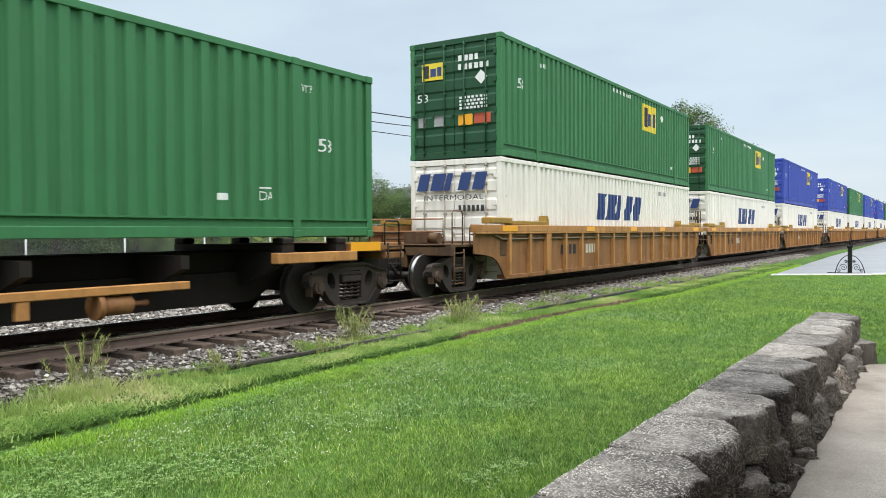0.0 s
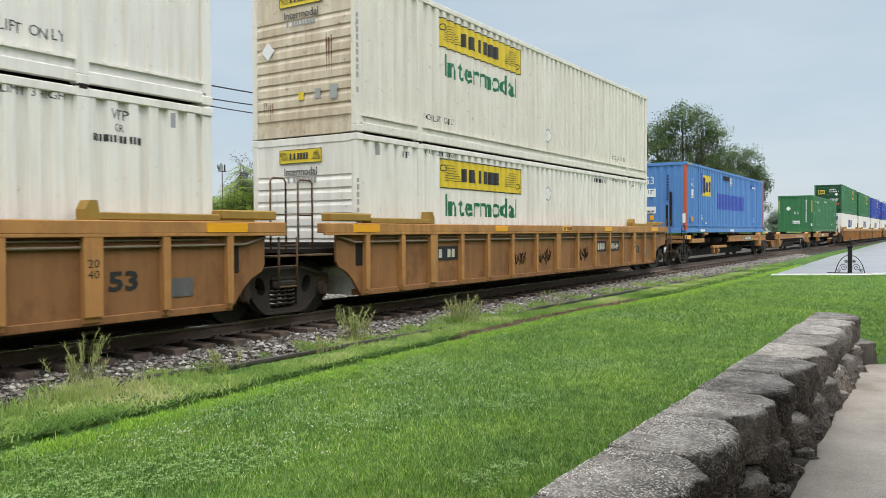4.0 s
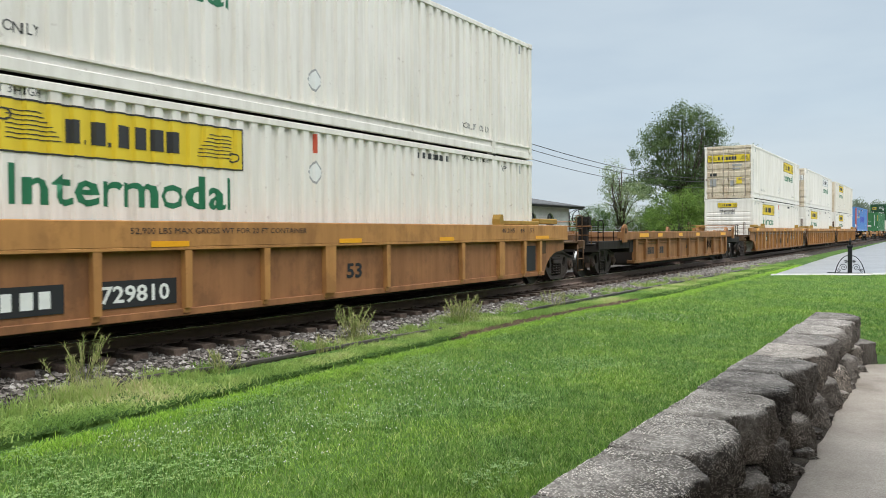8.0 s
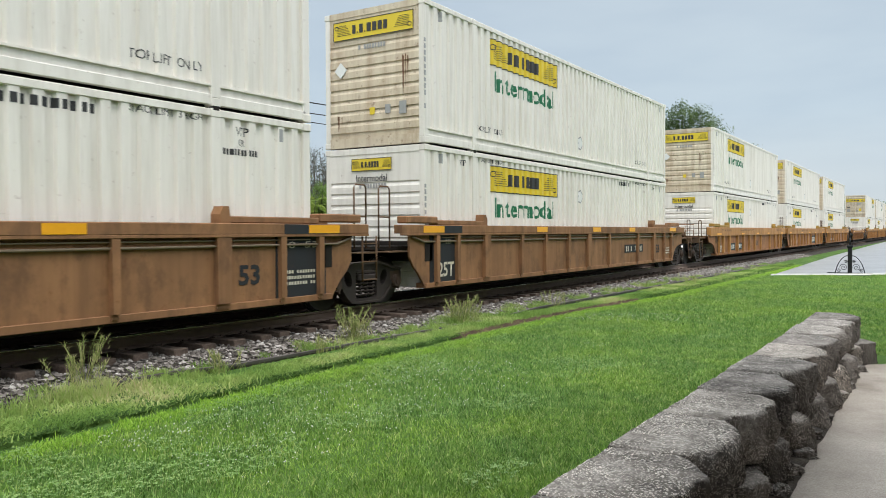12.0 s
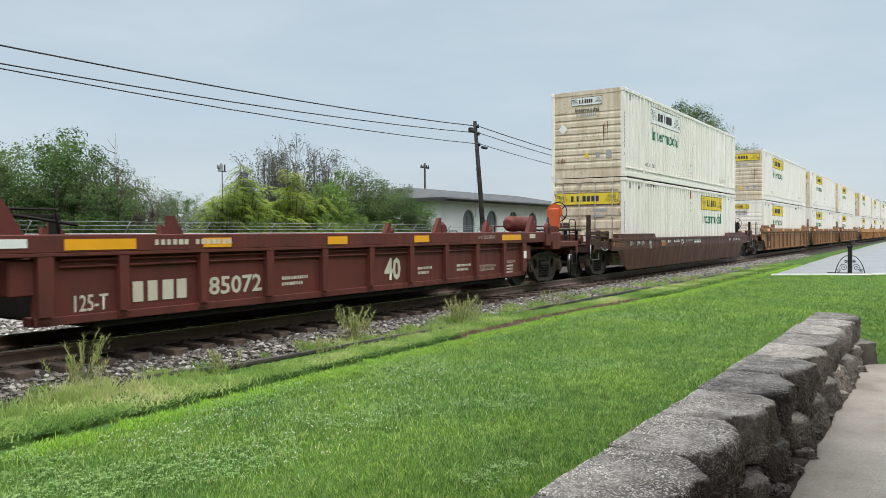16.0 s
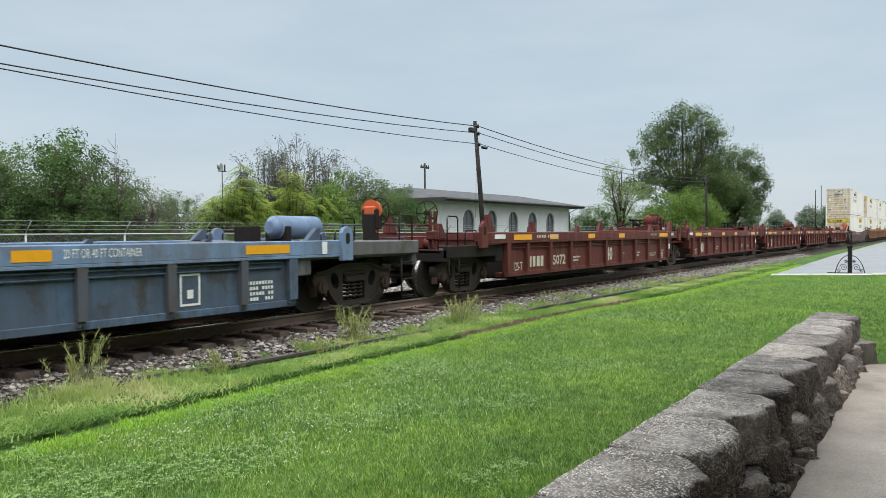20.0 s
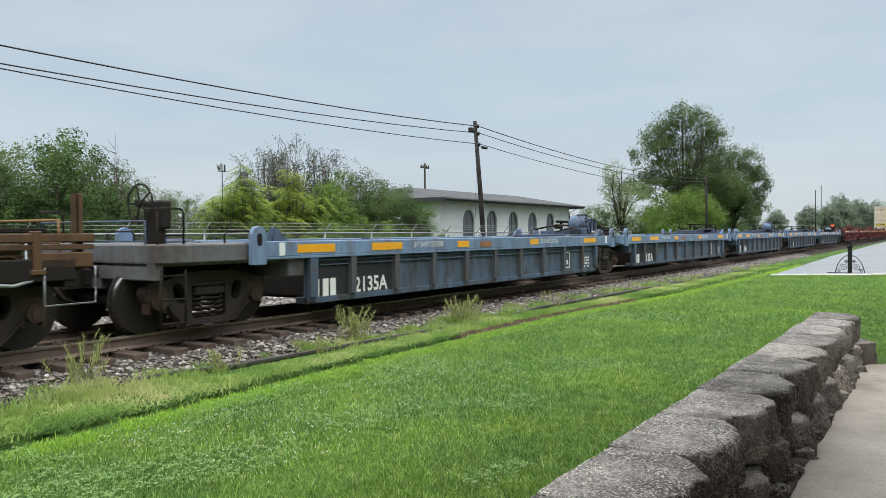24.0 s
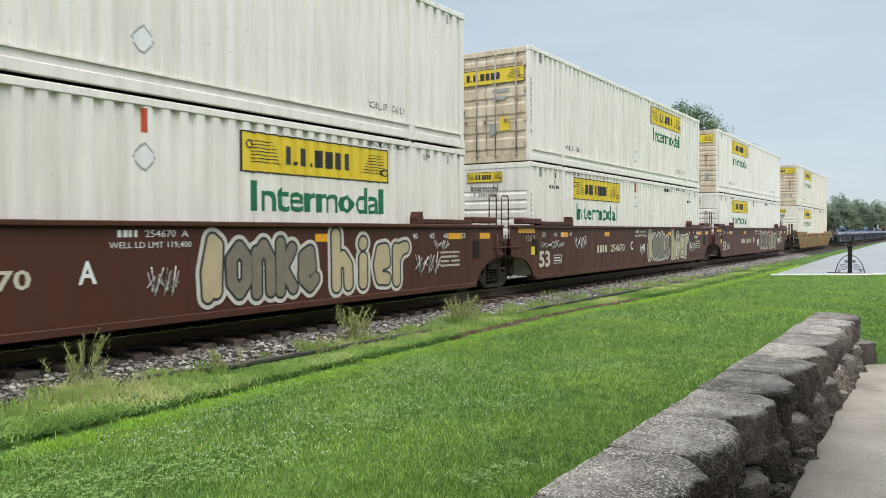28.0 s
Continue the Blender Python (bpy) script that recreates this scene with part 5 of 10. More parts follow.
def coupler_end(car, x, d, mat, deck_z=1.12, low=False, wheel=None, rods=True, reach=3.6, seed=0):
    """End platform with coupler, steps and grab rails. x: where the well ends; d: +1 towards the front, -1 to the rear; reach: to the coupler's face."""
    key = (d, mat.name, deck_z, round(reach, 2))
    out = reach - 0.55

    def deck():
        s = Shape()
        a, b = sorted((x, x + d * out))
        s.box(a, b, -0.28, 0.28, 0.62, deck_z - 0.05, 0.02)
        s.box(a, b, -1.30, 1.30, deck_z - 0.06, deck_z, 0.01)
        e = x + d * out
        if mat is BLUE_DK:
            s.box(a, b, -1.50, 1.50, deck_z - 0.02, deck_z + 0.24, 0.02)
        elif mat is RED_W and d > 0:
            s.box(x, x + 2.13, -1.50, 1.50, deck_z + 0.12, deck_z + 0.36, 0.02)
            s.box(x + 1.65, x + 2.14, -1.51, 1.51, deck_z - 0.08, deck_z + 0.37, 0.02)
            s.box(x + 2.13, b, -1.46, 1.46, deck_z - 0.02, deck_z + 0.13, 0.015)
        elif low:
            for y0 in (-1.47, 1.35):
                s.box(a, b, y0, y0 + 0.12, deck_z - 0.16, deck_z + 0.10, 0.015)
        s.box(min(e, e - d * 0.14), max(e, e - d * 0.14), -1.45, 1.45, deck_z - 0.24, deck_z + 0.02, 0.015)
        b0, b1 = sorted((x + d * 0.05, x + d * 0.4))
        s.box(b0, b1, -1.48, 1.48, deck_z - 0.3, deck_z + 0.06, 0.02)
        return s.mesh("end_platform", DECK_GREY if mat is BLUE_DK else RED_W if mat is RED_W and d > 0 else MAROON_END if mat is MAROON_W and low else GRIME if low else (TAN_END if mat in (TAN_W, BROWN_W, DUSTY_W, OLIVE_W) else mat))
    hang("end_platform", kept(("deck",) + key + (round(x, 2),), deck), car)
    hang("coupler", coupler_mesh(), car, pose(x + d * reach, 0, 0, 0, 0, 0 if d < 0 else 180))
    e = x + d * (out - 0.3)
    if mat in (MAROON_W, OLIVE_W) and low:
        sill_end(car, x, d, mat)
    for sy in ((-1, 1) if not (mat in (MAROON_W, OLIVE_W) and low) else ()):
        bar = GRIME if low else (TAN_END if mat in (TAN_W, BROWN_W, DUSTY_W) else mat)
        hang("sill_step", ladder_mesh(0.75, bar), car, pose(e, sy * 1.44, deck_z - 0.1))
        hang("handrail", rail_loop(0.42, 0.72, bar), car, pose(e, sy * 1.40, deck_z))
        hang("handrail", rail_loop(0.5, 0.42, bar), car, pose(x + d * 1.35, sy * 1.38, deck_z))
    hang("cross_rail", kept(("crossrail", mat.name), lambda: Shape().tube([(0, -1.2, 0), (0, -1.2, 0.55), (0, 1.2, 0.55), (0, 1.2, 0)], 0.018, 6).tube([(0, -1.2, 0.28), (0, 1.2, 0.28)], 0.014, 6).mesh("cross_rail", mat)), car, pose(x + d * (out - 0.05), 0, deck_z))
    hang("air_hose", kept("hose", lambda: Shape().tube([(0, -0.4, 0.9), (0.1, -0.42, 0.72), (0.28, -0.36, 0.5), (0.46, -0.2, 0.48)], 0.03, 6).mesh("air_hose", GRIME)), car, pose(x + d * out, 0, 0, 0, 0, 0 if d > 0 else 180))
    if wheel is not None:
        stand_mat = RED_W if mat is RED_W else GRIME if low else mat
        up = 0.13 if mat is RED_W and d > 0 else 0.0
        stand = kept(("wheelstand", stand_mat.name), lambda: (Shape().box(-0.04, 0.04, -0.09, -0.03, 0, 0.85, 0.01).box(-0.04, 0.04, 0.05, 0.11, 0, 0.85, 0.01).box(-0.12, 0.06, -0.12, 0.12, 0.22, 0.42, 0.02).box(-0.03, 0.02, -0.10, 0.12, 0.66, 0.72) if stand_mat is RED_W else Shape().box(-0.09, 0.09, -0.14, 0.14, 0, 0.75, 0.02).box(-0.05, 0.14, -0.2, 0.2, 0.45, 0.85, 0.03)).mesh("brake_stand", stand_mat))
        st = hang("brake_stand", stand, car, pose(x + d * (out - (0.55 if not up else 0.83)), -0.75 if not up else -1.10, deck_z + up))
        hang("hand_wheel", hand_wheel(GRIME), st, pose(d * 0.24, 0, 0.80), "round brake hand wheel")
        if wheel is ORANGE:
            hang("brake_housing", kept("housing", lambda: Shape().cyl((0, 0), 0.23, -0.10, 0.02, "x", 18, 0.20).cyl((0, 0), 0.20, 0.02, 0.12, "x", 18, 0.07).box(-0.16, 0.0, -0.14, 0.14, -0.45, 0.1, 0.03).mesh("brake_housing", ORANGE)), st, pose(d * 0.10, 0, 0.80), "dished orange brake housing")
    # brake gear on the deck
    rnd = random.Random(seed)
    gear = kept(("gear", mat.name, seed % 3), lambda: Shape().box(-0.45, 0.25, -0.30, 0.10, 0, 0.30, 0.03).cyl((0.1, 0.13), 0.13, -0.55, -0.15, "y", 12).tube([(-0.7, 0.35, 0.12), (0.6, 0.35, 0.12)], 0.03, 6).box(0.35, 0.6, -0.2, 0.3, 0, 0.22, 0.02).mesh("brake_gear", TAN_END if mat in (TAN_W, BROWN_W, DUSTY_W, OLIVE_W) else mat))
    hang("brake_gear", gear, car, pose(x + d * 1.25, 0.25, deck_z))


def joint_end(car, x, d, mat, deck_z=1.15, reach=1.65, low=False):
    """Half of an articulated joint: a tapering platform to the pivot over the shared bogie."""
    def make():
        s = Shape()
        a = x + d * reach
        poly = [(x, -1.30), (x + d * 0.5 * reach, -1.2), (a, -0.55), (a, 0.55), (x + d * 0.5 * reach, 1.2), (x, 1.30)]
        s.prism(poly if d < 0 else poly[::-1], deck_z - 0.07, deck_z, "z")
        b0, b1 = sorted((x, a))
        s.box(b0, b1, -0.30, 0.30, 0.80, deck_z - 0.06, 0.02)
        c0, c1 = sorted((x - d * 0.02, x + d * 0.28))
        s.box(c0, c1, -1.48, 1.48, deck_z - 0.32, deck_z + 0.10, 0.02)
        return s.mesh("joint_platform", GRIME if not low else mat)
    hang("joint_platform", kept(("joint", d, mat.name, round(x, 2), deck_z, round(reach, 2)), make), car)
    mat = TAN_END if mat in (TAN_W, BROWN_W, DUSTY_W) else mat
    for sy in (-1, 1):
        if not low:
            hang("handrail", rail_loop(0.34, 1.15, mat), car, pose(x + d * (reach - 0.35), sy * 1.25, deck_z - 0.02))
        if d > 0:
            hang("sill_step", ladder_mesh(0.80 if not low else 0.62, mat if not low else GRIME), car, pose(x + (d * (reach - 0.40) if not low else 0.36), sy * 1.50, deck_z + (0.2 if not low else 0.22)))
        if low:
            continue
        hang("step_plate", kept(("stepplate", mat.name), lambda: Shape().box(-0.3, 0.3, -0.14, 0.14, -0.03, 0.0, 0.005).mesh("step_plate", mat)), car, pose(x + d * (reach - 0.45), sy * 1.36, deck_z - 0.08))


def well_unit(u, style, length=16.15, rear="joint", front="joint", label="", gap_r=1.65, gap_f=1.65, marks=(), bogies="rf", wheel=None, seed=0, reach_r=3.6, reach_f=3.6):
    """One unit of a well wagon; local x = 0 is the well's rear end."""
    st = {
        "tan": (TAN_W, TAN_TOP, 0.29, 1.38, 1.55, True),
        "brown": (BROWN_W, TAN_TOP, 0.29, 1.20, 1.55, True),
        "striped": (DUSTY_W, DUSTY_W, 0.29, 1.36, 1.53, True),
        "smooth": (MAROON_W, MAROON_W, 0.20, 1.50, 1.55, False),
        "sill_maroon": (MAROON_W, MAROON_W, 0.13, 0.82, 1.17, False),
        "sill_olive": (OLIVE_W, OLIVE_W, 0.13, 0.82, 1.17, False),
        "red": (RED_W, RED_W, 0.34, 1.16, 1.38, True),
        "blue": (BLUE_DK, BLUE_W, 0.25, 1.02, 1.26, True),
        "low_tan": (TAN_W, TAN_W, 0.34, 1.16, 1.38, True),
    }[style]
    mat, top, zb, zs, zt, ribbed = st
    car = thing("well_wagon", label, "railway wagon", group="wagons of the train")
    ride(car, u, TRACK_Y, 0)
    L = length
    low = style in ("red", "blue", "low_tan", "sill_maroon", "sill_olive")
    short = style in ("red", "blue", "low_tan")
    # well floor, bulkheads
    hang("floor", kept(("wellfloor", mat.name, L), lambda: Shape().box(0.8, L - 0.8, -1.40, 1.40, 0.24, 0.30).box(0.7, 0.85, -1.4, 1.4, 0.3, 0.75).box(L - 0.85, L - 0.7, -1.4, 1.4, 0.3, 0.75).mesh("floor", GRIME)), car)
    ext = -0.35 if not short else 0.0
    if style.startswith("sill"):
        # folded side: upright upper web, lower web raked inwards
        def sill_side():
            def one(s):
                poly = [(NEAR + 0.0, zt - 0.02), (NEAR + 0.0, zs), (NEAR + 0.10, zb), (NEAR + 0.16, zb), (NEAR + 0.07, zs), (NEAR + 0.07, zt - 0.02)]
                n = len(poly)
                xa = [0.75, 0.2, -0.35]
                v = []
                for x0, x1, (y, z) in [((-0.1, L + 0.1) if p[1] == zb else (-0.75, L + 0.75) if p[1] == zs else (-1.8, L + 1.8)) + (p,) for p in poly]:
                    v += [(x0, y, z), (x1, y, z)]
                f = [(2 * i, 2 * i + 1, 2 * ((i + 1) % n) + 1, 2 * ((i + 1) % n)) for i in range(n)]
                f += [tuple(2 * i for i in range(n))[::-1], tuple(2 * i + 1 for i in range(n))]
                s.add(v, f)
                s.box(-1.75, L + 1.75, NEAR - 0.02, NEAR + 0.14, zt - 0.10, zt, 0.01)
                s.box(-1.75, -0.5, NEAR + 0.0, NEAR + 0.07, zs - 0.04, zt - 0.05, 0.01)
                s.box(L + 0.5, L + 1.75, NEAR + 0.0, NEAR + 0.07, zs - 0.04, zt - 0.05, 0.01)
                for a, b in ((-1.2, 2.6), (L - 2.6, L + 1.2)):
                    s.prism([(a, zt), (b, zt), (b - 0.15 if a < 0 else b, zt + 0.14), (a if a < 0 else a + 0.15, zt + 0.14)], NEAR - 0.01, NEAR + 0.16)
            return one_side(one).mesh("side_sill", mat)
        for turn in (0, 180):
            hang("side_sill", kept(("sillside", mat.name, L), sill_side), car, pose(0 if turn == 0 else L, 0, 0, 0, 0, turn))
    else:
        c = not short
        xo = 0.0 if short else 0.78
        fr, ff = [0.75 if c and e != "joint" else (0.62 if style == "smooth" else 0.0) for e in (rear, front)]
        cutting = 0.53 if style in ("brown", "striped") else 0.66
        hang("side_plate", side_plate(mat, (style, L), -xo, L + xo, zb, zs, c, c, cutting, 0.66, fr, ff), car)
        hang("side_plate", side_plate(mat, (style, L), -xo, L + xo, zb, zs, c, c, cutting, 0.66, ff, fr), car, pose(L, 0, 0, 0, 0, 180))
        for turn in (0, 180):
            hang("bottom_chord", bottom_chord(mat, (style, L), -xo, L + xo, zb, c, cutting), car, pose(0 if turn == 0 else L, 0, 0, 0, 0, turn))
        if style == "smooth":
            for turn in (0, 180):
                hang("top_chord", kept(("chord", mat.name, L), lambda: one_side(lambda s: s.box(-1.35, L + 1.35, NEAR - 0.01, NEAR + 0.14, zs - 0.02, zt, 0.012)).mesh("top_chord", top)), car, pose(0 if turn == 0 else L, 0, 0, 0, 0, turn))
        else:
            reach0 = 1.25 if short else 1.15
            for turn in (0, 180):
                r0, r1 = (0.55 * fr, 0.55 * ff) if turn == 0 else (0.55 * ff, 0.55 * fr)
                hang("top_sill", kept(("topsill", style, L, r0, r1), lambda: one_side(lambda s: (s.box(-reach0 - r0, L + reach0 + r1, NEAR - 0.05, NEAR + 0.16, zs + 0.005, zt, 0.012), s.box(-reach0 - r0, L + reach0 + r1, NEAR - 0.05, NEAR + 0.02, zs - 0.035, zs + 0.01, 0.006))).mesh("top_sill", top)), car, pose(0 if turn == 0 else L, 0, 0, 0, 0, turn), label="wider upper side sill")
            for turn in ((0, 180) if style != "brown" else ()):
                hang("inner_rail", kept(("pipe", L, mat.name, c), lambda: one_side(lambda s: (s.tube([(-0.75, NEAR + 0.015, zs - 0.05), (-0.35, NEAR + 0.015, zs - 0.16), (L + 0.35, NEAR + 0.015, zs - 0.16), (L + 0.75, NEAR + 0.015, zs - 0.05)] if c else [(0.3, NEAR + 0.02, zs - 0.16), (L - 0.3, NEAR + 0.02, zs - 0.16)], 0.022 if c else 0.014, 6), s.tube([(0.3, NEAR + 0.02, zs - 0.08), (L - 0.3, NEAR + 0.02, zs - 0.08)], 0.014, 6))).mesh("pipe", CONDUIT if c else mat)), car, pose(0 if turn == 0 else L, 0, 0, 0, 0, turn), "dusty conduit under the sill" if c else "")
            # upright stakes: wide ones stand by the container supports
            if short:
                spots = [(0.10, True)] + [(1.11 + (L - 2.22) * i / 8, False) for i in range(9)] + [(L - 0.10, True)]
            elif style == "tan":
                half = (-0.03, 1.05, 2.10, 3.20, 4.33, 5.50, 6.80)
                spots = [(x, x == 2.10) for x in half] + [(L / 2, True)] + [(L - x, x == 2.10) for x in half[::-1]]
            else:
                spots = [(0.1, False), (0.9, False), (2.13, True), (3.85, False), (5.2, False), (6.65, False), (L / 2, True), (9.70, False), (L - 3.85, False), (L - 2.13, True), (L - 0.95, False), (L - 0.08, False)]
            for x, wide in spots:
                sm = stake_mesh(BLUE_ST if style == "blue" and int(x * 3) % 4 else (top if style in ("tan", "brown") else mat), zb, zs, (0.10 if not short else 0.12) if not wide else (0.24 if not short else 0.17))
                for sy in (0, 180):
                    hang("stake", sm, car, pose(x, 0, 0, 0, 0, sy))
        # guide castings over the sill ends
        if not short:
            for a, d in ((-0.75, 0), (L - 1.75, 0)):
                for sy in (-1, 1):
                    hang("guide_box", kept(("guide", top.name, zt), lambda: Shape().box(0.85, 2.75, -0.12, 0.10, zt + 0.004, zt + 0.10, 0.012).box(-0.25, 0.82, -0.15, 0.10, zt + 0.03, zt + 0.17, 0.02).prism([(2.72, zt), (2.92, zt), (2.92, zt + 0.13), (2.86, zt + 0.24), (2.76, zt + 0.24)], -0.1, 0.1).mesh("guide_box", GUIDE if top is TAN_TOP else top)), car, pose(a if a < 0 else a + 2.5, sy * (1.52 - 0.10), 0, 0, 0, 0 if a < 0 else 180))
    # ends
    dz = 1.12 if not low else 1.0
    if rear == "joint":
        joint_end(car, 0, -1, mat, dz, gap_r, low)
    else:
        coupler_end(car, 0, -1, mat, dz, low, wheel if rear == "brake" else None, seed=seed, reach=reach_r)
    if front == "joint":
        joint_end(car, L, 1, mat, dz, gap_f, low)
    else:
        coupler_end(car, L, 1, mat, dz, low, wheel if front == "brake" else None, seed=seed + 1, reach=reach_f)
    if "r" in bogies:
        bogie(car, -gap_r if rear == "joint" else -(reach_r - (1.75 if short or reach_r > 3.2 else 1.41)), u)
    if "f" in bogies:
        bogie(car, L + (gap_f if front == "joint" else reach_f - (2.05 if short else 1.75)), u)
    # yellow reflector strips
    if short:
        strips = [(0.32, 0.95), (2.33, 0.5), (4.9, 0.5), (7.4, 0.5), (L - 1.27, 0.95)] if style != "blue" else [(-0.3, 0.9), (1.6, 0.92), (4.5, 0.46), (7.9, 0.46), (L - 1.1, 0.9)]
        zz, yy = zt - 0.185, NEAR - 0.053
    elif style == "smooth":
        strips = [(-1.05, 0.9), (1.44, 0.48), (4.65, 0.4), (11.13, 0.5), (L - 1.0, 0.5), (L + 0.3, 0.45)]
        zz, yy = zt - 0.31, NEAR + 0.046
    elif style.startswith("sill"):
        strips = [(5.4, 0.45), (9.0, 0.45)] if style == "sill_olive" else []
        zz, yy = zt - 0.24, NEAR - 0.004
    else:
        strips = [(-0.45, 0.75), (4.6, 0.6), (8.3, 0.6), (11.4, 0.55), (L - 0.4, 0.75)]
        zz, yy = (zt - 0.15 if style != "brown" else zs + 0.012), NEAR - 0.053
    for k, (x, w) in enumerate(strips):
        zz += 0.12 if style == "smooth" and k == 0 else (-0.12 if style == "smooth" and k == 1 else 0)
        hang("reflector", panel(w, (0.075 if style == "brown" else 0.13) if not style.startswith("sill") else 0.09, YELLOW), car, pose(x, yy, zz), "yellow reflector strip")
    if style == "striped":
        for x in ((-0.1, L - 1.05) if front == "joint" else (-0.1,)):
            hang("black_panel", panel(1.15, 1.05, BLACK_P, 0.008), car, pose(x, PLATE - 0.002, zb + 0.05), "black painted end panel")
            hang("black_panel", panel(1.0, 0.15, BLACK_P, 0.008), car, pose(x + 0.1, SILL + 0.002, zs + 0.01), "black painted sill panel")
    if short:
        # lugs, brake gear and raised walkway round the shared pivot
        ped = kept(("pedestal", top.name), lambda: Shape().prism([(-0.14, -0.34), (0.14, -0.34), (0.14, 0.12), (0.09, 0.20), (0.0, 0.23), (-0.09, 0.20), (-0.14, 0.12)], -0.04, 0.04).mesh("lug", top))
        # dark plate on the lug's face; its colour stands in for a shaded opening
        hole = kept("pedhole", lambda: Shape().prism([(-0.05, -0.02), (-0.03, -0.06), (0.03, -0.06), (0.05, -0.02), (0.05, 0.08), (0.03, 0.12), (-0.03, 0.12), (-0.05, 0.08)], -0.046, -0.04).mesh("hole", GRIME))
        stop = kept(("stop", mat.name), lambda: Shape().prism([(-0.14, 0), (0.18, 0), (0.05, 0.22), (-0.06, 0.40), (-0.14, 0.40)], -0.05, 0.05).prism([(-0.3, 0), (-0.18, 0), (-0.16, 0.2), (-0.26, 0.28)], -0.05, 0.05).mesh("stop", mat))
        jr, jf = -gap_r, L + gap_f
        ends = ([(jr + 0.63 if rear == "joint" else -1.15, 1), (jf - 0.63 if front == "joint" else L + 1.15, -1)])
        for x, d in ends:
            for sy in (-1, 1):
                p = hang("lug", ped, car, pose(x, sy * 1.58, zt))
                hang("hole", hole, p, pose(0, 0, 0, 0, 0, 0 if sy < 0 else 180))
                squat = Matrix.Diagonal((1, 1, 1.0 if style == "red" else 0.5, 1))
                hang("stop", stop, car, pose(x + d * 0.62, sy * 1.38, zt, 0, 0, 0 if d > 0 else 180) @ squat)
                hang("stop", stop, car, pose(x + d * 2.9, sy * 1.38, zt - 0.16, 0, 0, 0 if d > 0 else 180) @ squat)
        if front != "joint" and style in ("blue", "red"):
            hang("air_reservoir", kept(("endtank", top.name), lambda: Shape().cyl((0, 0), 0.10, -0.62, -0.50, "x", 18, 0.20).cyl((0, 0), 0.20, -0.50, 0.50, "x", 18).cyl((0, 0), 0.20, 0.50, 0.62, "x", 18, 0.10).mesh("air_reservoir", top)), car, pose(L + (0.95 if style == "blue" else 1.45), -0.6, zt + 0.22), "round brake air reservoir on the end platform")
            for px in ((-0.35, 0.35) if style == "blue" else ()):
                hang("reservoir_cradle", kept(("cradle", mat.name), lambda: Shape().box(-0.05, 0.05, -0.26, 0.26, -0.45, -0.12, 0.01).mesh("reservoir_cradle", GRIME)), car, pose(L + 0.2 + px, -0.6, zt + 0.36))
            if style == "blue":
                hang("deck_plate", kept(("deckplate", mat.name), lambda: Shape().box(-0.9, 0.9, -1.3, 1.3, -0.16, -0.08, 0.01).mesh("deck_plate", GRIME)), car, pose(L + 0.2, 0, zt))
        if front == "joint":
            # rear half of the pivot: cross box and, on some, the brake reservoir in its posts
            hang("cross_box", kept(("crossbox", mat.name), lambda: Shape().box(-1.5, -0.55, -1.30, 1.30, -0.35, 0.05, 0.02).box(-1.35, -0.9, -1.0, -0.3, 0.05, 0.24, 0.02).box(-0.35, 0.3, -0.95, 0.95, -0.40, 0.16, 0.02).mesh("cross_box", mat)), car, pose(jf, 0, zt))
            if seed % 2:
                def tank():
                    s = Shape()
                    prof = [(-0.50, 0.06), (-0.47, 0.15), (-0.40, 0.215), (-0.32, 0.235), (0.32, 0.235), (0.40, 0.215), (0.47, 0.15), (0.50, 0.06)]
                    for (x0, r0), (x1, r1) in zip(prof, prof[1:]):
                        s.cyl((0, 0), r0, x0, x1, "x", 20, r1, True, False)
                    s.cyl((0, 0), 0.06, -0.52, -0.50, "x", 10).cyl((0, 0), 0.06, 0.50, 0.52, "x", 10)
                    return s.mesh("air_reservoir", top)
                hang("air_reservoir", kept(("tank", top.name), tank), car, pose(jf - 0.53, -0.5, zt + 0.40), "round brake air reservoir")
                for px, h in ((-0.86, 0.66), (-0.42, 0.52), (-0.12, 0.45)):
                    hang("post", kept(("tankpost", mat.name, h), lambda: Shape().box(-0.05, 0.05, -0.03, 0.03, 0, h, 0.008).box(-0.05, 0.05, -0.03, 0.30, h - 0.06, h, 0.006).mesh("post", mat)), car, pose(jf + px, -0.85, zt))
                hang("strap", kept(("strap", mat.name), lambda: Shape().tube([(0, 0.25 * math.cos(a), 0.25 * math.sin(a)) for a in [2 * math.pi * k / 16 for k in range(17)]], 0.014, 5).mesh("strap", mat)), car, pose(jf - 0.65, -0.5, zt + 0.40))
                hang("valve", kept("valve", lambda: Shape().cyl((0, 0), 0.05, -0.15, 0.15, "x", 10).box(-0.05, 0.05, -0.08, 0.08, -0.1, 0.02, 0.01).mesh("valve", STEEL)), car, pose(jf - 0.62, -0.95, zt + 0.10), "bare metal valve")
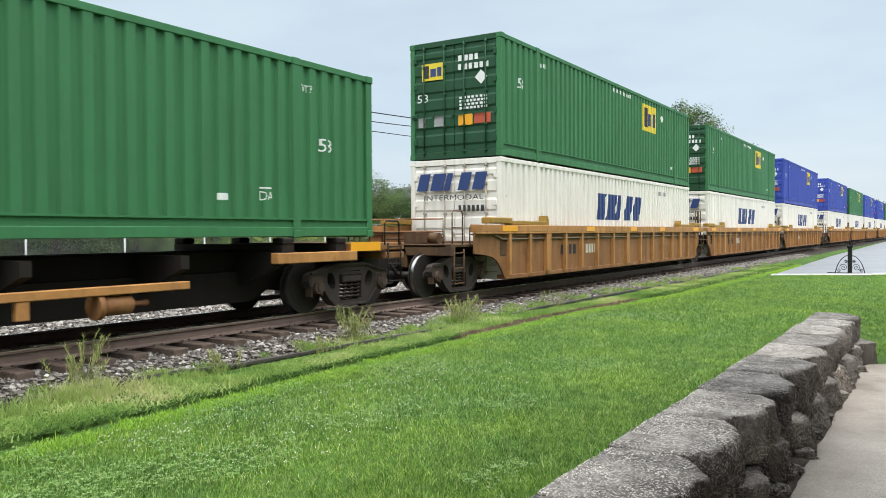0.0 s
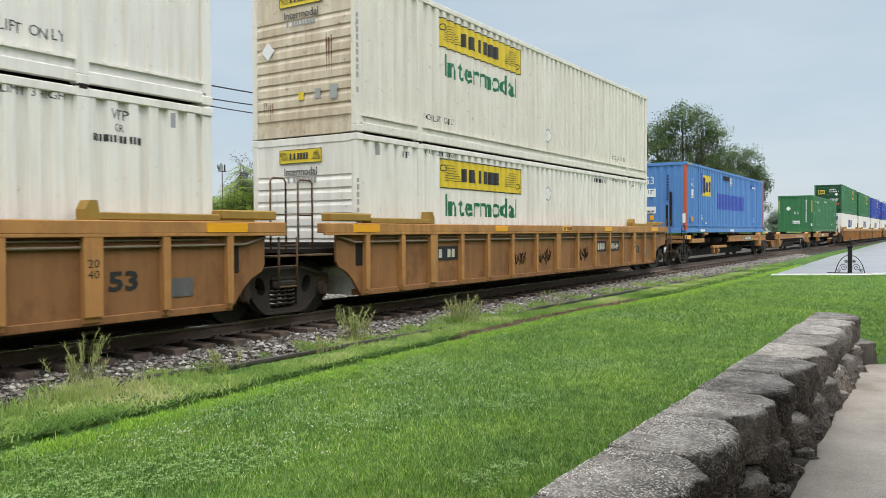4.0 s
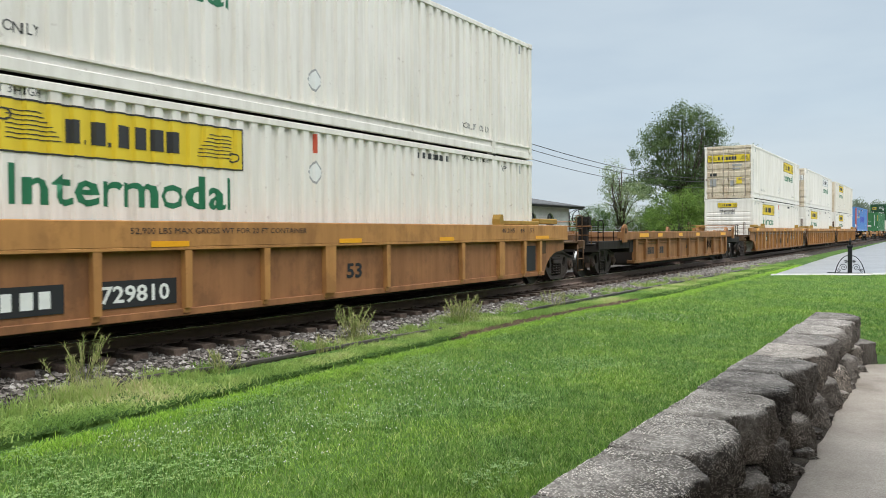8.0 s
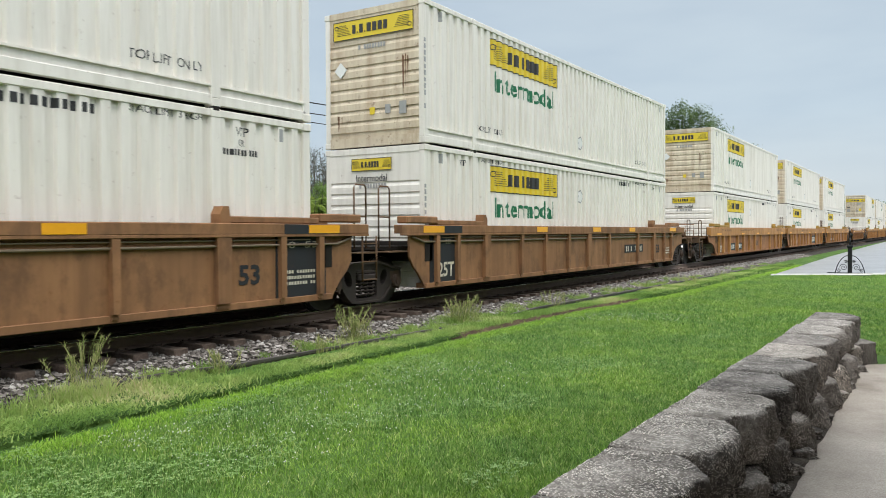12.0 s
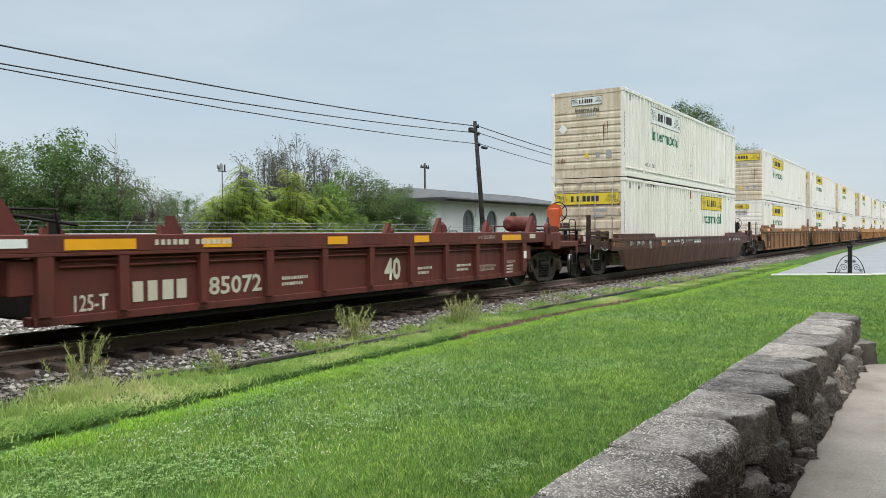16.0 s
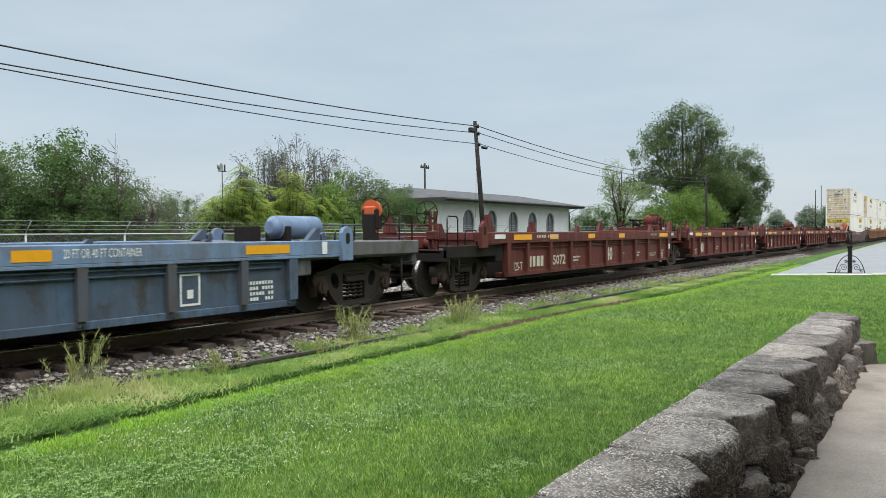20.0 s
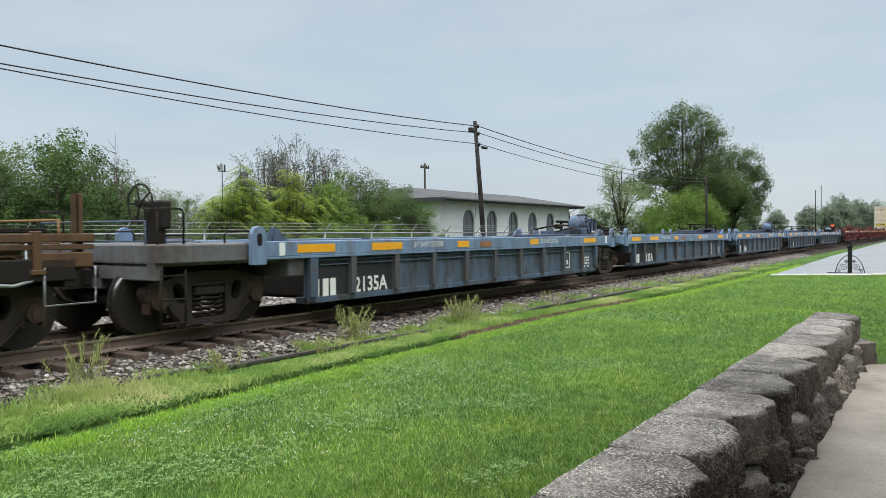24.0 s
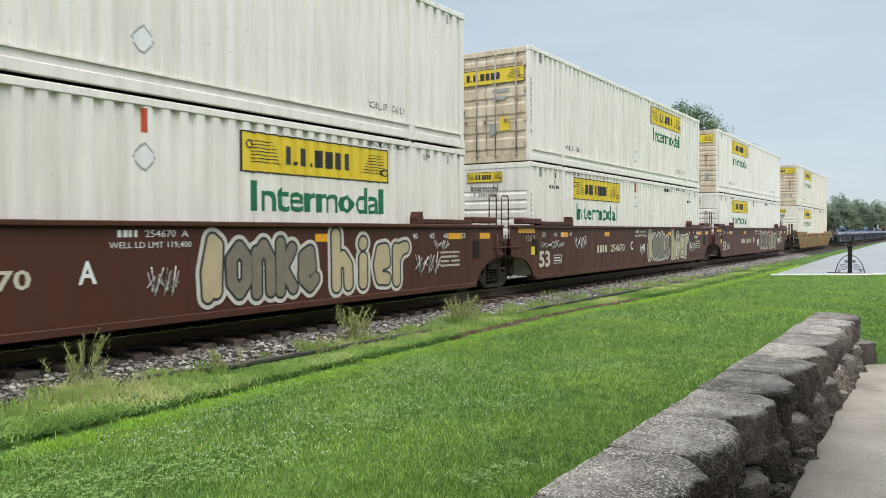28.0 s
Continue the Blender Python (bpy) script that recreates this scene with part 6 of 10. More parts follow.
        for jx, on in ((jr, rear == "joint"), (jf, front == "joint")):
            if on:
                sd = 1 if jx < 0 else -1
                hang("rigging", kept(("rigging", sd), lambda: Shape().tube([(sd * 0.5, -0.7, 0.22), (sd * 1.6, -0.72, 0.25), (sd * 2.6, -0.6, 0.12)], 0.022, 6).tube([(sd * 0.4, -0.2, 0.30), (sd * 1.2, -0.1, 0.34), (sd * 2.1, 0.3, 0.2)], 0.028, 6).tube([(sd * 0.9, -1.0, 0.02), (sd * 0.95, -1.0, 0.42), (sd * 1.3, -0.98, 0.42)], 0.02, 6).tube([(sd * 1.4, -1.15, 0.0), (sd * 1.45, -1.1, 0.3), (sd * 2.0, -1.1, 0.3), (sd * 2.05, -1.1, -0.05)], 0.018, 6).box(min(sd * 1.0, sd * 1.35), max(sd * 1.0, sd * 1.35), -0.9, -0.55, 0.0, 0.2, 0.02).cyl((-0.3, 0.28), 0.07, min(sd * 1.5, sd * 1.9), max(sd * 1.5, sd * 1.9), "x", 10).mesh("rigging", GRIME)), car, pose(jx, 0, zt), "grimy brake rods, pipes and valves")
        if rear == "joint":
            # front half: dark box over the pivot, raised grating and long rods
            hang("pivot_box", kept(("pivotbox", mat.name), lambda: Shape().box(0.30, 1.0, -0.95, 0.95, -0.22, 0.12, 0.02).box(1.0, 1.5, -1.30, 1.30, -0.3, 0.02, 0.02).mesh("pivot_box", GRIME)), car, pose(jr, 0, zt))
            hang("grating", kept(("grating", mat.name), lambda: Shape().box(0.25, 1.25, -0.35, 0.65, 0.44, 0.475, 0.004).box(0.25, 1.25, -0.37, -0.34, 0.42, 0.50).box(0.25, 1.25, 0.64, 0.67, 0.42, 0.50).box(0.33, 0.40, -0.3, -0.24, 0.1, 0.44).box(1.1, 1.17, -0.3, -0.24, 0.0, 0.44).box(0.33, 0.40, 0.5, 0.56, 0.1, 0.44).box(1.1, 1.17, 0.5, 0.56, 0.0, 0.44).mesh("grating", GRIME)), car, pose(jr, 0, zt), "dark raised grating")
            hang("pull_rod", kept(("pullrod", mat.name), lambda: Shape().box(0.9, 2.7, -0.04, 0.04, 0.22, 0.27, 0.005).tube([(0.9, 0.3, 0.15), (2.2, 0.35, 0.12)], 0.025, 6).tube([(-0.2, -0.5, -0.1), (0.4, -0.9, 0.14)], 0.02, 5).box(2.6, 2.7, -0.06, 0.06, -0.2, 0.25).mesh("pull_rod", GRIME)), car, pose(jr, 0, zt))
            hang("hose", kept("jointhose", lambda: Shape().tube([(-0.35, -0.95, -0.12), (-0.05, -1.0, -0.38), (0.3, -0.98, -0.30), (0.5, -0.95, -0.1)], 0.022, 6).mesh("hose", GRIME)), car, pose(jr, 0, zt))
    for (me, x, z, lab) in marks:
        if style.startswith("sill"):
            yy = NEAR - 0.004
        else:
            yy = NEAR + (0.046 if z < zs - 0.03 else -0.053)
        hang("marking", me, car, pose(x, yy, z), lab)
    return car


def spine_unit(u, length, rear, front, label, bogies, marks=()):
    """Low single-beam wagon; local x = 0 is its rear pivot."""
    car = thing("spine_wagon", label, "railway wagon", group="wagons of the train")
    ride(car, u, TRACK_Y, 0)
    L = length
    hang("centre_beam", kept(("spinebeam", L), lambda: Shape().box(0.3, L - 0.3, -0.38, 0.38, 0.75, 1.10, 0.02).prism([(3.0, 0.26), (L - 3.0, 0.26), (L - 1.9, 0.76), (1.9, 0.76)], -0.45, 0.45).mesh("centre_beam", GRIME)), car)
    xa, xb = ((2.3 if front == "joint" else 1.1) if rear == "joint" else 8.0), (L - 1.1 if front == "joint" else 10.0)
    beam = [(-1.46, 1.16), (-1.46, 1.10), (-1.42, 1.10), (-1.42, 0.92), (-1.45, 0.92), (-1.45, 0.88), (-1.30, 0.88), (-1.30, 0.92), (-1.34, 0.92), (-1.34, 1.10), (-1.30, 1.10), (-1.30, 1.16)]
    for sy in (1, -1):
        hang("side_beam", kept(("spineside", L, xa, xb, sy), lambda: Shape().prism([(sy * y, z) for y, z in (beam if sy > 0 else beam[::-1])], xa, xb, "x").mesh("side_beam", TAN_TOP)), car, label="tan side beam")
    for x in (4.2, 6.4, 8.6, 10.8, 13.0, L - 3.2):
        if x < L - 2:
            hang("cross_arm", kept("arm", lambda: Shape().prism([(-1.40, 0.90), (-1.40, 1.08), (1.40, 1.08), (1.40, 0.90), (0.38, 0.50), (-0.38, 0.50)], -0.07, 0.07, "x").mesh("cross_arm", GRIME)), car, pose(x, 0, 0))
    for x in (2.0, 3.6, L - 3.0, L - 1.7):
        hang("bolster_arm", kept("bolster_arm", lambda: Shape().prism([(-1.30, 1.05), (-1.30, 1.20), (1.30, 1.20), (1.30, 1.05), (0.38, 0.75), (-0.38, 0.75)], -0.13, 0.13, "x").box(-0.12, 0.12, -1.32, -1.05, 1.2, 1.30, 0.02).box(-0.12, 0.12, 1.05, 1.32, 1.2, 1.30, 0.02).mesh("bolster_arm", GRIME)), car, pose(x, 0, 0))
    for x in [q for q in (3.1, L - 3.1) if xa < q < xb]:
        hang("hinge_bracket", kept("bracket", lambda: both_sides(lambda s: (s.prism([(-0.16, 0.55), (0.16, 0.55), (0.16, 1.24), (0.06, 1.30), (-0.16, 1.22)], -1.50, -1.28), s.cyl((0, 0.62), 0.10, -1.55, -1.5, "y", 10))).mesh("hinge_bracket", TAN_TOP)), car, pose(x, 0, 0))
    for end, d in ((rear, -1), (front, 1)):
        # measured from this end towards the middle
        at = (lambda q: q) if d < 0 else (lambda q: L - q)
        if end == "joint":
            if d < 0 and front == "joint":
                hang("end_box", kept("spinebox", lambda: Shape().prism([(1.15, 0.77), (1.7, 0.39), (4.6, 0.39), (5.4, 0.77)], -1.30, 1.30).mesh("end_box", TAN_W)), car, label="low tan box beam at the pivot")
            continue
        def low(lo=min(at(7.6), at(5.0)), hi=max(at(7.6), at(5.0)), s=None):
            s = Shape()
            s.box(lo, hi, -1.38, -1.26, 0.62, 0.73, 0.01)
            s.box(lo + 0.2, lo + 0.36, -1.37, -1.27, 0.40, 0.62, 0.01)
            return s.mesh("lower_beam", TAN_TOP)
        hang("lower_beam", kept(("spinelow", d, L), low), car, label="low tan side bar")
        hang("brake_cylinder", kept("spinecyl", lambda: Shape().cyl((-1.25, 0.48), 0.13, -0.22, 0.22, "x", 14).cyl((-1.25, 0.48), 0.17, -0.28, -0.20, "x", 14).cyl((-1.25, 0.48), 0.04, 0.22, 0.5, "x", 8).box(-0.05, 0.05, -1.3, -1.2, 0.55, 0.66).mesh("brake_cylinder", TAN_W)), car, pose(at(6.1), 0, 0), "rusty brake cylinder")
        hang("end_beam", kept(("spineend", d, L), lambda: Shape().box(min(at(3.35), at(1.4)), max(at(3.35), at(1.4)), -1.42, -1.26, 0.90, 1.07, 0.012).box(min(at(2.0), at(1.9)), max(at(2.0), at(1.9)), -1.43, -1.42, 0.93, 1.03).mesh("end_beam", TAN_TOP)), car, label="short tan end beam")
    for end, x, d in ((rear, 0, -1), (front, L, 1)):
        if end == "joint":
            hang("pivot", kept("pivot", lambda: Shape().cyl((0, 0), 0.34, 0.78, 1.02, "z", 16).box(-0.7, 0.7, -0.24, 0.24, 0.80, 1.0, 0.02).mesh("pivot", GRIME)), car, pose(x, 0, 0))
        else:
            xx = x
            def deck():
                s = Shape()
                a, b = sorted((x - d * 1.5, x + d * 0.1))
                s.box(a, b, -1.36, 1.36, 1.06, 1.20, 0.015)
                a, b = sorted((x - d * 0.5, x + d * 0.1))
                s.box(a, b, -1.36, 1.36, 0.90, 1.02, 0.015)
                return s.mesh("end_deck", TAN_W)
            hang("end_deck", kept(("spinedeck", d, L), deck), car)
            hang("coupler", coupler_mesh(), car, pose(x + d * 1.3, 0, 0, 0, 0, 0 if d < 0 else 180))
            for sy in (-1, 1):
                hang("sill_step", ladder_mesh(0.75, GRIME), car, pose(x - d * 0.3, sy * 1.42, 1.2))
                hang("handrail", rail_loop(0.45, 0.45, GRIME), car, pose(x - d * 0.3, sy * 1.36, 1.15))
            hang("reflector", panel(0.85, 0.16, YELLOW), car, pose(x + (-1.52 if d > 0 else 0.5), -1.37, 1.06), "yellow reflector strip")
    if "r" in bogies:
        bogie(car, 0 if rear == "joint" else 1.2, u)
    if "f" in bogies:
        bogie(car, L if front == "joint" else L - 1.2, u)
    for (me, x, z, lab) in marks:
        hang("marking", me, car, pose(x, -1.424, z), lab)
    return car


def stack(u, lower, upper, z0=0.27, z1=3.20):
    for c, z in ((lower, z0), (upper, z1)):
        if c is not None:
            ride(c, u, SIDE_Y, z)


# ---- the train's make-up, from its head to its tail (u: metres ahead of the camera at the start) ----
for k, (u, colour) in enumerate([(159.7, "green"), (140.3, "deep_blue"), (117.2, "deep_blue"), (97.8, "green"), (78.3, "deep_blue"), (54.94, "deep_blue"), (35.6, "green"), (16.34, "green")]):
    low = container("lined", "doors", seed=k, label="white shipping container with a navy block mark, in the well")
    ob = container(colour, "doors", top=True, seed=20 + k, label=("dark green" if colour == "green" else "deep blue") + " shipping container stacked on a white one")
    mark_green_top(ob)
    mark_lined(low)
    stack(u, low, ob, 0.27, 3.20)
    last, first = u in (16.34, 78.3, 140.3), u in (54.94, 117.2)
    car = well_unit(u, "tan", 16.2, "coupler" if last else "joint", "coupler" if first else "joint", "tan ribbed steel well wagon unit carrying stacked containers", bogies="fr" if first else "r", reach_r=3.0 if u == 16.34 else 3.6)
    on_wagon(car, bars(4, 1.1, 0.26, BLACK_P, 31), 3.0, 0.78, PLATE - 0.004, "black bars")
    on_wagon(car, bars(6, 1.3, 0.26, INK_CR, 32), 4.3, 0.78, PLATE - 0.004, "pale bars")

# spine wagon of three units
car = spine_unit(-5.9, 18.1, "joint", "coupler", "tan single-beam spine wagon under a green container", "rf")
on_wagon(car, panel(1.7, 0.20, BLACK_P), 5.44, 0.92, -1.424, "black number panel", "number_panel")
on_wagon(car, bars(10, 1.6, 0.15, INK_W, 33), 5.5, 0.945, -1.430, "white bars")
car = spine_unit(-24.0, 18.1, "joint", "joint", "empty tan single-beam spine wagon", "r")
on_wagon(car, letters("53 ALL PURPOSE SPINE CAR", 2.6, 0.15, INK_W), 10.25, 0.945, -1.430, "white lettering")
car = spine_unit(-42.1, 18.1, "coupler", "joint", "tan single-beam spine wagon under a blue container", "r")
on_wagon(car, panel(1.7, 0.20, BLACK_P), 11.3, 0.92, -1.424, "black number panel", "number_panel")
on_wagon(car, bars(10, 1.6, 0.15, INK_W, 33), 11.36, 0.945, -1.430, "white bars")
ob = container("green", "plain", top=True, seed=41, label="bright green corrugated shipping container on a spine wagon")
mark_green_single(ob)
ride(ob, -4.75, SIDE_Y, 1.31)
ob = container("blue", "plain", top=True, seed=42, label="faded blue shipping container with red corner posts")
mark_blue_single(ob)
ride(ob, -41.15, SIDE_Y, 1.31)


def white_stack(u, rear_u="ribbed", rear_l="ribbed", kind_u="white", kind_l="white", seed=0, z0=0.27, z1=3.20, sign_u="rear", sign_l="rear", red=True, pale=False):
    a = container(kind_l, rear_l, seed=seed, label=("cream" if kind_l == "cream" else "white") + " corrugated shipping container with a yellow sign, in the well")
    b = container(kind_u, rear_u, top=True, seed=seed + 1, label=("cream" if kind_u == "cream" else "white") + " corrugated shipping container stacked on another")
    mark_white(a, False, sign_l, rear_l, red, seed)
    mark_white(b, True, sign_u, rear_u, False, seed + 1, INK_W if pale else None)
    stack(u, a, b, z0, z1)


def sill_numbers(car, L, ink):
    """Length marks on the upper sill by both ends."""
    for x, t in ((0.42, "53"), (0.95, "48"), (1.45, "45"), (1.85, "40 20")):
        on_wagon(car, letters(t, 0.22 if len(t) < 3 else 0.42, 0.10, ink), x, 1.37, SILL - 0.003, "dark lettering")
        on_wagon(car, letters(t, 0.22 if len(t) < 3 else 0.42, 0.10, ink), L - x - 0.3, 1.37, SILL - 0.003, "dark lettering")


for k, u in enumerate((-62.3, -81.72, -101.18)):
    white_stack(u, ("ribbed", "doors", "doors")[k], "ribbed", "white" if k else "cream", "white", 50 + 3 * k, sign_u=("rear", "front", "front")[k], red=k > 0, pale=k == 1)
    car = well_unit(u, "tan", 16.2, "coupler" if k == 2 else "joint", "coupler" if k == 0 else "joint", "tan ribbed steel well wagon unit with stacked white containers", bogies="fr" if k == 0 else "r", seed=k, reach_f=3.0 if k == 0 else 3.6)
    on_wagon(car, panel(0.92, 0.30, BLACK_P), 10.80, 0.80, PLATE - 0.004, "black mark panel", "number_panel")
    on_wagon(car, panel(0.88, 0.30, BLACK_P), 11.96, 0.80, PLATE - 0.004, "black number panel", "number_panel")
    on_wagon(car, bars(5, 0.75, 0.19, INK_CR, 34), 10.88, 0.85, PLATE - 0.010, "pale bars")
    on_wagon(car, letters("785644", 0.74, 0.19, INK_CR, 0.02), 12.03, 0.85, PLATE - 0.010, "pale lettering")
    on_wagon(car, letters("53", 0.42, 0.25, BLACK_P, 0.03), 14.35, 0.67, PLATE - 0.004, "black lettering")
    on_wagon(car, letters("20", 0.15, 0.10, BLACK_P), 14.02, 0.98, -1.569, "black lettering")
    on_wagon(car, letters("40", 0.15, 0.10, BLACK_P), 14.02, 0.85, -1.569, "black lettering")
    on_wagon(car, bars(9, 0.5, 0.09, BLACK_P, 36), 8.4, 1.42, SILL - 0.003, "")
    for q, (x, w) in enumerate(((5.6, 0.7), (6.95, 0.8), (9.6, 0.7))):
        on_wagon(car, scribble(700 + 7 * k + q, w, 0.5, GRIME, 4), x, 0.5, PLATE - 0.002, "faded grey sprayed scribble", "scribble")
    on_wagon(car, panel(0.36, 0.25, DECK_GREY), 15.27, 0.54, PLATE - 0.004, "worn grey data panel", "data_panel")
    on_wagon(car, panel(0.82, 0.28, BLACK_P), 2.30, 0.82, PLATE - 0.004, "black mark panel", "number_panel")
    on_wagon(car, bars(4, 0.66, 0.17, INK_CR, 34), 2.38, 0.87, PLATE - 0.010, "pale bars")
car = well_unit(-121.25, "low_tan", 12.8, "brake", "coupler", "empty brown ribbed well wagon", bogies="fr", wheel=GRIME, seed=4)
on_wagon(car, bars(9, 2.0, 0.24, BLACK_P, 37), 1.3, 0.60, PLATE - 0.004, "dark bars")
on_wagon(car, letters("40", 0.5, 0.36, BLACK_P, 0.03), 6.2, 0.60, PLATE - 0.004, "black lettering")
on_wagon(car, scribble(750, 1.2, 0.6, GRIME, 6), 9.0, 0.5, PLATE - 0.002, "faded sprayed scribble", "scribble")
for k, u in enumerate((-144.6, -164.1, -183.64)):
    white_stack(u, "ribbed", "ribbed", "white", "white", 60 + 3 * k, red=k == 0)
    car = well_unit(u, "brown", 16.2, "coupler" if k == 2 else "joint", "coupler" if k == 0 else "joint", "brown and tan ribbed well wagon unit with stacked white containers", bogies="fr" if k == 0 else "r", seed=k + 7)
    sill_numbers(car, 16.2, BLACK_P)
    on_wagon(car, letters("52,900 LBS MAX GROSS WT FOR 20 FT CONTAINER", 3.2, 0.09, BLACK_P), 4.3, 1.37, SILL - 0.003, "dark lettering")
    on_wagon(car, panel(0.62, 0.72, BLACK_P), 0.0, 0.36, PLATE - 0.004, "black painted panel", "black_panel") if k else None
    on_wagon(car, letters("125T", 0.60, 0.30, INK_CR, 0.02), 0.22, 0.42, PLATE - 0.010, "pale lettering")
    on_wagon(car, panel(0.66, 0.62, BLACK_P), 15.31, 0.42, PLATE - 0.004, "dark patch", "black_panel") if k < 2 else None
    on_wagon(car, letters(("B", "C", "A")[k], 0.12, 0.14, INK_CR), 2.02, 0.98, -1.558, "pale letter")
    if k == 1:
        on_wagon(car, letters("53", 0.46, 0.28, INK_CR, 0.03), 2.5, 0.46, PLATE - 0.004, "pale lettering")
        on_wagon(car, panel(2.4, 0.56, BLACK_P), 9.7, 0.44, PLATE - 0.004, "black sign with pale shapes", "number_panel")
        on_wagon(car, slab_word(2.05, 0.36), 9.85, 0.54, PLATE - 0.010, "pale block shapes")
    else:
        on_wagon(car, panel(1.05, 0.34, BLACK_P), 2.42, 0.46, PLATE - 0.004, "black number panel", "number_panel")
        on_wagon(car, panel(1.24, 0.34, BLACK_P), 3.82, 0.46, PLATE - 0.004, "black number panel", "number_panel")
        on_wagon(car, bars(4, 0.86, 0.20, INK_W, 39), 2.52, 0.53, PLATE - 0.010, "white bars")
        on_wagon(car, letters("729810", 1.0, 0.22, INK_W, 0.02), 3.94, 0.52, PLATE - 0.010, "white lettering")
        on_wagon(car, letters("53", 0.42, 0.26, BLACK_P, 0.03), 8.60, 0.60, PLATE - 0.004, "black lettering")
for k, u in enumerate((-207.1, -226.62, -245.9)):
    white_stack(u, "ribbed", "ribbed", "white", "white", 70 + 3 * k, red=False)
    car = well_unit(u, "striped", 16.2, "coupler" if k == 2 else "joint", "coupler" if k == 0 else "joint", "tan ribbed well wagon unit with black end panels", bogies="fr" if k == 0 else "r", seed=k + 9)
    on_wagon(car, letters("125T", 0.72, 0.30, INK_CR, 0.02), 0.08, 0.48, PLATE - 0.010, "pale lettering")
    on_wagon(car, letters("3  48", 0.6, 0.10, INK_CR), 0.1, 1.15, PLATE - 0.010, "pale lettering")
    on_wagon(car, letters("48  53", 0.85, 0.10, INK_CR), 15.25, 1.15, PLATE - 0.010, "pale lettering")
    for q in range(3):
        on_wagon(car, bars(12, 0.75, 0.05, INK_CR, 41 + q), 15.3, 0.75 - 0.09 * q, PLATE - 0.010, "")
    on_wagon(car, letters("53", 0.42, 0.30, BLACK_P, 0.03), 14.40, 0.62, PLATE - 0.004, "black lettering")
    if k == 0:
        on_wagon(car, panel(1.80, 0.26, BLACK_P), 11.2, 0.70, PLATE - 0.003, "faded black patch", "number_panel")
        on_wagon(car, bars(4, 0.6, 0.17, INK_CR, 45), 11.33, 0.74, PLATE - 0.010, "pale bars")
        on_wagon(car, letters("785581", 0.70, 0.17, INK_CR, 0.02), 12.16, 0.74, PLATE - 0.010, "pale lettering")
white_stack(-269.45, "ribbed", "doors", "white", "white", 80, sign_l="front", pale=True)
car = well_unit(-269.45, "sill_maroon", 16.2, "coupler", "brake", "maroon smooth-sided well wagon with stacked white containers", bogies="fr", wheel=GRIME, seed=12)


INK_TAN = plain("faded_orange_marking", (0.26, 0.12, 0.06), 0.7, 0, 0.3)


def sill_marks(car, ink):
    y = -1.526
    on_wagon(car, bars(3, 0.62, 0.18, ink, 46), 4.05, 0.97, y, "pale bars")
    if ink is INK_W:
        on_wagon(car, letters("72057", 0.86, 0.18, ink, 0.02), 4.82, 0.97, y, "pale lettering")
    on_wagon(car, kept(("ring", ink.name), lambda: Shape().tube([(0.16 * math.cos(2 * math.pi * k / 20), 0, 0.16 * math.sin(2 * math.pi * k / 20)) for k in range(21)], 0.012, 4).box(-0.10, 0.10, -0.004, 0.004, -0.03, 0.03).mesh("ring_mark", ink)), 5.95, 1.05, y, "pale ring mark", "ring_mark")
    on_wagon(car, letters("LD LMT 186500", 0.9, 0.09, ink), 6.5, 0.98, y, "pale lettering")
    on_wagon(car, bars(12, 1.2, 0.08, ink, 47), 7.6, 1.04, y, "pale bars")
    on_wagon(car, bars(10, 1.0, 0.08, ink, 48), 7.7, 0.92, y, "")
    for x, t in ((0.02, "53"), (0.72, "48"), (1.15, "45"), (1.96, "40"), (13.9, "40"), (14.8, "45"), (15.3, "48"), (15.9, "53")):
        on_wagon(car, letters(t, 0.2, 0.13, ink), x, 0.95, y, "pale lettering")
        on_wagon(car, panel(0.03, 0.2, ink), x - 0.06, 0.91, y, "", "tick")
    on_wagon(car, letters("20", 0.2, 0.11, ink), 1.96, 0.80, y, "pale lettering")
    on_wagon(car, scribble(770, 0.5, 0.14, ink, 5), 3.2, 0.98, y, "pale scribble", "scribble")
    for q in range(4):
        on_wagon(car, bars(12, 0.9, 0.024, INK_TAN, 61 + q), -1.36, 1.05 - 0.05 * q, y, "")
    on_wagon(car, panel(0.16, 0.14, INK_TAN), -1.62, 0.93, y, "worn tan data panel", "data_panel")
    on_wagon(car, panel(0.5, 0.22, BROWN_W), 3.3, 0.86, y + 0.002, "", "patch")


sill_marks(car, INK_W)

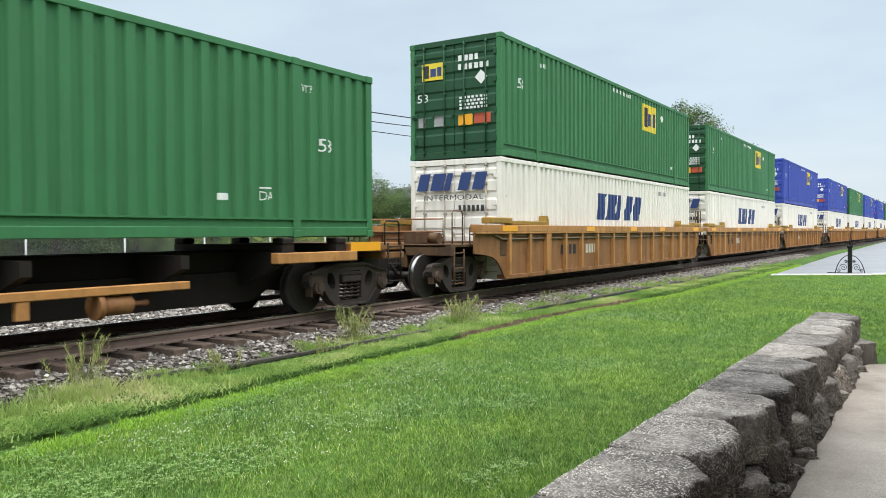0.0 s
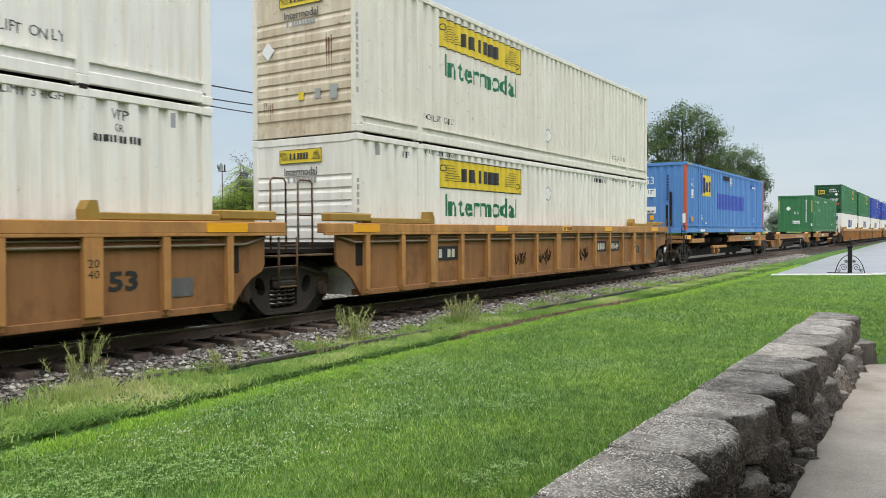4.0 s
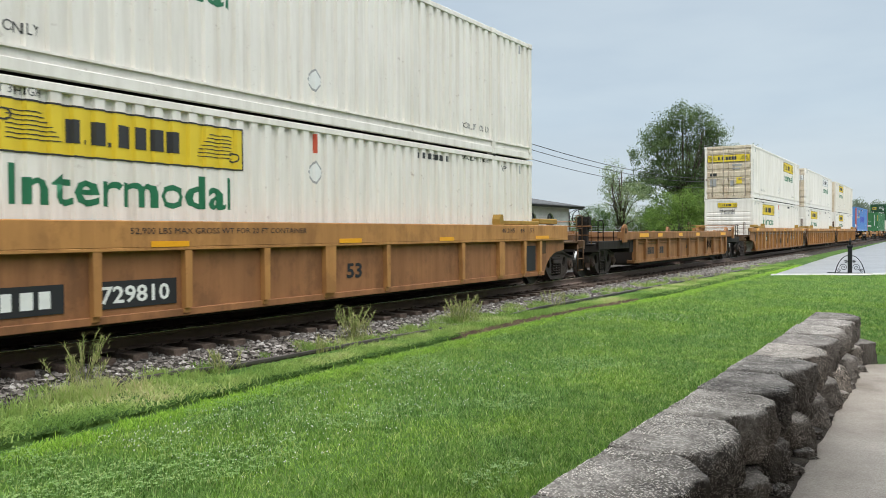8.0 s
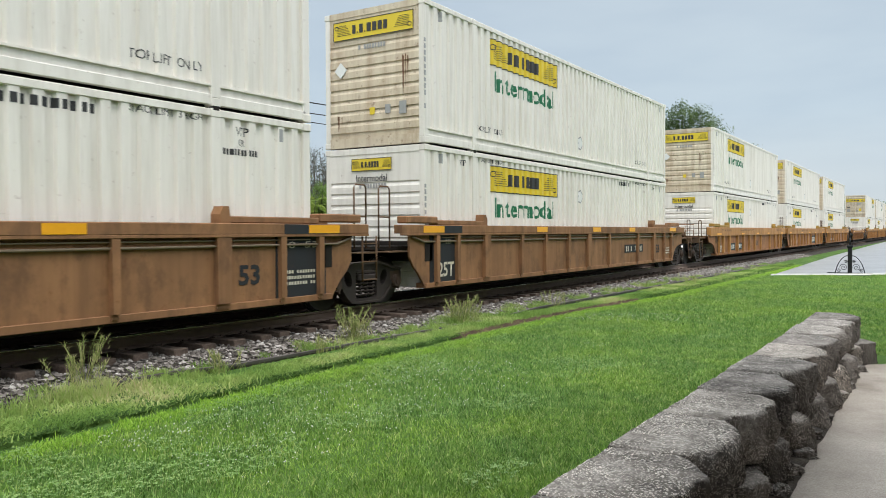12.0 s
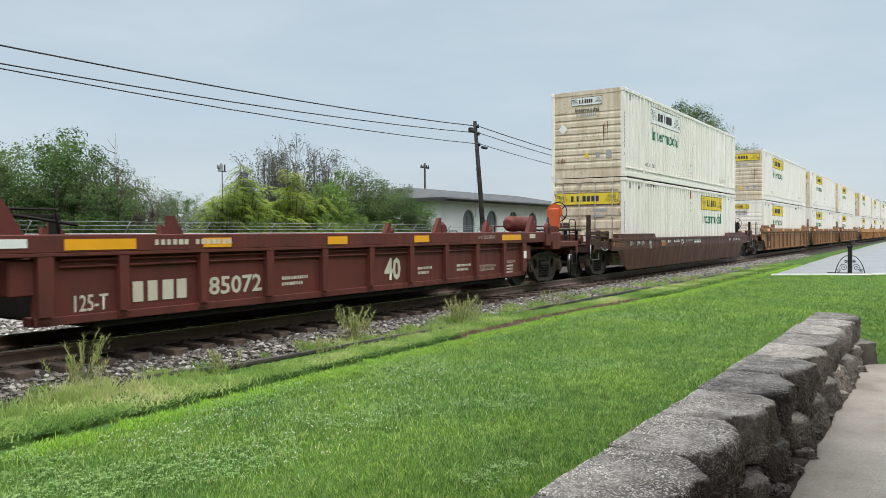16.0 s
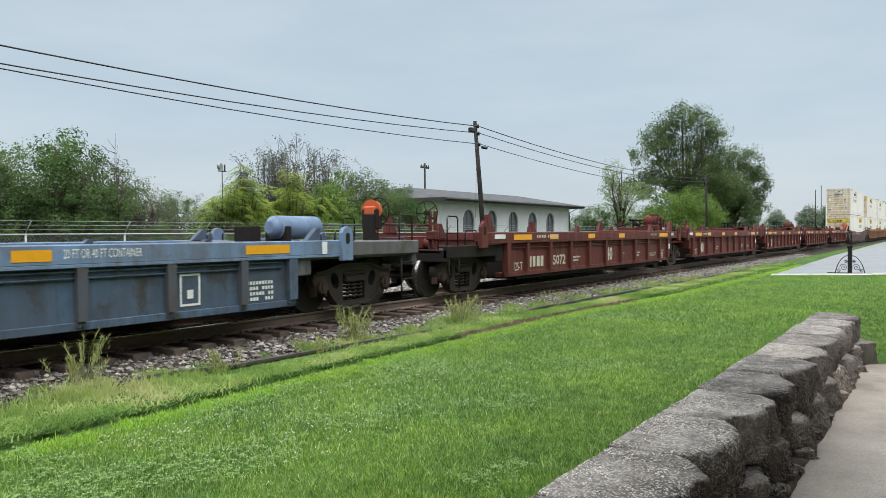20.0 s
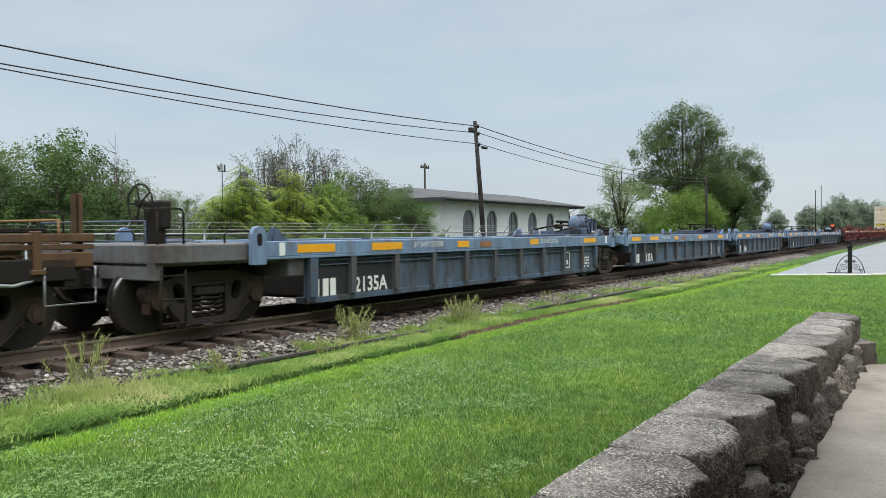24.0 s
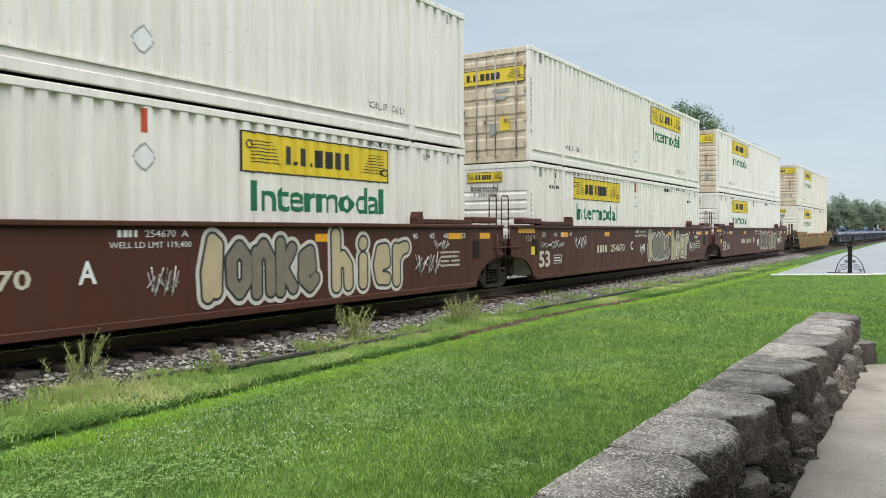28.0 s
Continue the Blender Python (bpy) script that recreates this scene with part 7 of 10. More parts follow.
REAR_GAP = {"red": 3.0, "blue": 3.4}
RED_J = [-273.1, -290.8, -306.35, -321.95, -337.7, -355.2]
BLUE_J = [-355.2, -373.1, -388.45, -403.75, -419.3, -436.8]
for style, joints, word in (("red", RED_J, "empty oxide-red ribbed well wagon unit"), ("blue", BLUE_J, "empty worn blue ribbed well wagon unit")):
    ink = INK_CR if style == "red" else INK_W
    for k in range(5):
        f, r = joints[k], joints[k + 1]
        gf, gr = (4.0 if k == 0 else 1.72), (REAR_GAP[style] if k == 4 else 1.50)
        L = (f - gf) - (r + gr)
        car = well_unit(r + gr, style, L, "brake" if k == 4 else "joint", "brake" if k == 0 else "joint", word, gr, gf, bogies="fr" if k == 0 else "r", wheel=GRIME if k else ORANGE, seed=k + 15, reach_r=REAR_GAP[style], reach_f=4.0)
        if style == "red":
            on_wagon(car, letters("125-T", 0.44, 0.20, ink, 0.01), 0.49, 0.46, PLATE - 0.004, "cream lettering")
            if k in (0, 4):
                on_wagon(car, bars(4, 0.90, 0.26, ink, 49), 1.28, 0.52, PLATE - 0.004, "cream bars")
                on_wagon(car, letters("85072", 1.0, 0.26, ink, 0.02), 2.50, 0.52, PLATE - 0.004, "cream lettering")
                on_wagon(car, letters("40", 0.5, 0.42, ink, 0.03), 6.57, 0.50, PLATE - 0.004, "cream lettering")
            else:
                on_wagon(car, letters("40", 0.48, 0.44, ink, 0.03), 1.48, 0.47, PLATE - 0.004, "cream lettering")
                on_wagon(car, letters("C", 0.06, 0.08, ink), 1.28, 0.95, PLATE - 0.004, "cream letter")
            for x, w in ((3.93, 0.6), (7.65, 0.5), (9.1, 0.6)):
                on_wagon(car, bars(12, w, 0.05, ink, 50), x, 0.66, PLATE - 0.004, "")
                on_wagon(car, bars(9, w * 0.8, 0.05, ink, 51), x, 0.57, PLATE - 0.004, "")
            on_wagon(car, letters("CONTROLLED INTERCHANGE CAR", 0.9, 0.06, ink), L - 2.30, 0.60, PLATE - 0.004, "cream lettering")
            on_wagon(car, letters("SEE EQUIPMENT REGISTER", 0.74, 0.06, ink), L - 2.22, 0.52, PLATE - 0.004, "cream lettering")
            on_wagon(car, letters("NO 24 BRAKE BEAM", 0.52, 0.065, ink), L - 0.98, 0.66, PLATE - 0.004, "cream lettering")
            for q in range(3):
                on_wagon(car, bars(7, 0.36, 0.045, ink, 63 + q), L - 0.9, 0.57 - 0.075 * q, PLATE - 0.004, "")
            on_wagon(car, letters("DO NOT LOAD 20 CONTAINERS", 0.75, 0.07, ink), L - 2.35, 1.24, SILL - 0.003, "cream lettering")
            on_wagon(car, panel(0.30, 0.10, INK_CR), L + 0.15, 1.23, SILL - 0.003, "pale data panel", "data_panel")
            on_wagon(car, panel(0.14, 0.18, INK_W), L - 0.16, 0.75, NEAR - 0.048, "white square", "data_panel")
            on_wagon(car, bars(14, 1.3, 0.07, ink, 52), 1.55, 1.24, SILL - 0.003, "")
            on_wagon(car, panel(0.5, 0.10, INK_W), -0.62, 1.23, SILL - 0.003, "white reflector", "reflector")
        else:
            on_wagon(car, panel(2.3, 0.62, BLACK_P), 0.0, 0.30, PLATE - 0.003, "blackened end panel", "black_panel")
            on_wagon(car, bars(4, 0.74, 0.30, ink, 53), 0.02, 0.33, PLATE - 0.008, "white bars")
            on_wagon(car, letters("2135A", 0.95, 0.27, ink, 0.02), 1.22, 0.35, PLATE - 0.008, "white lettering")
            on_wagon(car, letters("20 FT OR 40 FT CONTAINER", 1.05, 0.11, ink), 2.9, 1.10, SILL - 0.003, "white lettering")
            on_wagon(car, letters("20 FT OR 40 FT CONTAINER", 1.05, 0.11, ink), L - 3.9, 1.10, SILL - 0.003, "white lettering")
            for q in range(4):
                on_wagon(car, bars(9, 0.55, 0.05, ink, 55 + q), L - 1.0, 0.62 - 0.08 * q, PLATE - 0.004, "")
            on_wagon(car, kept("datasquare", lambda: Shape().box(0, 0.34, -0.004, 0, 0, 0.03).box(0, 0.34, -0.004, 0, 0.41, 0.44).box(0, 0.03, -0.004, 0, 0.03, 0.41).box(0.31, 0.34, -0.004, 0, 0.03, 0.41).box(0.12, 0.22, -0.004, 0, 0.1, 0.22).mesh("data_panel", INK_W)), L - 2.2, 0.40, PLATE - 0.002, "white-framed data panel", "data_panel")
            for x in (-0.7, L + 0.55):
                on_wagon(car, panel(0.12, 0.20, INK_W), x, 1.04, SILL - 0.003, "white reflector", "reflector")
            on_wagon(car, panel(0.5, 0.12, BROWN_W), L * 0.44, 1.06, SILL - 0.001, "rusted bare stretch of sill", "rust_patch")

white_stack(-456.6, "ribbed", "ribbed", "cream", "cream", 84)
car = well_unit(-456.6, "sill_olive", 16.2, "coupler", "coupler", "olive-tan smooth-sided well wagon with stacked cream containers", bogies="fr", seed=22)
sill_marks(car, BLACK_P)
on_wagon(car, bars(15, 1.15, 0.13, GRIME, 71), 11.08, 0.98, -1.526, "dark bars")
on_wagon(car, letters("53", 0.42, 0.24, GRIME, 0.02), 13.3, 0.60, -1.512, "faded dark lettering")
for x, w in ((1.3, 0.5), (4.9, 1.2)):
    on_wagon(car, panel(w, 0.24, BROWN_W), x, 0.86, -1.524, "dark overpainted patch", "patch")

RIM_TAN = plain("sprayed_pale_tan", (0.46, 0.38, 0.29), 0.6, 0, 0.3, 3)
BUBBLE_DK = plain("sprayed_dark_grey", (0.055, 0.045, 0.04), 0.6, 0, 0.35, 2)
BUBBLE = plain("sprayed_tan", (0.46, 0.37, 0.23), 0.6, 0, 0.25, 2)
BUBBLE_G = plain("sprayed_grey_brown", (0.19, 0.165, 0.125), 0.6, 0, 0.4, 2)
RIM_PALE = plain("sprayed_off_white", (0.56, 0.52, 0.47), 0.6, 0, 0.3, 3)
for k, u in enumerate((-480.24, -499.8, -519.2)):
    white_stack(u, ("ribbed", "doors", "ribbed")[k], "ribbed", "white", "white", 90 + 3 * k, sign_u=("rear", "front", "rear")[k], sign_l=("rear", "rear", "front")[k])
    car = well_unit(u, "smooth", 16.2, "coupler" if k == 2 else "joint", "brake" if k == 0 else "joint", "maroon smooth-sided well wagon unit with sprayed lettering", bogies="fr" if k == 0 else "r", wheel=GRIME, seed=k + 25)
    y = PLATE - 0.004
    on_wagon(car, bars(4, 0.85, 0.22, INK_CR, 57), 4.05, 0.76, y, "cream bars")
    on_wagon(car, letters("254670", 1.25, 0.23, INK_CR, 0.02), 5.15, 0.76, y, "cream lettering")
    on_wagon(car, letters(("B", "C", "A")[k], 0.24, 0.28, INK_W, 0.02), 6.97, 0.78, y, "white letter")
    on_wagon(car, letters("53", 0.66, 0.42, INK_CR, 0.03), 0.10, 0.48, y, "cream lettering")
    on_wagon(car, letters("125 T", 0.5, 0.12, INK_CR), -0.62, 1.17, y, "cream lettering")
    on_wagon(car, letters("WELL LD LMT " + ("119,700", "119,500", "119,400")[k], 1.25, 0.09, INK_W), 7.38, 1.19, y, "white lettering")
    on_wagon(car, bars(4, 0.32, 0.09, INK_W, 59), 7.5, 1.34, y, "")
    on_wagon(car, letters("254670  " + ("B", "C", "A")[k], 0.68, 0.09, INK_W), 7.9, 1.34, y, "white lettering")
    for x, t in ((0.3, "53"), (1.0, "48"), (1.45, "45"), (2.0, "40"), (13.9, "40"), (14.5, "45"), (15.0, "48"), (15.7, "53")):
        on_wagon(car, letters(t, 0.17, 0.11, INK_W), x, 1.26, y, "white lettering")
    for q in range(4):
        on_wagon(car, bars(11, 0.75, 0.045, INK_CR, 60 + q), 14.9, 0.95 - 0.09 * q, y, "")
    rim, edge = (RIM_TAN, RIM_TAN) if k == 0 else (RIM_PALE, INK_K)
    sprayed_word(car, ("tall", "ring", "arch", "fork", "curl"), 8.76, 0.33, 2.42, 1.12, y, (BUBBLE_DK,) if k == 0 else (BUBBLE, BUBBLE_G), rim, edge)
    sprayed_word(car, ("h", "i", "e", "r"), 11.52, 0.34, 2.25, 1.12, y, (BUBBLE_DK,) if k == 0 else (BUBBLE,), rim, edge)
    for q, (x, w, h, z) in enumerate(((0.1, 1.5, 0.28, 0.90), (2.3, 0.9, 0.45, 0.85), (7.9, 0.5, 0.5, 0.5), (13.95, 0.9, 0.6, 0.45), (14.6, 0.6, 0.25, 1.0))):
        if not (k == 0 and q < 2):
            on_wagon(car, scribble(830 + 10 * k + q, w, h, INK_W, 4), x, z, y, "white sprayed scribble", "scribble")
    on_wagon(car, panel(0.20, 0.20, LOGO_Y), -0.35, 0.82, y, "yellow square", "sticker")
    on_wagon(car, kept("dataframe", lambda: Shape().box(0, 0.5, -0.002, 0, 0, 0.015).box(0, 0.5, -0.002, 0, 0.21, 0.225).box(0, 0.015, -0.002, 0, 0, 0.225).box(0.485, 0.5, -0.002, 0, 0, 0.225).box(0.05, 0.45, -0.002, 0, 0.06, 0.09).box(0.05, 0.40, -0.002, 0, 0.13, 0.16).mesh("data_panel", INK_W)), 0.98, 0.55, y, "small framed data panel", "data_panel")


# ================= lawn, ballast, verge =================
def lawn_blades():
    """Blade by blade tone, drifting over the lawn between cool and yellowish patches."""
    m, t, b = nodes_of("grass_blades")
    g = t.nodes.new("ShaderNodeNewGeometry")
    cool = ramp_node(t, g.outputs["Random Per Island"], [(0.0, (0.055, 0.125, 0.024)), (0.4, (0.14, 0.275, 0.058)), (0.8, (0.245, 0.42, 0.105)), (1.0, (0.46, 0.54, 0.22))])
    warm = ramp_node(t, g.outputs["Random Per Island"], [(0.0, (0.10, 0.20, 0.026)), (0.4, (0.215, 0.37, 0.055)), (0.8, (0.34, 0.51, 0.095)), (1.0, (0.58, 0.62, 0.25))])
    mp = t.nodes.new("ShaderNodeMapping")
    t.links.new(g.outputs["Position"], mp.inputs[0])
    n = noise_node(t, mp.outputs[0], 0.75, 5, 0.65)
    c = rgb_mix(t, ramp_node(t, n.outputs["Fac"], [(0.42, (0, 0, 0)), (0.66, (1, 1, 1))]), cool, warm)
    # tufts: closer, darker and lighter growth within each patch
    n2 = noise_node(t, mp.outputs[0], 5.5, 4, 0.7)
    c = rgb_mix(t, 1.0, c, ramp_node(t, n2.outputs["Fac"], [(0.34, (0.62, 0.68, 0.62)), (0.5, (0.98, 0.98, 0.98)), (0.68, (1.3, 1.22, 1.25))]), "MULTIPLY")
    t.links.new(c, b.inputs["Base Color"])
    b.inputs["Roughness"].default_value, b.inputs["Specular IOR Level"].default_value = 0.6, 0.4
    tr = t.nodes.new("ShaderNodeBsdfTranslucent")
    t.links.new(c, tr.inputs["Color"])
    mx = t.nodes.new("ShaderNodeMixShader")
    mx.inputs[0].default_value = 0.4
    t.links.new(b.outputs[0], mx.inputs[1])
    t.links.new(tr.outputs[0], mx.inputs[2])
    t.links.new(mx.outputs[0], t.nodes["Material Output"].inputs["Surface"])
    return m


GRASS = lawn_blades()
LUSH = island_stuff("lush_edge_grass", [(0.0, (0.15, 0.30, 0.035)), (0.5, (0.29, 0.48, 0.06)), (1.0, (0.44, 0.60, 0.12))], 0.7, 0.3, 0.45)
WEED = island_stuff("verge_weeds", [(0.0, (0.11, 0.20, 0.045)), (0.4, (0.21, 0.33, 0.08)), (0.7, (0.34, 0.43, 0.135)), (0.88, (0.49, 0.50, 0.235)), (1.0, (0.62, 0.52, 0.33))], 0.8, 0.2, 0.4, 0.6)
# this dark green carries the shade of the bank's face
LIP = island_stuff("shade_toned_lip_grass", [(0.0, (0.035, 0.085, 0.018)), (0.6, (0.08, 0.16, 0.035)), (1.0, (0.16, 0.26, 0.06))], 0.7, 0.3, 0.2)
CLOVER = island_stuff("clover_heads", [(0.0, (0.55, 0.58, 0.50)), (1.0, (0.80, 0.80, 0.74))], 0.8, 0.2)
CLOVER_LEAF = island_stuff("clover_leaves", [(0.0, (0.10, 0.20, 0.055)), (0.5, (0.20, 0.34, 0.10)), (1.0, (0.36, 0.47, 0.19))], 0.55, 0.4, 0.3)
PEBBLE = island_stuff("crushed_stone", [(0.0, (0.055, 0.047, 0.041)), (0.35, (0.125, 0.110, 0.098)), (0.72, (0.23, 0.205, 0.185)), (0.95, (0.38, 0.35, 0.32)), (1.0, (0.60, 0.57, 0.53))], 0.9, 0.2)
# oily stone, its colour darkened further for the shadow under the train
PEBBLE_OILY_SHADE = island_stuff("oily_shade_toned_stone", [(0.0, (0.020, 0.016, 0.013)), (0.5, (0.048, 0.039, 0.033)), (0.92, (0.095, 0.080, 0.068)), (1.0, (0.24, 0.22, 0.20))], 0.85, 0.25)


def blades(n, w, d, h0, h1, rng, lean=0.5, width=0.006):
    """n upright blades of two faces over w x d metres."""
    px, py = rng.random(n) * w, rng.random(n) * d
    h = h0 + (h1 - h0) * rng.random(n)
    a = rng.random(n) * 2 * np.pi
    b = rng.random(n) * 2 * np.pi
    k = lean * rng.random(n) * h
    wd = width * (0.6 + 0.8 * rng.random(n))
    ax, ay = np.cos(a) * wd, np.sin(a) * wd
    bx, by = np.cos(b) * k, np.sin(b) * k
    z = np.zeros(n)
    rows = [(px - ax, py - ay, z), (px + ax, py + ay, z), (px + ax * 0.8 + bx * 0.35, py + ay * 0.8 + by * 0.35, h * 0.6), (px - ax * 0.8 + bx * 0.35, py - ay * 0.8 + by * 0.35, h * 0.6), (px + bx + ax * 0.15, py + by + ay * 0.15, h), (px + bx - ax * 0.15, py + by - ay * 0.15, h)]
    v = np.stack([np.stack(r, 1) for r in rows], 1).reshape(-1, 3)
    i = np.arange(n)[:, None] * 6
    q = np.concatenate([i + np.array([[0, 1, 2, 3]]), i + np.array([[3, 2, 4, 5]])])
    return v, q


def tufts(n, w, d, h0, h1, rng, clumps, spread, width=0.006, lean=0.8):
    """Blades gathered in clumps."""
    v, q = blades(n, 1, 1, h0, h1, rng, lean, width)
    cx, cy = rng.random(clumps) * w, rng.random(clumps) * d
    own = rng.integers(0, clumps, n)
    scale = (0.5 + rng.random(clumps))[own]
    gx, gy = rng.normal(0, spread, n), rng.normal(0, spread, n)
    v = v.reshape(n, 6, 3)
    root = v[:, :2].mean(1)[:, None, :]
    v = v - root * np.array([1, 1, 0])
    v[:, :, 2] *= scale[:, None]
    v[:, :, 0] += (cx[own] + gx)[:, None]
    v[:, :, 1] += (cy[own] + gy)[:, None]
    return v.reshape(-1, 3), q


def build_lawn():
    rng = np.random.default_rng(4)
    near = [big_mesh("grass", *blades(11000, 2, 2, 0.016, 0.058, rng, 1.3, 0.0036), GRASS) for k in range(3)]
    far = [big_mesh("grass", *blades(4200, 2, 2, 0.025, 0.060, rng, 1.2, 0.007), GRASS) for k in range(2)]
    lawn = thing("lawn", "short mown green lawn with clover", "grass", kind="stuff")
    rnd = random.Random(2)
    for i in range(22):
        for j in range(4):
            x, y = 1.0 + 2 * i, -1.56 + 2 * j
            if j == 0 and i < 6:
                continue
            if x > 33 and y < 5.9 and x > 34 + (5.85 - y) * 0.6 - 1.5:
                continue
            me = rnd.choice(near if x < 15 else far)
            turn = rnd.choice((0, 90, 180, 270))
            off = {0: (0, 0), 90: (2, 0), 180: (2, 2), 270: (0, 2)}[turn]
            y0 = max(y, 1.58) if x < 11.5 and j == 1 else y
            hang("grass", me, lawn, pose(x + off[0], y0 + off[1], LAWN_Z, 0, 0, turn), kind="stuff")
    # white clover heads
    rng = np.random.default_rng(9)
    n = 2600
    cx, cy = 4 + rng.random(n) ** 1.2 * 17, 4.0 + rng.random(n) ** 0.7 * 2.6
    keep = np.array([noise.noise(Vector((a * 0.35, b * 0.5, 7))) > -0.02 + 0.05 * max(0, a - 9) for a, b in zip(cx, cy)])
    cx, cy = cx[keep], cy[keep]
    n = len(cx)
    r = 0.004 + 0.005 * rng.random(n)
    oc = np.array([(1, 0, 0), (0, 1, 0), (-1, 0, 0), (0, -1, 0), (0, 0, 1), (0, 0, -1)], float)
    v = np.stack([cx, cy, LAWN_Z + 0.045 + 0.02 * rng.random(n)], 1)[:, None, :] + oc[None] * r[:, None, None]
    tri = np.array([(0, 1, 4), (1, 2, 4), (2, 3, 4), (3, 0, 4), (1, 0, 5), (2, 1, 5), (3, 2, 5), (0, 3, 5)])
    hang("clover", big_mesh("clover", v.reshape(-1, 3), (np.arange(n)[:, None, None] * 6 + tri[None]).reshape(-1, 3), CLOVER), lawn, kind="stuff", label="white clover flower heads")
    # low clover leaves, three to a stalk, gathered in drifts
    rng = np.random.default_rng(19)
    n = 30000
    cx, cy = 1.5 + rng.random(n) ** 1.25 * 13, 2.6 + rng.random(n) * 3.9
    pick = np.array([noise.noise(Vector((a * 0.55, b * 0.9, 3))) + 0.35 * noise.noise(Vector((a * 2.2, b * 2.6, 9))) + 0.10 * (b - 4.4) for a, b in zip(cx, cy)])
    keep = pick > 0.05 + 0.05 * (cx - 4)
    cx, cy = cx[keep], cy[keep]
    n = len(cx)
    cz = LAWN_Z + 0.035 + 0.035 * rng.random(n)
    out = []
    spin = rng.random(n) * 6.28
    r = 0.011 + 0.008 * rng.random(n)
    for k in range(3):
        a = spin + k * 2.094
        for da, q in ((0, 0.0), (-0.5, 0.9), (0, 1.15), (0.5, 0.9)):
            out.append(np.stack([cx + r * q * np.cos(a + da), cy + r * q * np.sin(a + da), cz + 0.25 * r * q * (0.4 - rng.random(n))], 1))
    v = np.stack(out, 1).reshape(-1, 3)
    hang("clover", big_mesh("clover", v, np.arange(len(v)).reshape(-1, 4), CLOVER_LEAF), lawn, kind="stuff", label="low clover leaves in drifts")


def pebbles(n, w, d, r0, r1, rng, slope):
    base = np.array([(1, 0, 0), (-1, 0, 0), (0, 1, 0), (0, -1, 0), (0, 0, 1), (0, 0, -1), (0.7, 0.7, 0.5), (-0.7, -0.6, 0.55)], float)
    tri = np.array([(0, 6, 4), (6, 2, 4), (2, 1, 4), (1, 7, 4), (7, 3, 4), (3, 0, 4), (2, 6, 0), (0, 5, 2), (2, 5, 1), (1, 5, 3), (3, 5, 0), (3, 7, 1)])
    px, py = rng.random(n) * w, rng.random(n) * d
    r = r0 + (r1 - r0) * rng.random(n) ** 2
    v = base[None] * r[:, None, None] * (0.6 + 0.7 * rng.random((n, 8, 1))) * np.array([1.2, 1.0, 0.75])
    a = rng.random(n) * 6.28
    ca, sa = np.cos(a)[:, None], np.sin(a)[:, None]
    x = v[:, :, 0] * ca - v[:, :, 1] * sa
    y = v[:, :, 0] * sa + v[:, :, 1] * ca
    z = v[:, :, 2] + (slope(py) + 0.35 * r)[:, None]
    v = np.stack([x + px[:, None], y + py[:, None], z], 2)
    return v.reshape(-1, 3), (np.arange(n)[:, None, None] * 8 + tri[None]).reshape(-1, 3)


def build_ballast():
    rng = np.random.default_rng(6)
    near_slope = lambda y: np.interp(y + 7.5, [7.5, 7.85, 8.15, 8.75, 9.3], [-0.45, -0.43, -0.365, -0.28, -0.28])
    flat = lambda y: -0.285 + 0 * y
    ball = thing("ballast", "loose grey crushed-stone ballast round the ties", "gravel", kind="stuff")
    kinds = [big_mesh("stones", *pebbles(1900, 2, 1.75, 0.012, 0.042, rng, near_slope), PEBBLE) for k in range(3)]
    mid = [big_mesh("stones", *pebbles(700, 2, 1.3, 0.018, 0.05, rng, flat), PEBBLE_OILY_SHADE) for k in range(2)]
    back = [big_mesh("stones", *pebbles(500, 2, 1.0, 0.018, 0.05, rng, flat), PEBBLE_OILY_SHADE) for k in range(2)]
    rnd = random.Random(12)
    for i in range(30):
        x = 1.0 + 2 * i
        hang("stones", rnd.choice(kinds), ball, pose(x, 7.5, 0), kind="stuff")
        if i < 26:
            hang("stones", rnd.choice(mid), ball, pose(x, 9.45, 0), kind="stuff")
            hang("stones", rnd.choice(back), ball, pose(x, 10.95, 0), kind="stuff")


def edge_y(x):
    """Foot of the low bank at which the mown lawn ends."""
    return float(np.interp(x, [0, 5.3, 7.9, 11.3, 13.9, 16.7, 18.4, 22, 27, 40, 60], [6.72, 6.75, 6.92, 7.02, 7.10, 7.03, 6.93, 6.62, 6.58, 6.55, 6.9]))


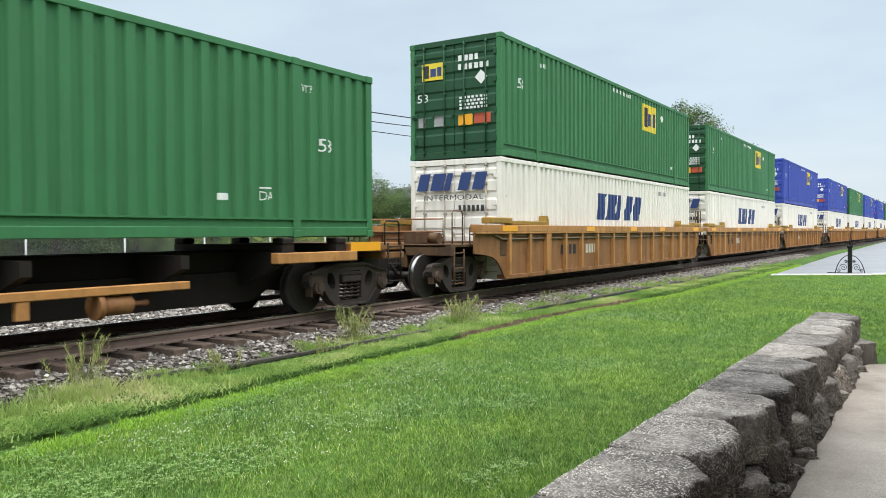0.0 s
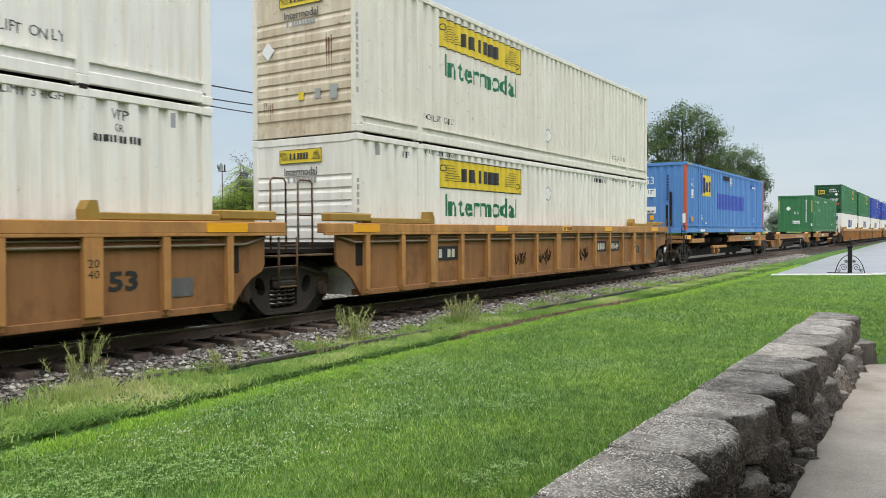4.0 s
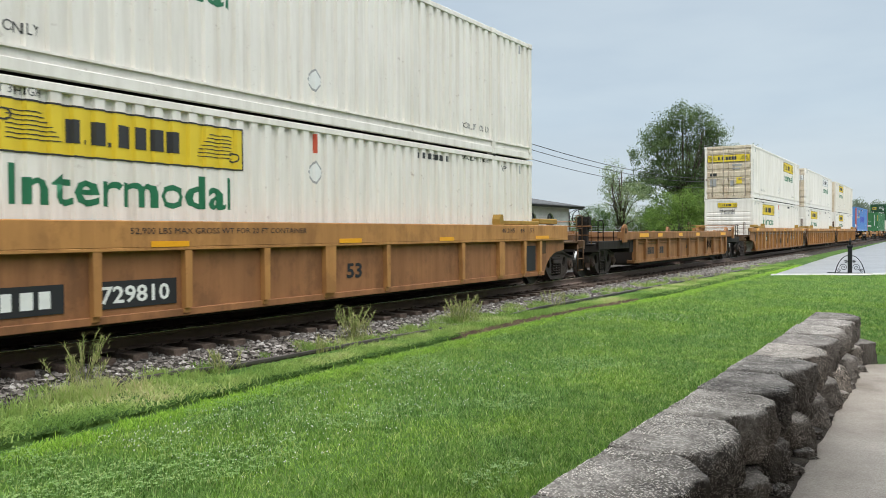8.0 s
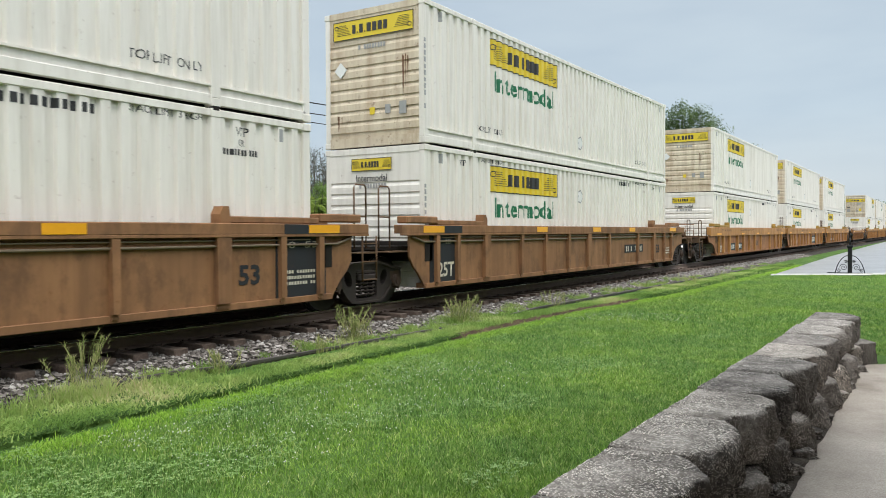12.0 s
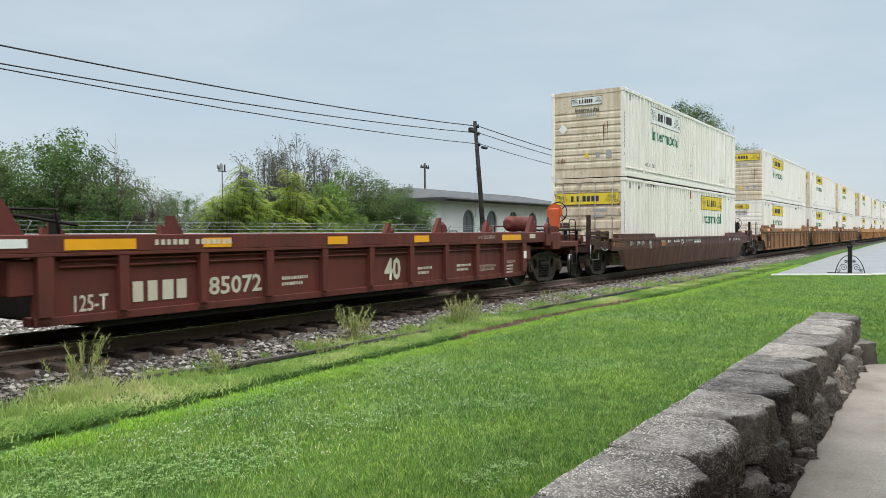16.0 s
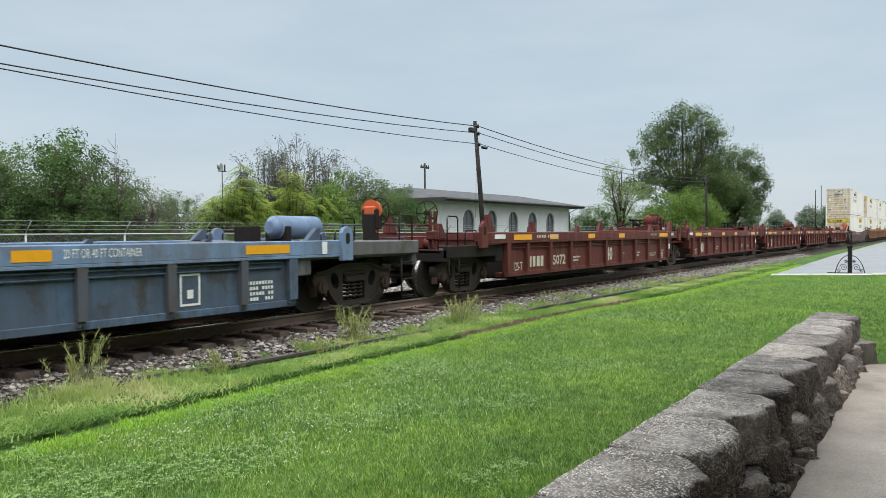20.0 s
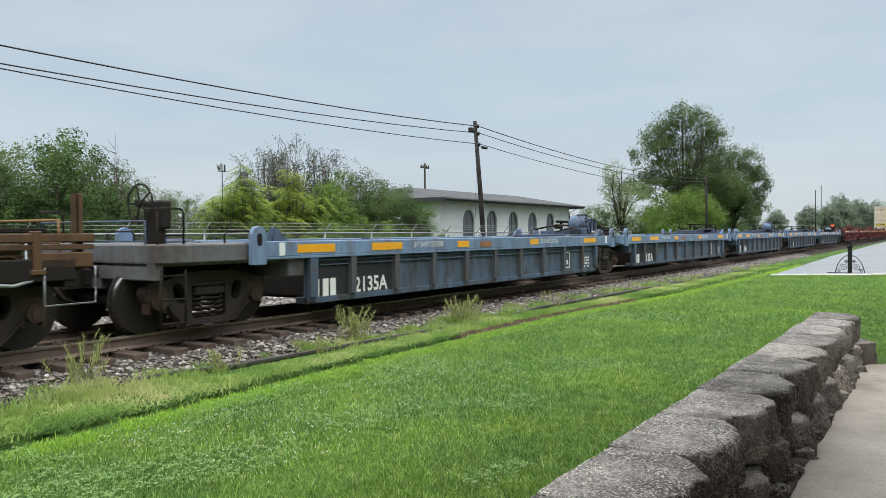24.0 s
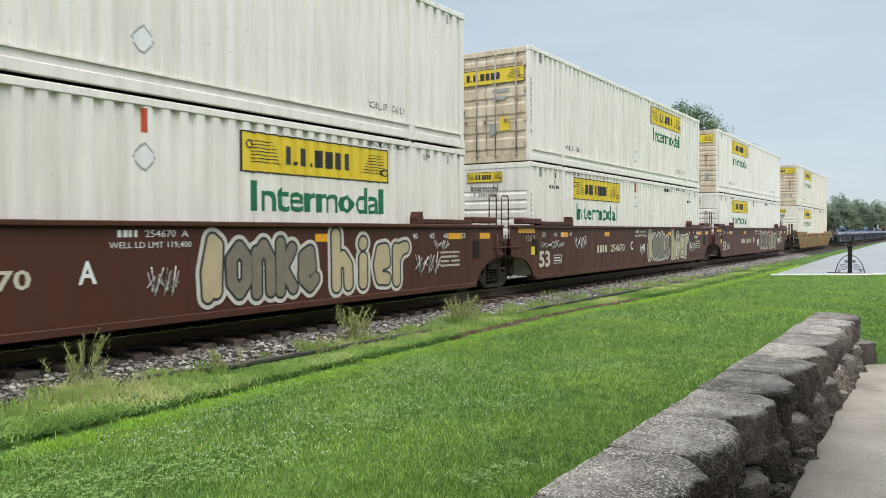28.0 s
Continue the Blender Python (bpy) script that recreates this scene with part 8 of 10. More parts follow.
def build_verge():
    """A low bank at the lawn's edge, rough grass on it, bare soil in its face for a stretch, and a lush strip at its foot."""
    rng = np.random.default_rng(15)
    rnd = random.Random(7)
    xs = [-4 + 0.25 * k for k in range(260)]
    v = []
    for x in xs:
        e = edge_y(x) + 0.04 * noise.noise(Vector((x * 1.7, 0, 1))) + 0.02 * noise.noise(Vector((x * 6, 3, 1)))
        h = 0.012 * noise.noise(Vector((x * 3, 5, 2)))
        soil = 1.0 if 11.0 < x < 20.5 else 0.6
        v += [(x, e - 0.03, -0.47), (x, e + 0.03 * soil + (0.06 if x < 11 else 0), -0.415 + h), (x, e + 0.10 * soil + (0.16 if x < 11 else 0), -0.372 + h), (x, e + (0.24 if x >= 11 else 0.40), -0.368 + h), (x, 7.62, -0.375 + h), (x, 8.2, -0.43)]
    q = [(6 * i + k, 6 * i + 6 + k, 6 * i + 7 + k, 6 * i + 1 + k) for i in range(len(xs) - 1) for k in range(5)]
    thing("bank", "low grassy bank at the edge of the lawn", "bank", kind="structure", me=big_mesh("bank", v, q, GRASS_BASE, True))
    bare = [i for i, x in enumerate(xs) if 11.0 < x < 20.5]
    fv = [(v[6 * i + k][0], v[6 * i + k][1] - 0.012, v[6 * i + k][2] + 0.006) for i in bare for k in range(3)]
    fq = [(3 * i + k, 3 * i + 3 + k, 3 * i + 4 + k, 3 * i + 1 + k) for i in range(len(bare) - 1) for k in range(2)]
    thing("soil_face", "bare brown soil in the face of the bank", "soil", kind="structure", me=big_mesh("soil_face", fv, fq, SOIL, True))
    verge = thing("verge", "rough green and straw-coloured grass along the ballast edge", "weeds", kind="stuff")
    thick = [big_mesh("weeds", *tufts(1700, 1, 0.62, 0.015, 0.07, rng, 26, 0.10, 0.0055, 1.8), WEED) for k in range(3)]
    thin = [big_mesh("weeds", *tufts(420, 1, 0.62, 0.02, 0.07, rng, 9, 0.06, 0.006, 1.6), WEED) for k in range(3)]
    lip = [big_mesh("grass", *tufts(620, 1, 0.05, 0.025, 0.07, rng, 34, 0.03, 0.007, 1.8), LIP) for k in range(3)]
    strip = [big_mesh("grass", *tufts(1700, 1, 0.34, 0.02, 0.05, rng, 70, 0.06, 0.0055, 1.3), LUSH) for k in range(3)]
    turf = [big_mesh("grass", *blades(2600, 1, 0.6, 0.016, 0.055, rng, 1.3, 0.0042), GRASS) for k in range(2)]
    rank = [big_mesh("weeds", *tufts(900, 1, 0.45, 0.04, 0.15, rng, 16, 0.07, 0.006, 1.3), WEED) for k in range(3)]
    for x, y, sc in ((3.2, 7.45, 1.1), (4.2, 7.5, 1.2), (5.1, 7.55, 1.0), (5.9, 7.7, 0.8), (4.6, 7.95, 0.7), (8.6, 7.85, 0.75), (9.4, 7.7, 0.6), (11.2, 7.75, 0.8), (12.2, 7.95, 0.9), (13.1, 8.0, 0.8), (14.0, 7.7, 0.6), (15.2, 7.95, 0.9), (16.3, 7.9, 0.7), (18.8, 7.9, 0.8), (21.5, 8.0, 0.9), (24.0, 8.0, 0.9), (27.5, 8.05, 0.8)):
        hang("weeds", rnd.choice(rank), verge, pose(x, y, -0.385, 0, 0, rnd.uniform(-9, 9)) @ Matrix.Diagonal((1, 1, sc, 1)), kind="stuff", label="rank grass grown over the old rail")
    for i in range(44):
        x = 0.5 + i
        e = edge_y(x + 0.5)
        gap = noise.noise(Vector((x * 0.45, 11, 0)))
        hang("weeds", rnd.choice(thick), verge, pose(x, e + 0.08, -0.372) @ Matrix.Diagonal((1, 0.8 if 6 < x < 22 else 1.35, rnd.uniform(0.45, 1.0), 1)), kind="stuff")
        if gap > 0.02:
            hang("weeds", rnd.choice(thin), verge, pose(x, 7.95, -0.375), kind="stuff")
        if gap > 0.12:
            hang("weeds", rnd.choice(thin), verge, pose(x, 8.3 + rnd.uniform(-0.1, 0.2), -0.34), kind="stuff")
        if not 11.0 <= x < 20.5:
            hang("grass", rnd.choice(lip), verge, pose(x, e + 0.02, -0.40) @ Matrix.Diagonal((1, 1, 0.55 if x < 11 else 1.0, 1)), kind="stuff", label="overhanging grass on the bank's lip, coloured dark for its shade")
        hang("grass", rnd.choice(strip), verge, pose(x, e - 0.50, LAWN_Z), kind="stuff", label="lush yellow-green strip along the bank")
        if e > 6.85:
            hang("grass", rnd.choice(turf), verge, pose(x, e - 0.75, LAWN_Z), kind="stuff")


WEED_TALL = island_stuff("tall_weed_leaves", [(0.0, (0.15, 0.20, 0.055)), (0.5, (0.31, 0.36, 0.12)), (1.0, (0.58, 0.52, 0.28))], 0.8, 0.2, 0.35)


def tall_weed(x, y, z, n, h, spread, seed, yellow=False):
    """One clump of tall weeds: leaning stems with leaves and seed heads."""
    rng = np.random.default_rng(seed)
    w = thing("tall_weed", "tall yellow-green weed clump in the ballast", "weed", pose(x, y, z), "weeds by the track")
    stems = Shape()
    tops = []
    for k in range(n):
        a, r = rng.random() * 6.28, spread * rng.random()
        hh = h * (0.5 + 0.5 * rng.random())
        lean = 0.25 * hh
        p0 = (0.3 * r * math.cos(a), 0.3 * r * math.sin(a), 0)
        p1 = (r * math.cos(a), r * math.sin(a), hh * 0.6)
        p2 = (r * math.cos(a) + lean * math.cos(a), r * math.sin(a) + lean * math.sin(a), hh)
        stems.tube([p0, p1, p2], 0.004, 4, 0.002)
        tops.append((Vector(p1), Vector(p2)))
    hang("stalk", stems.mesh("stalk", WEED_TALL), w, kind="stuff")
    m = 46 * n
    base = np.array([tops[i % n][0].lerp(tops[i % n][1], t) for i, t in enumerate(rng.random(m) ** 0.7)]) * np.array([1, 1, 1])
    low = rng.random(m) < 0.45
    base[low, 2] *= rng.random(low.sum())
    v, q = blades(m, 1, 1, 0.025, 0.085, rng, 1.2, 0.0034)
    v = v.reshape(m, 6, 3)
    root = v[:, :2].mean(1)[:, None, :] * np.array([1, 1, 0])
    v = v - root + base[:, None, :]
    hang("leaves", big_mesh("leaves", v.reshape(-1, 3), q, WEED_TALL), w, kind="stuff")


def build_far_stones():
    rng = np.random.default_rng(36)
    flat = lambda y: -0.535 + 0.10 * np.exp(-y * 1.2)
    kinds = [big_mesh("stones", *pebbles(2600, 2, 6.0, 0.018, 0.06, rng, flat), PEBBLE) for k in range(2)]
    far = thing("ballast", "loose dark stones beyond the track", "gravel", kind="stuff")
    for i in range(14):
        hang("stones", kinds[i % 2], far, pose(4 + 2 * i, 12.0, 0), kind="stuff")


build_lawn()
build_far_stones()
build_ballast()
build_verge()
for k, (x, y, n, h, sp) in enumerate([(5.30, 8.25, 12, 0.66, 0.16), (5.15, 8.12, 10, 0.40, 0.30), (9.9, 8.05, 34, 0.56, 0.26), (13.1, 7.95, 44, 0.50, 0.36), (16.9, 7.75, 12, 0.42, 0.30), (6.9, 7.75, 10, 0.30, 0.3), (26.5, 7.0, 14, 0.40, 0.45), (8.6, 7.7, 8, 0.3, 0.25), (29.0, 6.6, 10, 0.35, 0.4)]):
    tall_weed(x, y, ground_height(x, y) + 0.02, n, h, sp, 100 + k)


# ================= stone wall =================
def wall_stone():
    """Weathered concrete with its pale grit laid bare, and dark lichen in drifts."""
    m, t, b = nodes_of("bare_grit_concrete")
    co = coords(t)
    n1 = noise_node(t, co, 2.6, 6)
    n2 = noise_node(t, co, 30, 5, 0.7)
    c = ramp_node(t, n1.outputs["Fac"], [(0.3, (0.048, 0.044, 0.040)), (0.5, (0.145, 0.133, 0.122)), (0.75, (0.33, 0.308, 0.29))])
    c = rgb_mix(t, 1.0, c, ramp_node(t, n2.outputs["Fac"], [(0.3, (0.45, 0.45, 0.45)), (0.55, (1, 1, 1)), (0.75, (1.4, 1.4, 1.4))]), "MULTIPLY")
    drift = ramp_node(t, noise_node(t, co, 4.0, 6).outputs["Fac"], [(0.36, (0.15, 0.15, 0.15)), (0.60, (1, 1, 1))])
    for scale, least, tone in ((64, 0.60, (0.52, 0.49, 0.46)), (110, 0.52, (0.64, 0.61, 0.58))):
        vor = t.nodes.new("ShaderNodeTexVoronoi")
        vor.inputs["Scale"].default_value = scale
        t.links.new(co, vor.inputs["Vector"])
        sep = t.nodes.new("ShaderNodeSeparateColor")
        t.links.new(vor.outputs["Color"], sep.inputs[0])
        cell = ramp_node(t, sep.outputs[0], [(least, (0, 0, 0)), (least + 0.03, (1, 1, 1))])
        core = ramp_node(t, vor.outputs["Distance"], [(0.32, (1, 1, 1)), (0.50, (0, 0, 0))])
        f = rgb_mix(t, 1.0, rgb_mix(t, 1.0, cell, core, "MULTIPLY"), drift, "MULTIPLY")
        c = rgb_mix(t, f, c, tone)
    # each block has weathered to its own tone
    oi = t.nodes.new("ShaderNodeObjectInfo")
    c = rgb_mix(t, 1.0, c, ramp_node(t, oi.outputs["Random"], [(0.0, (0.85, 0.83, 0.81)), (0.5, (1.2, 1.18, 1.15)), (1.0, (1.7, 1.62, 1.52))]), "MULTIPLY")
    t.links.new(c, b.inputs["Base Color"])
    b.inputs["Roughness"].default_value, b.inputs["Specular IOR Level"].default_value = 0.9, 0.2
    bump(t, b, n2.outputs["Fac"], 0.9, 0.02)
    return m


STONE = wall_stone()


def block_mesh(length, depth, height, bulge, seed, lean=0.0, chamfer=0.30):
    """A split-faced block: flat back, front with slanting sides and a broken face under a crisp upper edge; the front looks to -y."""
    rnd = random.Random(seed)
    nx = 26
    prof = [(1.0, 0.0), (1.0, 0.97), (0.985, 1.0), (0.75, 1.0), (0.5, 1.0), (0.28, 1.0), (0.11, 1.0), (0.035, 0.992), (0.006, 0.955), (0.0, 0.88), (0.004, 0.74), (0.01, 0.58), (0.012, 0.42), (0.018, 0.26), (0.03, 0.12), (0.05, 0.0)]
    v, m = [], len(prof)
    off = rnd.uniform(0, 50)
    skew = rnd.uniform(-0.10, 0.10)
    for i in range(nx + 1):
        s = i / nx
        x = (s - 0.5) * length
        rise = min(1.0, (s if s < 0.5 else 1 - s) / (chamfer + (skew if s < 0.5 else -skew)))
        front = -bulge * rise ** 0.75 * (1 + 0.10 * math.sin(5 * s + off)) + 0.012
        for d, h in prof:
            y = front + d * (depth - front) + lean * (1 - h) * (1 - d)
            big = noise.fractal(Vector((x * 5 + off, d * 3 + off, h * 2.2)), 0.8, 2.0, 3)
            nn = noise.fractal(Vector((x * 17 + off, d * 7 + off, h * 7)), 0.9, 2.0, 4)
            k = (1 - d) ** 2
            v.append((x, y + (0.034 * big + 0.034 * nn) * k, height * h + ((0.006 * nn + 0.008 * big) if h > 0.9 else 0) - (0.010 if i in (0, nx) and h > 0.9 else 0)))
    f = [(i * m + k, i * m + k + 1, (i + 1) * m + k + 1, (i + 1) * m + k) for i in range(nx) for k in range(m - 1)]
    f += [tuple(range(m - 1, -1, -1)), tuple(nx * m + k for k in range(m))]
    s = Shape().add(v, f, True)
    s.smooth[-1] = s.smooth[-2] = False
    return s.mesh("block", STONE)


def build_wall():
    wall = thing("stone_wall", "low weathered wall of rough grey concrete blocks", "wall", kind="structure")
    rnd = random.Random(31)
    tops = [block_mesh(0.938, 0.40, 0.335, 0.215, 200 + k) for k in range(6)]
    lows = [block_mesh(0.80, 0.42, 0.325, 0.20, 300 + k, -0.07, 0.44) for k in range(6)]
    for k in range(-3, 9):
        x = 4.16 + 0.945 * k
        hang("block", tops[(k * 5) % 6], wall, pose(x + 0.4725, 1.165 + rnd.uniform(-0.012, 0.012), -0.135 + rnd.uniform(-0.005, 0.005), 0, 0, rnd.uniform(-1.2, 1.2)))
    for k in range(-2, 9):
        hang("block", rnd.choice(lows), wall, pose(4.16 + 0.945 * k, 1.115 + rnd.uniform(-0.03, 0.02), LAWN_Z - 0.03 + rnd.uniform(-0.02, 0.012), 0, 0, rnd.uniform(-4, 4)))
    # plain backing course behind the lower blocks
    hang("backing", Shape().box(1.6, 12.5, 1.30, 1.52, LAWN_Z - 0.05, -0.138).mesh("backing", STONE), wall, label="backing course in the joints")
    hang("block", lows[0], wall, pose(12.35, 1.12, LAWN_Z - 0.02, 0, 0, 62))
    # broken stones along its foot
    rub = [block_mesh(0.22, 0.16, 0.11, 0.05, 400 + k) for k in range(4)]
    for k in range(13):
        hang("foot_stone", rnd.choice(rub), wall, pose(3.9 + 0.62 * k + rnd.uniform(-0.15, 0.15), 0.90 + rnd.uniform(-0.03, 0.04), LAWN_Z - 0.02 - rnd.uniform(0, 0.03), 0, 0, rnd.uniform(-35, 35)))


build_wall()


# ================= behind the track: fence, building, poles =================
FENCE_Y = 21.0


def build_fence():
    fence = thing("chain_link_fence", "galvanised chain-link fence with barbed-wire arms", "fence")
    post = Shape().cyl((0, 0), 0.035, -0.7, 1.40, "z", 8).mesh("post", STEEL)
    arm = Shape().tube([(0, 0, 1.40), (0.0, -0.28, 1.74)], 0.018, 6).mesh("arm", STEEL)
    x0, pitch = 5.73, 3.05
    for k in range(19):
        p = hang("post", post, fence, pose(x0 + pitch * k, FENCE_Y, 0))
        hang("barb_arm", arm, p)
    x1 = x0 + pitch * 18
    hang("top_rail", Shape().tube([(x0, FENCE_Y, 1.37), (x1, FENCE_Y, 1.37)], 0.025, 8).mesh("top_rail", STEEL), fence)
    barbs = Shape()
    for k in range(3):
        f = (k + 1) / 3
        barbs.tube([(x0, FENCE_Y - 0.28 * f, 1.40 + 0.34 * f), (x1, FENCE_Y - 0.28 * f, 1.40 + 0.34 * f)], 0.006, 4)
    hang("barbed_wire", barbs.mesh("barbed_wire", STEEL), fence)
    # woven wires
    n = int((x1 - x0) / 0.10)
    v, q = [], []
    z0, z1, r = -0.6, 1.36, 0.0045
    for k in range(n):
        for sgn in (1, -1):
            a = x0 + 0.10 * k
            b = a + sgn * (z1 - z0)
            za, zb = z0, z1
            if b > x1:
                zb, b = z0 + (x1 - a), x1
            if b < x0:
                zb, b = z0 + (a - x0), x0
            i = len(v)
            y = FENCE_Y + sgn * 0.004
            v += [(a - r, y, za), (a + r, y, za), (b + r, y, zb), (b - r, y, zb)]
            q.append((i, i + 1, i + 2, i + 3))
    hang("mesh", big_mesh("mesh", v, q, STEEL), fence, kind="stuff", label="woven wire mesh")


def build_house():
    """Low white rendered building with arched windows and a shallow dark roof."""
    render_w = rough_stuff("white_render", [(0.3, (0.70, 0.69, 0.66)), (0.7, (0.84, 0.83, 0.81))], 0.7, 0.2, 0.01, fine=25)
    roof_m = rough_stuff("grey_shingle_roof", [(0.3, (0.07, 0.072, 0.074)), (0.7, (0.12, 0.122, 0.125))], 1.2, 0.5, 0.02, fine=14)
    dark = plain("dark_eaves_paint", (0.035, 0.034, 0.034), 0.6, 0, 0.2)
    glass = plain("grey_window_glass", (0.10, 0.11, 0.125), 0.08, 0, 0.3, 1.5)
    frame_m = plain("dark_window_frame", (0.05, 0.05, 0.05), 0.5, 0, 0.2)
    house = thing("house", "low white rendered building with arched windows", "building")
    Y, X0, X1, Z0, ZE = 26.0, 40.4, 60.0, -0.6, 3.42
    D = 9.0
    cx = [43.8, 46.9, 50.05, 53.15, 56.3]
    w, sill, spring = 1.46, 0.98, 2.12

    def front():
        s = Shape()
        t = 0.28
        edges = [X0] + [e for c in cx for e in (c - w / 2, c + w / 2)] + [X1]
        for a, b in zip(edges[0::2], edges[1::2]):
            s.box(a, b, Y, Y + t, Z0, ZE)
        for c in cx:
            s.box(c - w / 2, c + w / 2, Y, Y + t, Z0, sill)
            arc = [(c + w / 2 * math.cos(math.pi * k / 10), spring + w / 2 * math.sin(math.pi * k / 10)) for k in range(11)]
            for k in range(10):
                (xa, za), (xb, zb) = arc[k], arc[k + 1]
                s.prism([(xb, zb), (xa, za), (xa, ZE), (xb, ZE)], Y, Y + t)
        return s.mesh("front_wall", render_w)
    hang("front_wall", front(), house, label="white rendered front wall")
    hang("end_wall", Shape().box(X0, X0 + 0.28, Y + 0.28, Y + D, Z0, ZE).mesh("end_wall", render_w), house)
    hang("end_wall", Shape().box(X1 - 0.28, X1, Y + 0.28, Y + D, Z0, ZE).mesh("end_wall", render_w), house)
    hang("back_wall", Shape().box(X0, X1, Y + D, Y + D + 0.28, Z0, ZE).mesh("back_wall", render_w), house)
    wm = {}
    for c in cx:
        win = hang("window", kept("arch_frame", lambda: Shape().box(-w / 2, -w / 2 + 0.07, 0, 0.06, sill, spring).box(w / 2 - 0.07, w / 2, 0, 0.06, sill, spring).box(-0.03, 0.03, 0, 0.06, sill, spring + w / 2 - 0.02).box(-w / 2, w / 2, 0, 0.06, sill, sill + 0.07).box(-w / 2, w / 2, 0, 0.06, spring - 0.03, spring + 0.03).tube([(w / 2 * 0.96 * math.cos(math.pi * k / 10), 0.03, spring + w / 2 * 0.96 * math.sin(math.pi * k / 10)) for k in range(11)], 0.05, 5).mesh("window", frame_m)), house, pose(c, Y + 0.12, 0), "tall arched window with dark panes")
        for sx in (-1, 1):
            def pane(sx=sx):
                pts = [(sx * 0.02, sill + 0.05), (sx * (w / 2 - 0.05), sill + 0.05)] + [(sx * (w / 2 - 0.04) * math.cos(math.pi * k / 10), spring + (w / 2 - 0.04) * math.sin(math.pi * k / 10)) for k in range(6)]
                pts[-1] = (sx * 0.02, pts[-1][1])
                return Shape().prism(pts if sx < 0 else pts[::-1], 0.02, 0.035).mesh("pane", glass)
            hang("pane", kept(("archpane", sx), pane), win)
        hang("sill", kept("archsill", lambda: Shape().box(-w / 2 - 0.08, w / 2 + 0.08, -0.2, 0.04, sill - 0.10, sill, 0.01).mesh("sill", render_w)), win)
    # hipped roof with overhang
    o = 0.9
    a0, a1, b0, b1, zr = X0 - o, X1 + o, Y - o, Y + D + o, ZE + 1.0
    ym = Y + D / 2
    v = [(a0, b0, ZE + 0.06), (a1, b0, ZE + 0.06), (a1, b1, ZE + 0.06), (a0, b1, ZE + 0.06), (a0 + 3.5, ym, zr), (a1 - 1.6, ym, zr)]
    hang("roof", Shape().add(v, [(0, 1, 5, 4), (1, 2, 5), (2, 3, 4, 5), (3, 0, 4), (3, 2, 1, 0)]).mesh("roof", roof_m), house, label="shallow grey hipped roof")
    s = Shape().box(a0, a1, b0 - 0.03, b0 + 0.05, ZE - 0.16, ZE + 0.07).box(a0, a1, b1 - 0.05, b1 + 0.03, ZE - 0.16, ZE + 0.07).box(a0 - 0.03, a0 + 0.05, b0, b1, ZE - 0.16, ZE + 0.07).box(a1 - 0.05, a1 + 0.03, b0, b1, ZE - 0.16, ZE + 0.07)
    hang("fascia", s.mesh("fascia", dark), house, label="dark fascia boards")
    hang("gutter", Shape().tube([(a0, b0 - 0.08, ZE - 0.02), (a1, b0 - 0.08, ZE - 0.02)], 0.07, 8).mesh("gutter", dark), house)
    hang("downpipe", Shape().tube([(X1 - 0.15, b0, ZE - 0.1), (X1 - 0.15, Y - 0.06, ZE - 0.5), (X1 - 0.15, Y - 0.06, Z0)], 0.045, 6).mesh("downpipe", dark), house)


def sag(a, b, drop, n=14):
    a, b = Vector(a), Vector(b)
    return [a.lerp(b, k / n) - Vector((0, 0, drop * 4 * (k / n) * (1 - k / n))) for k in range(n + 1)]


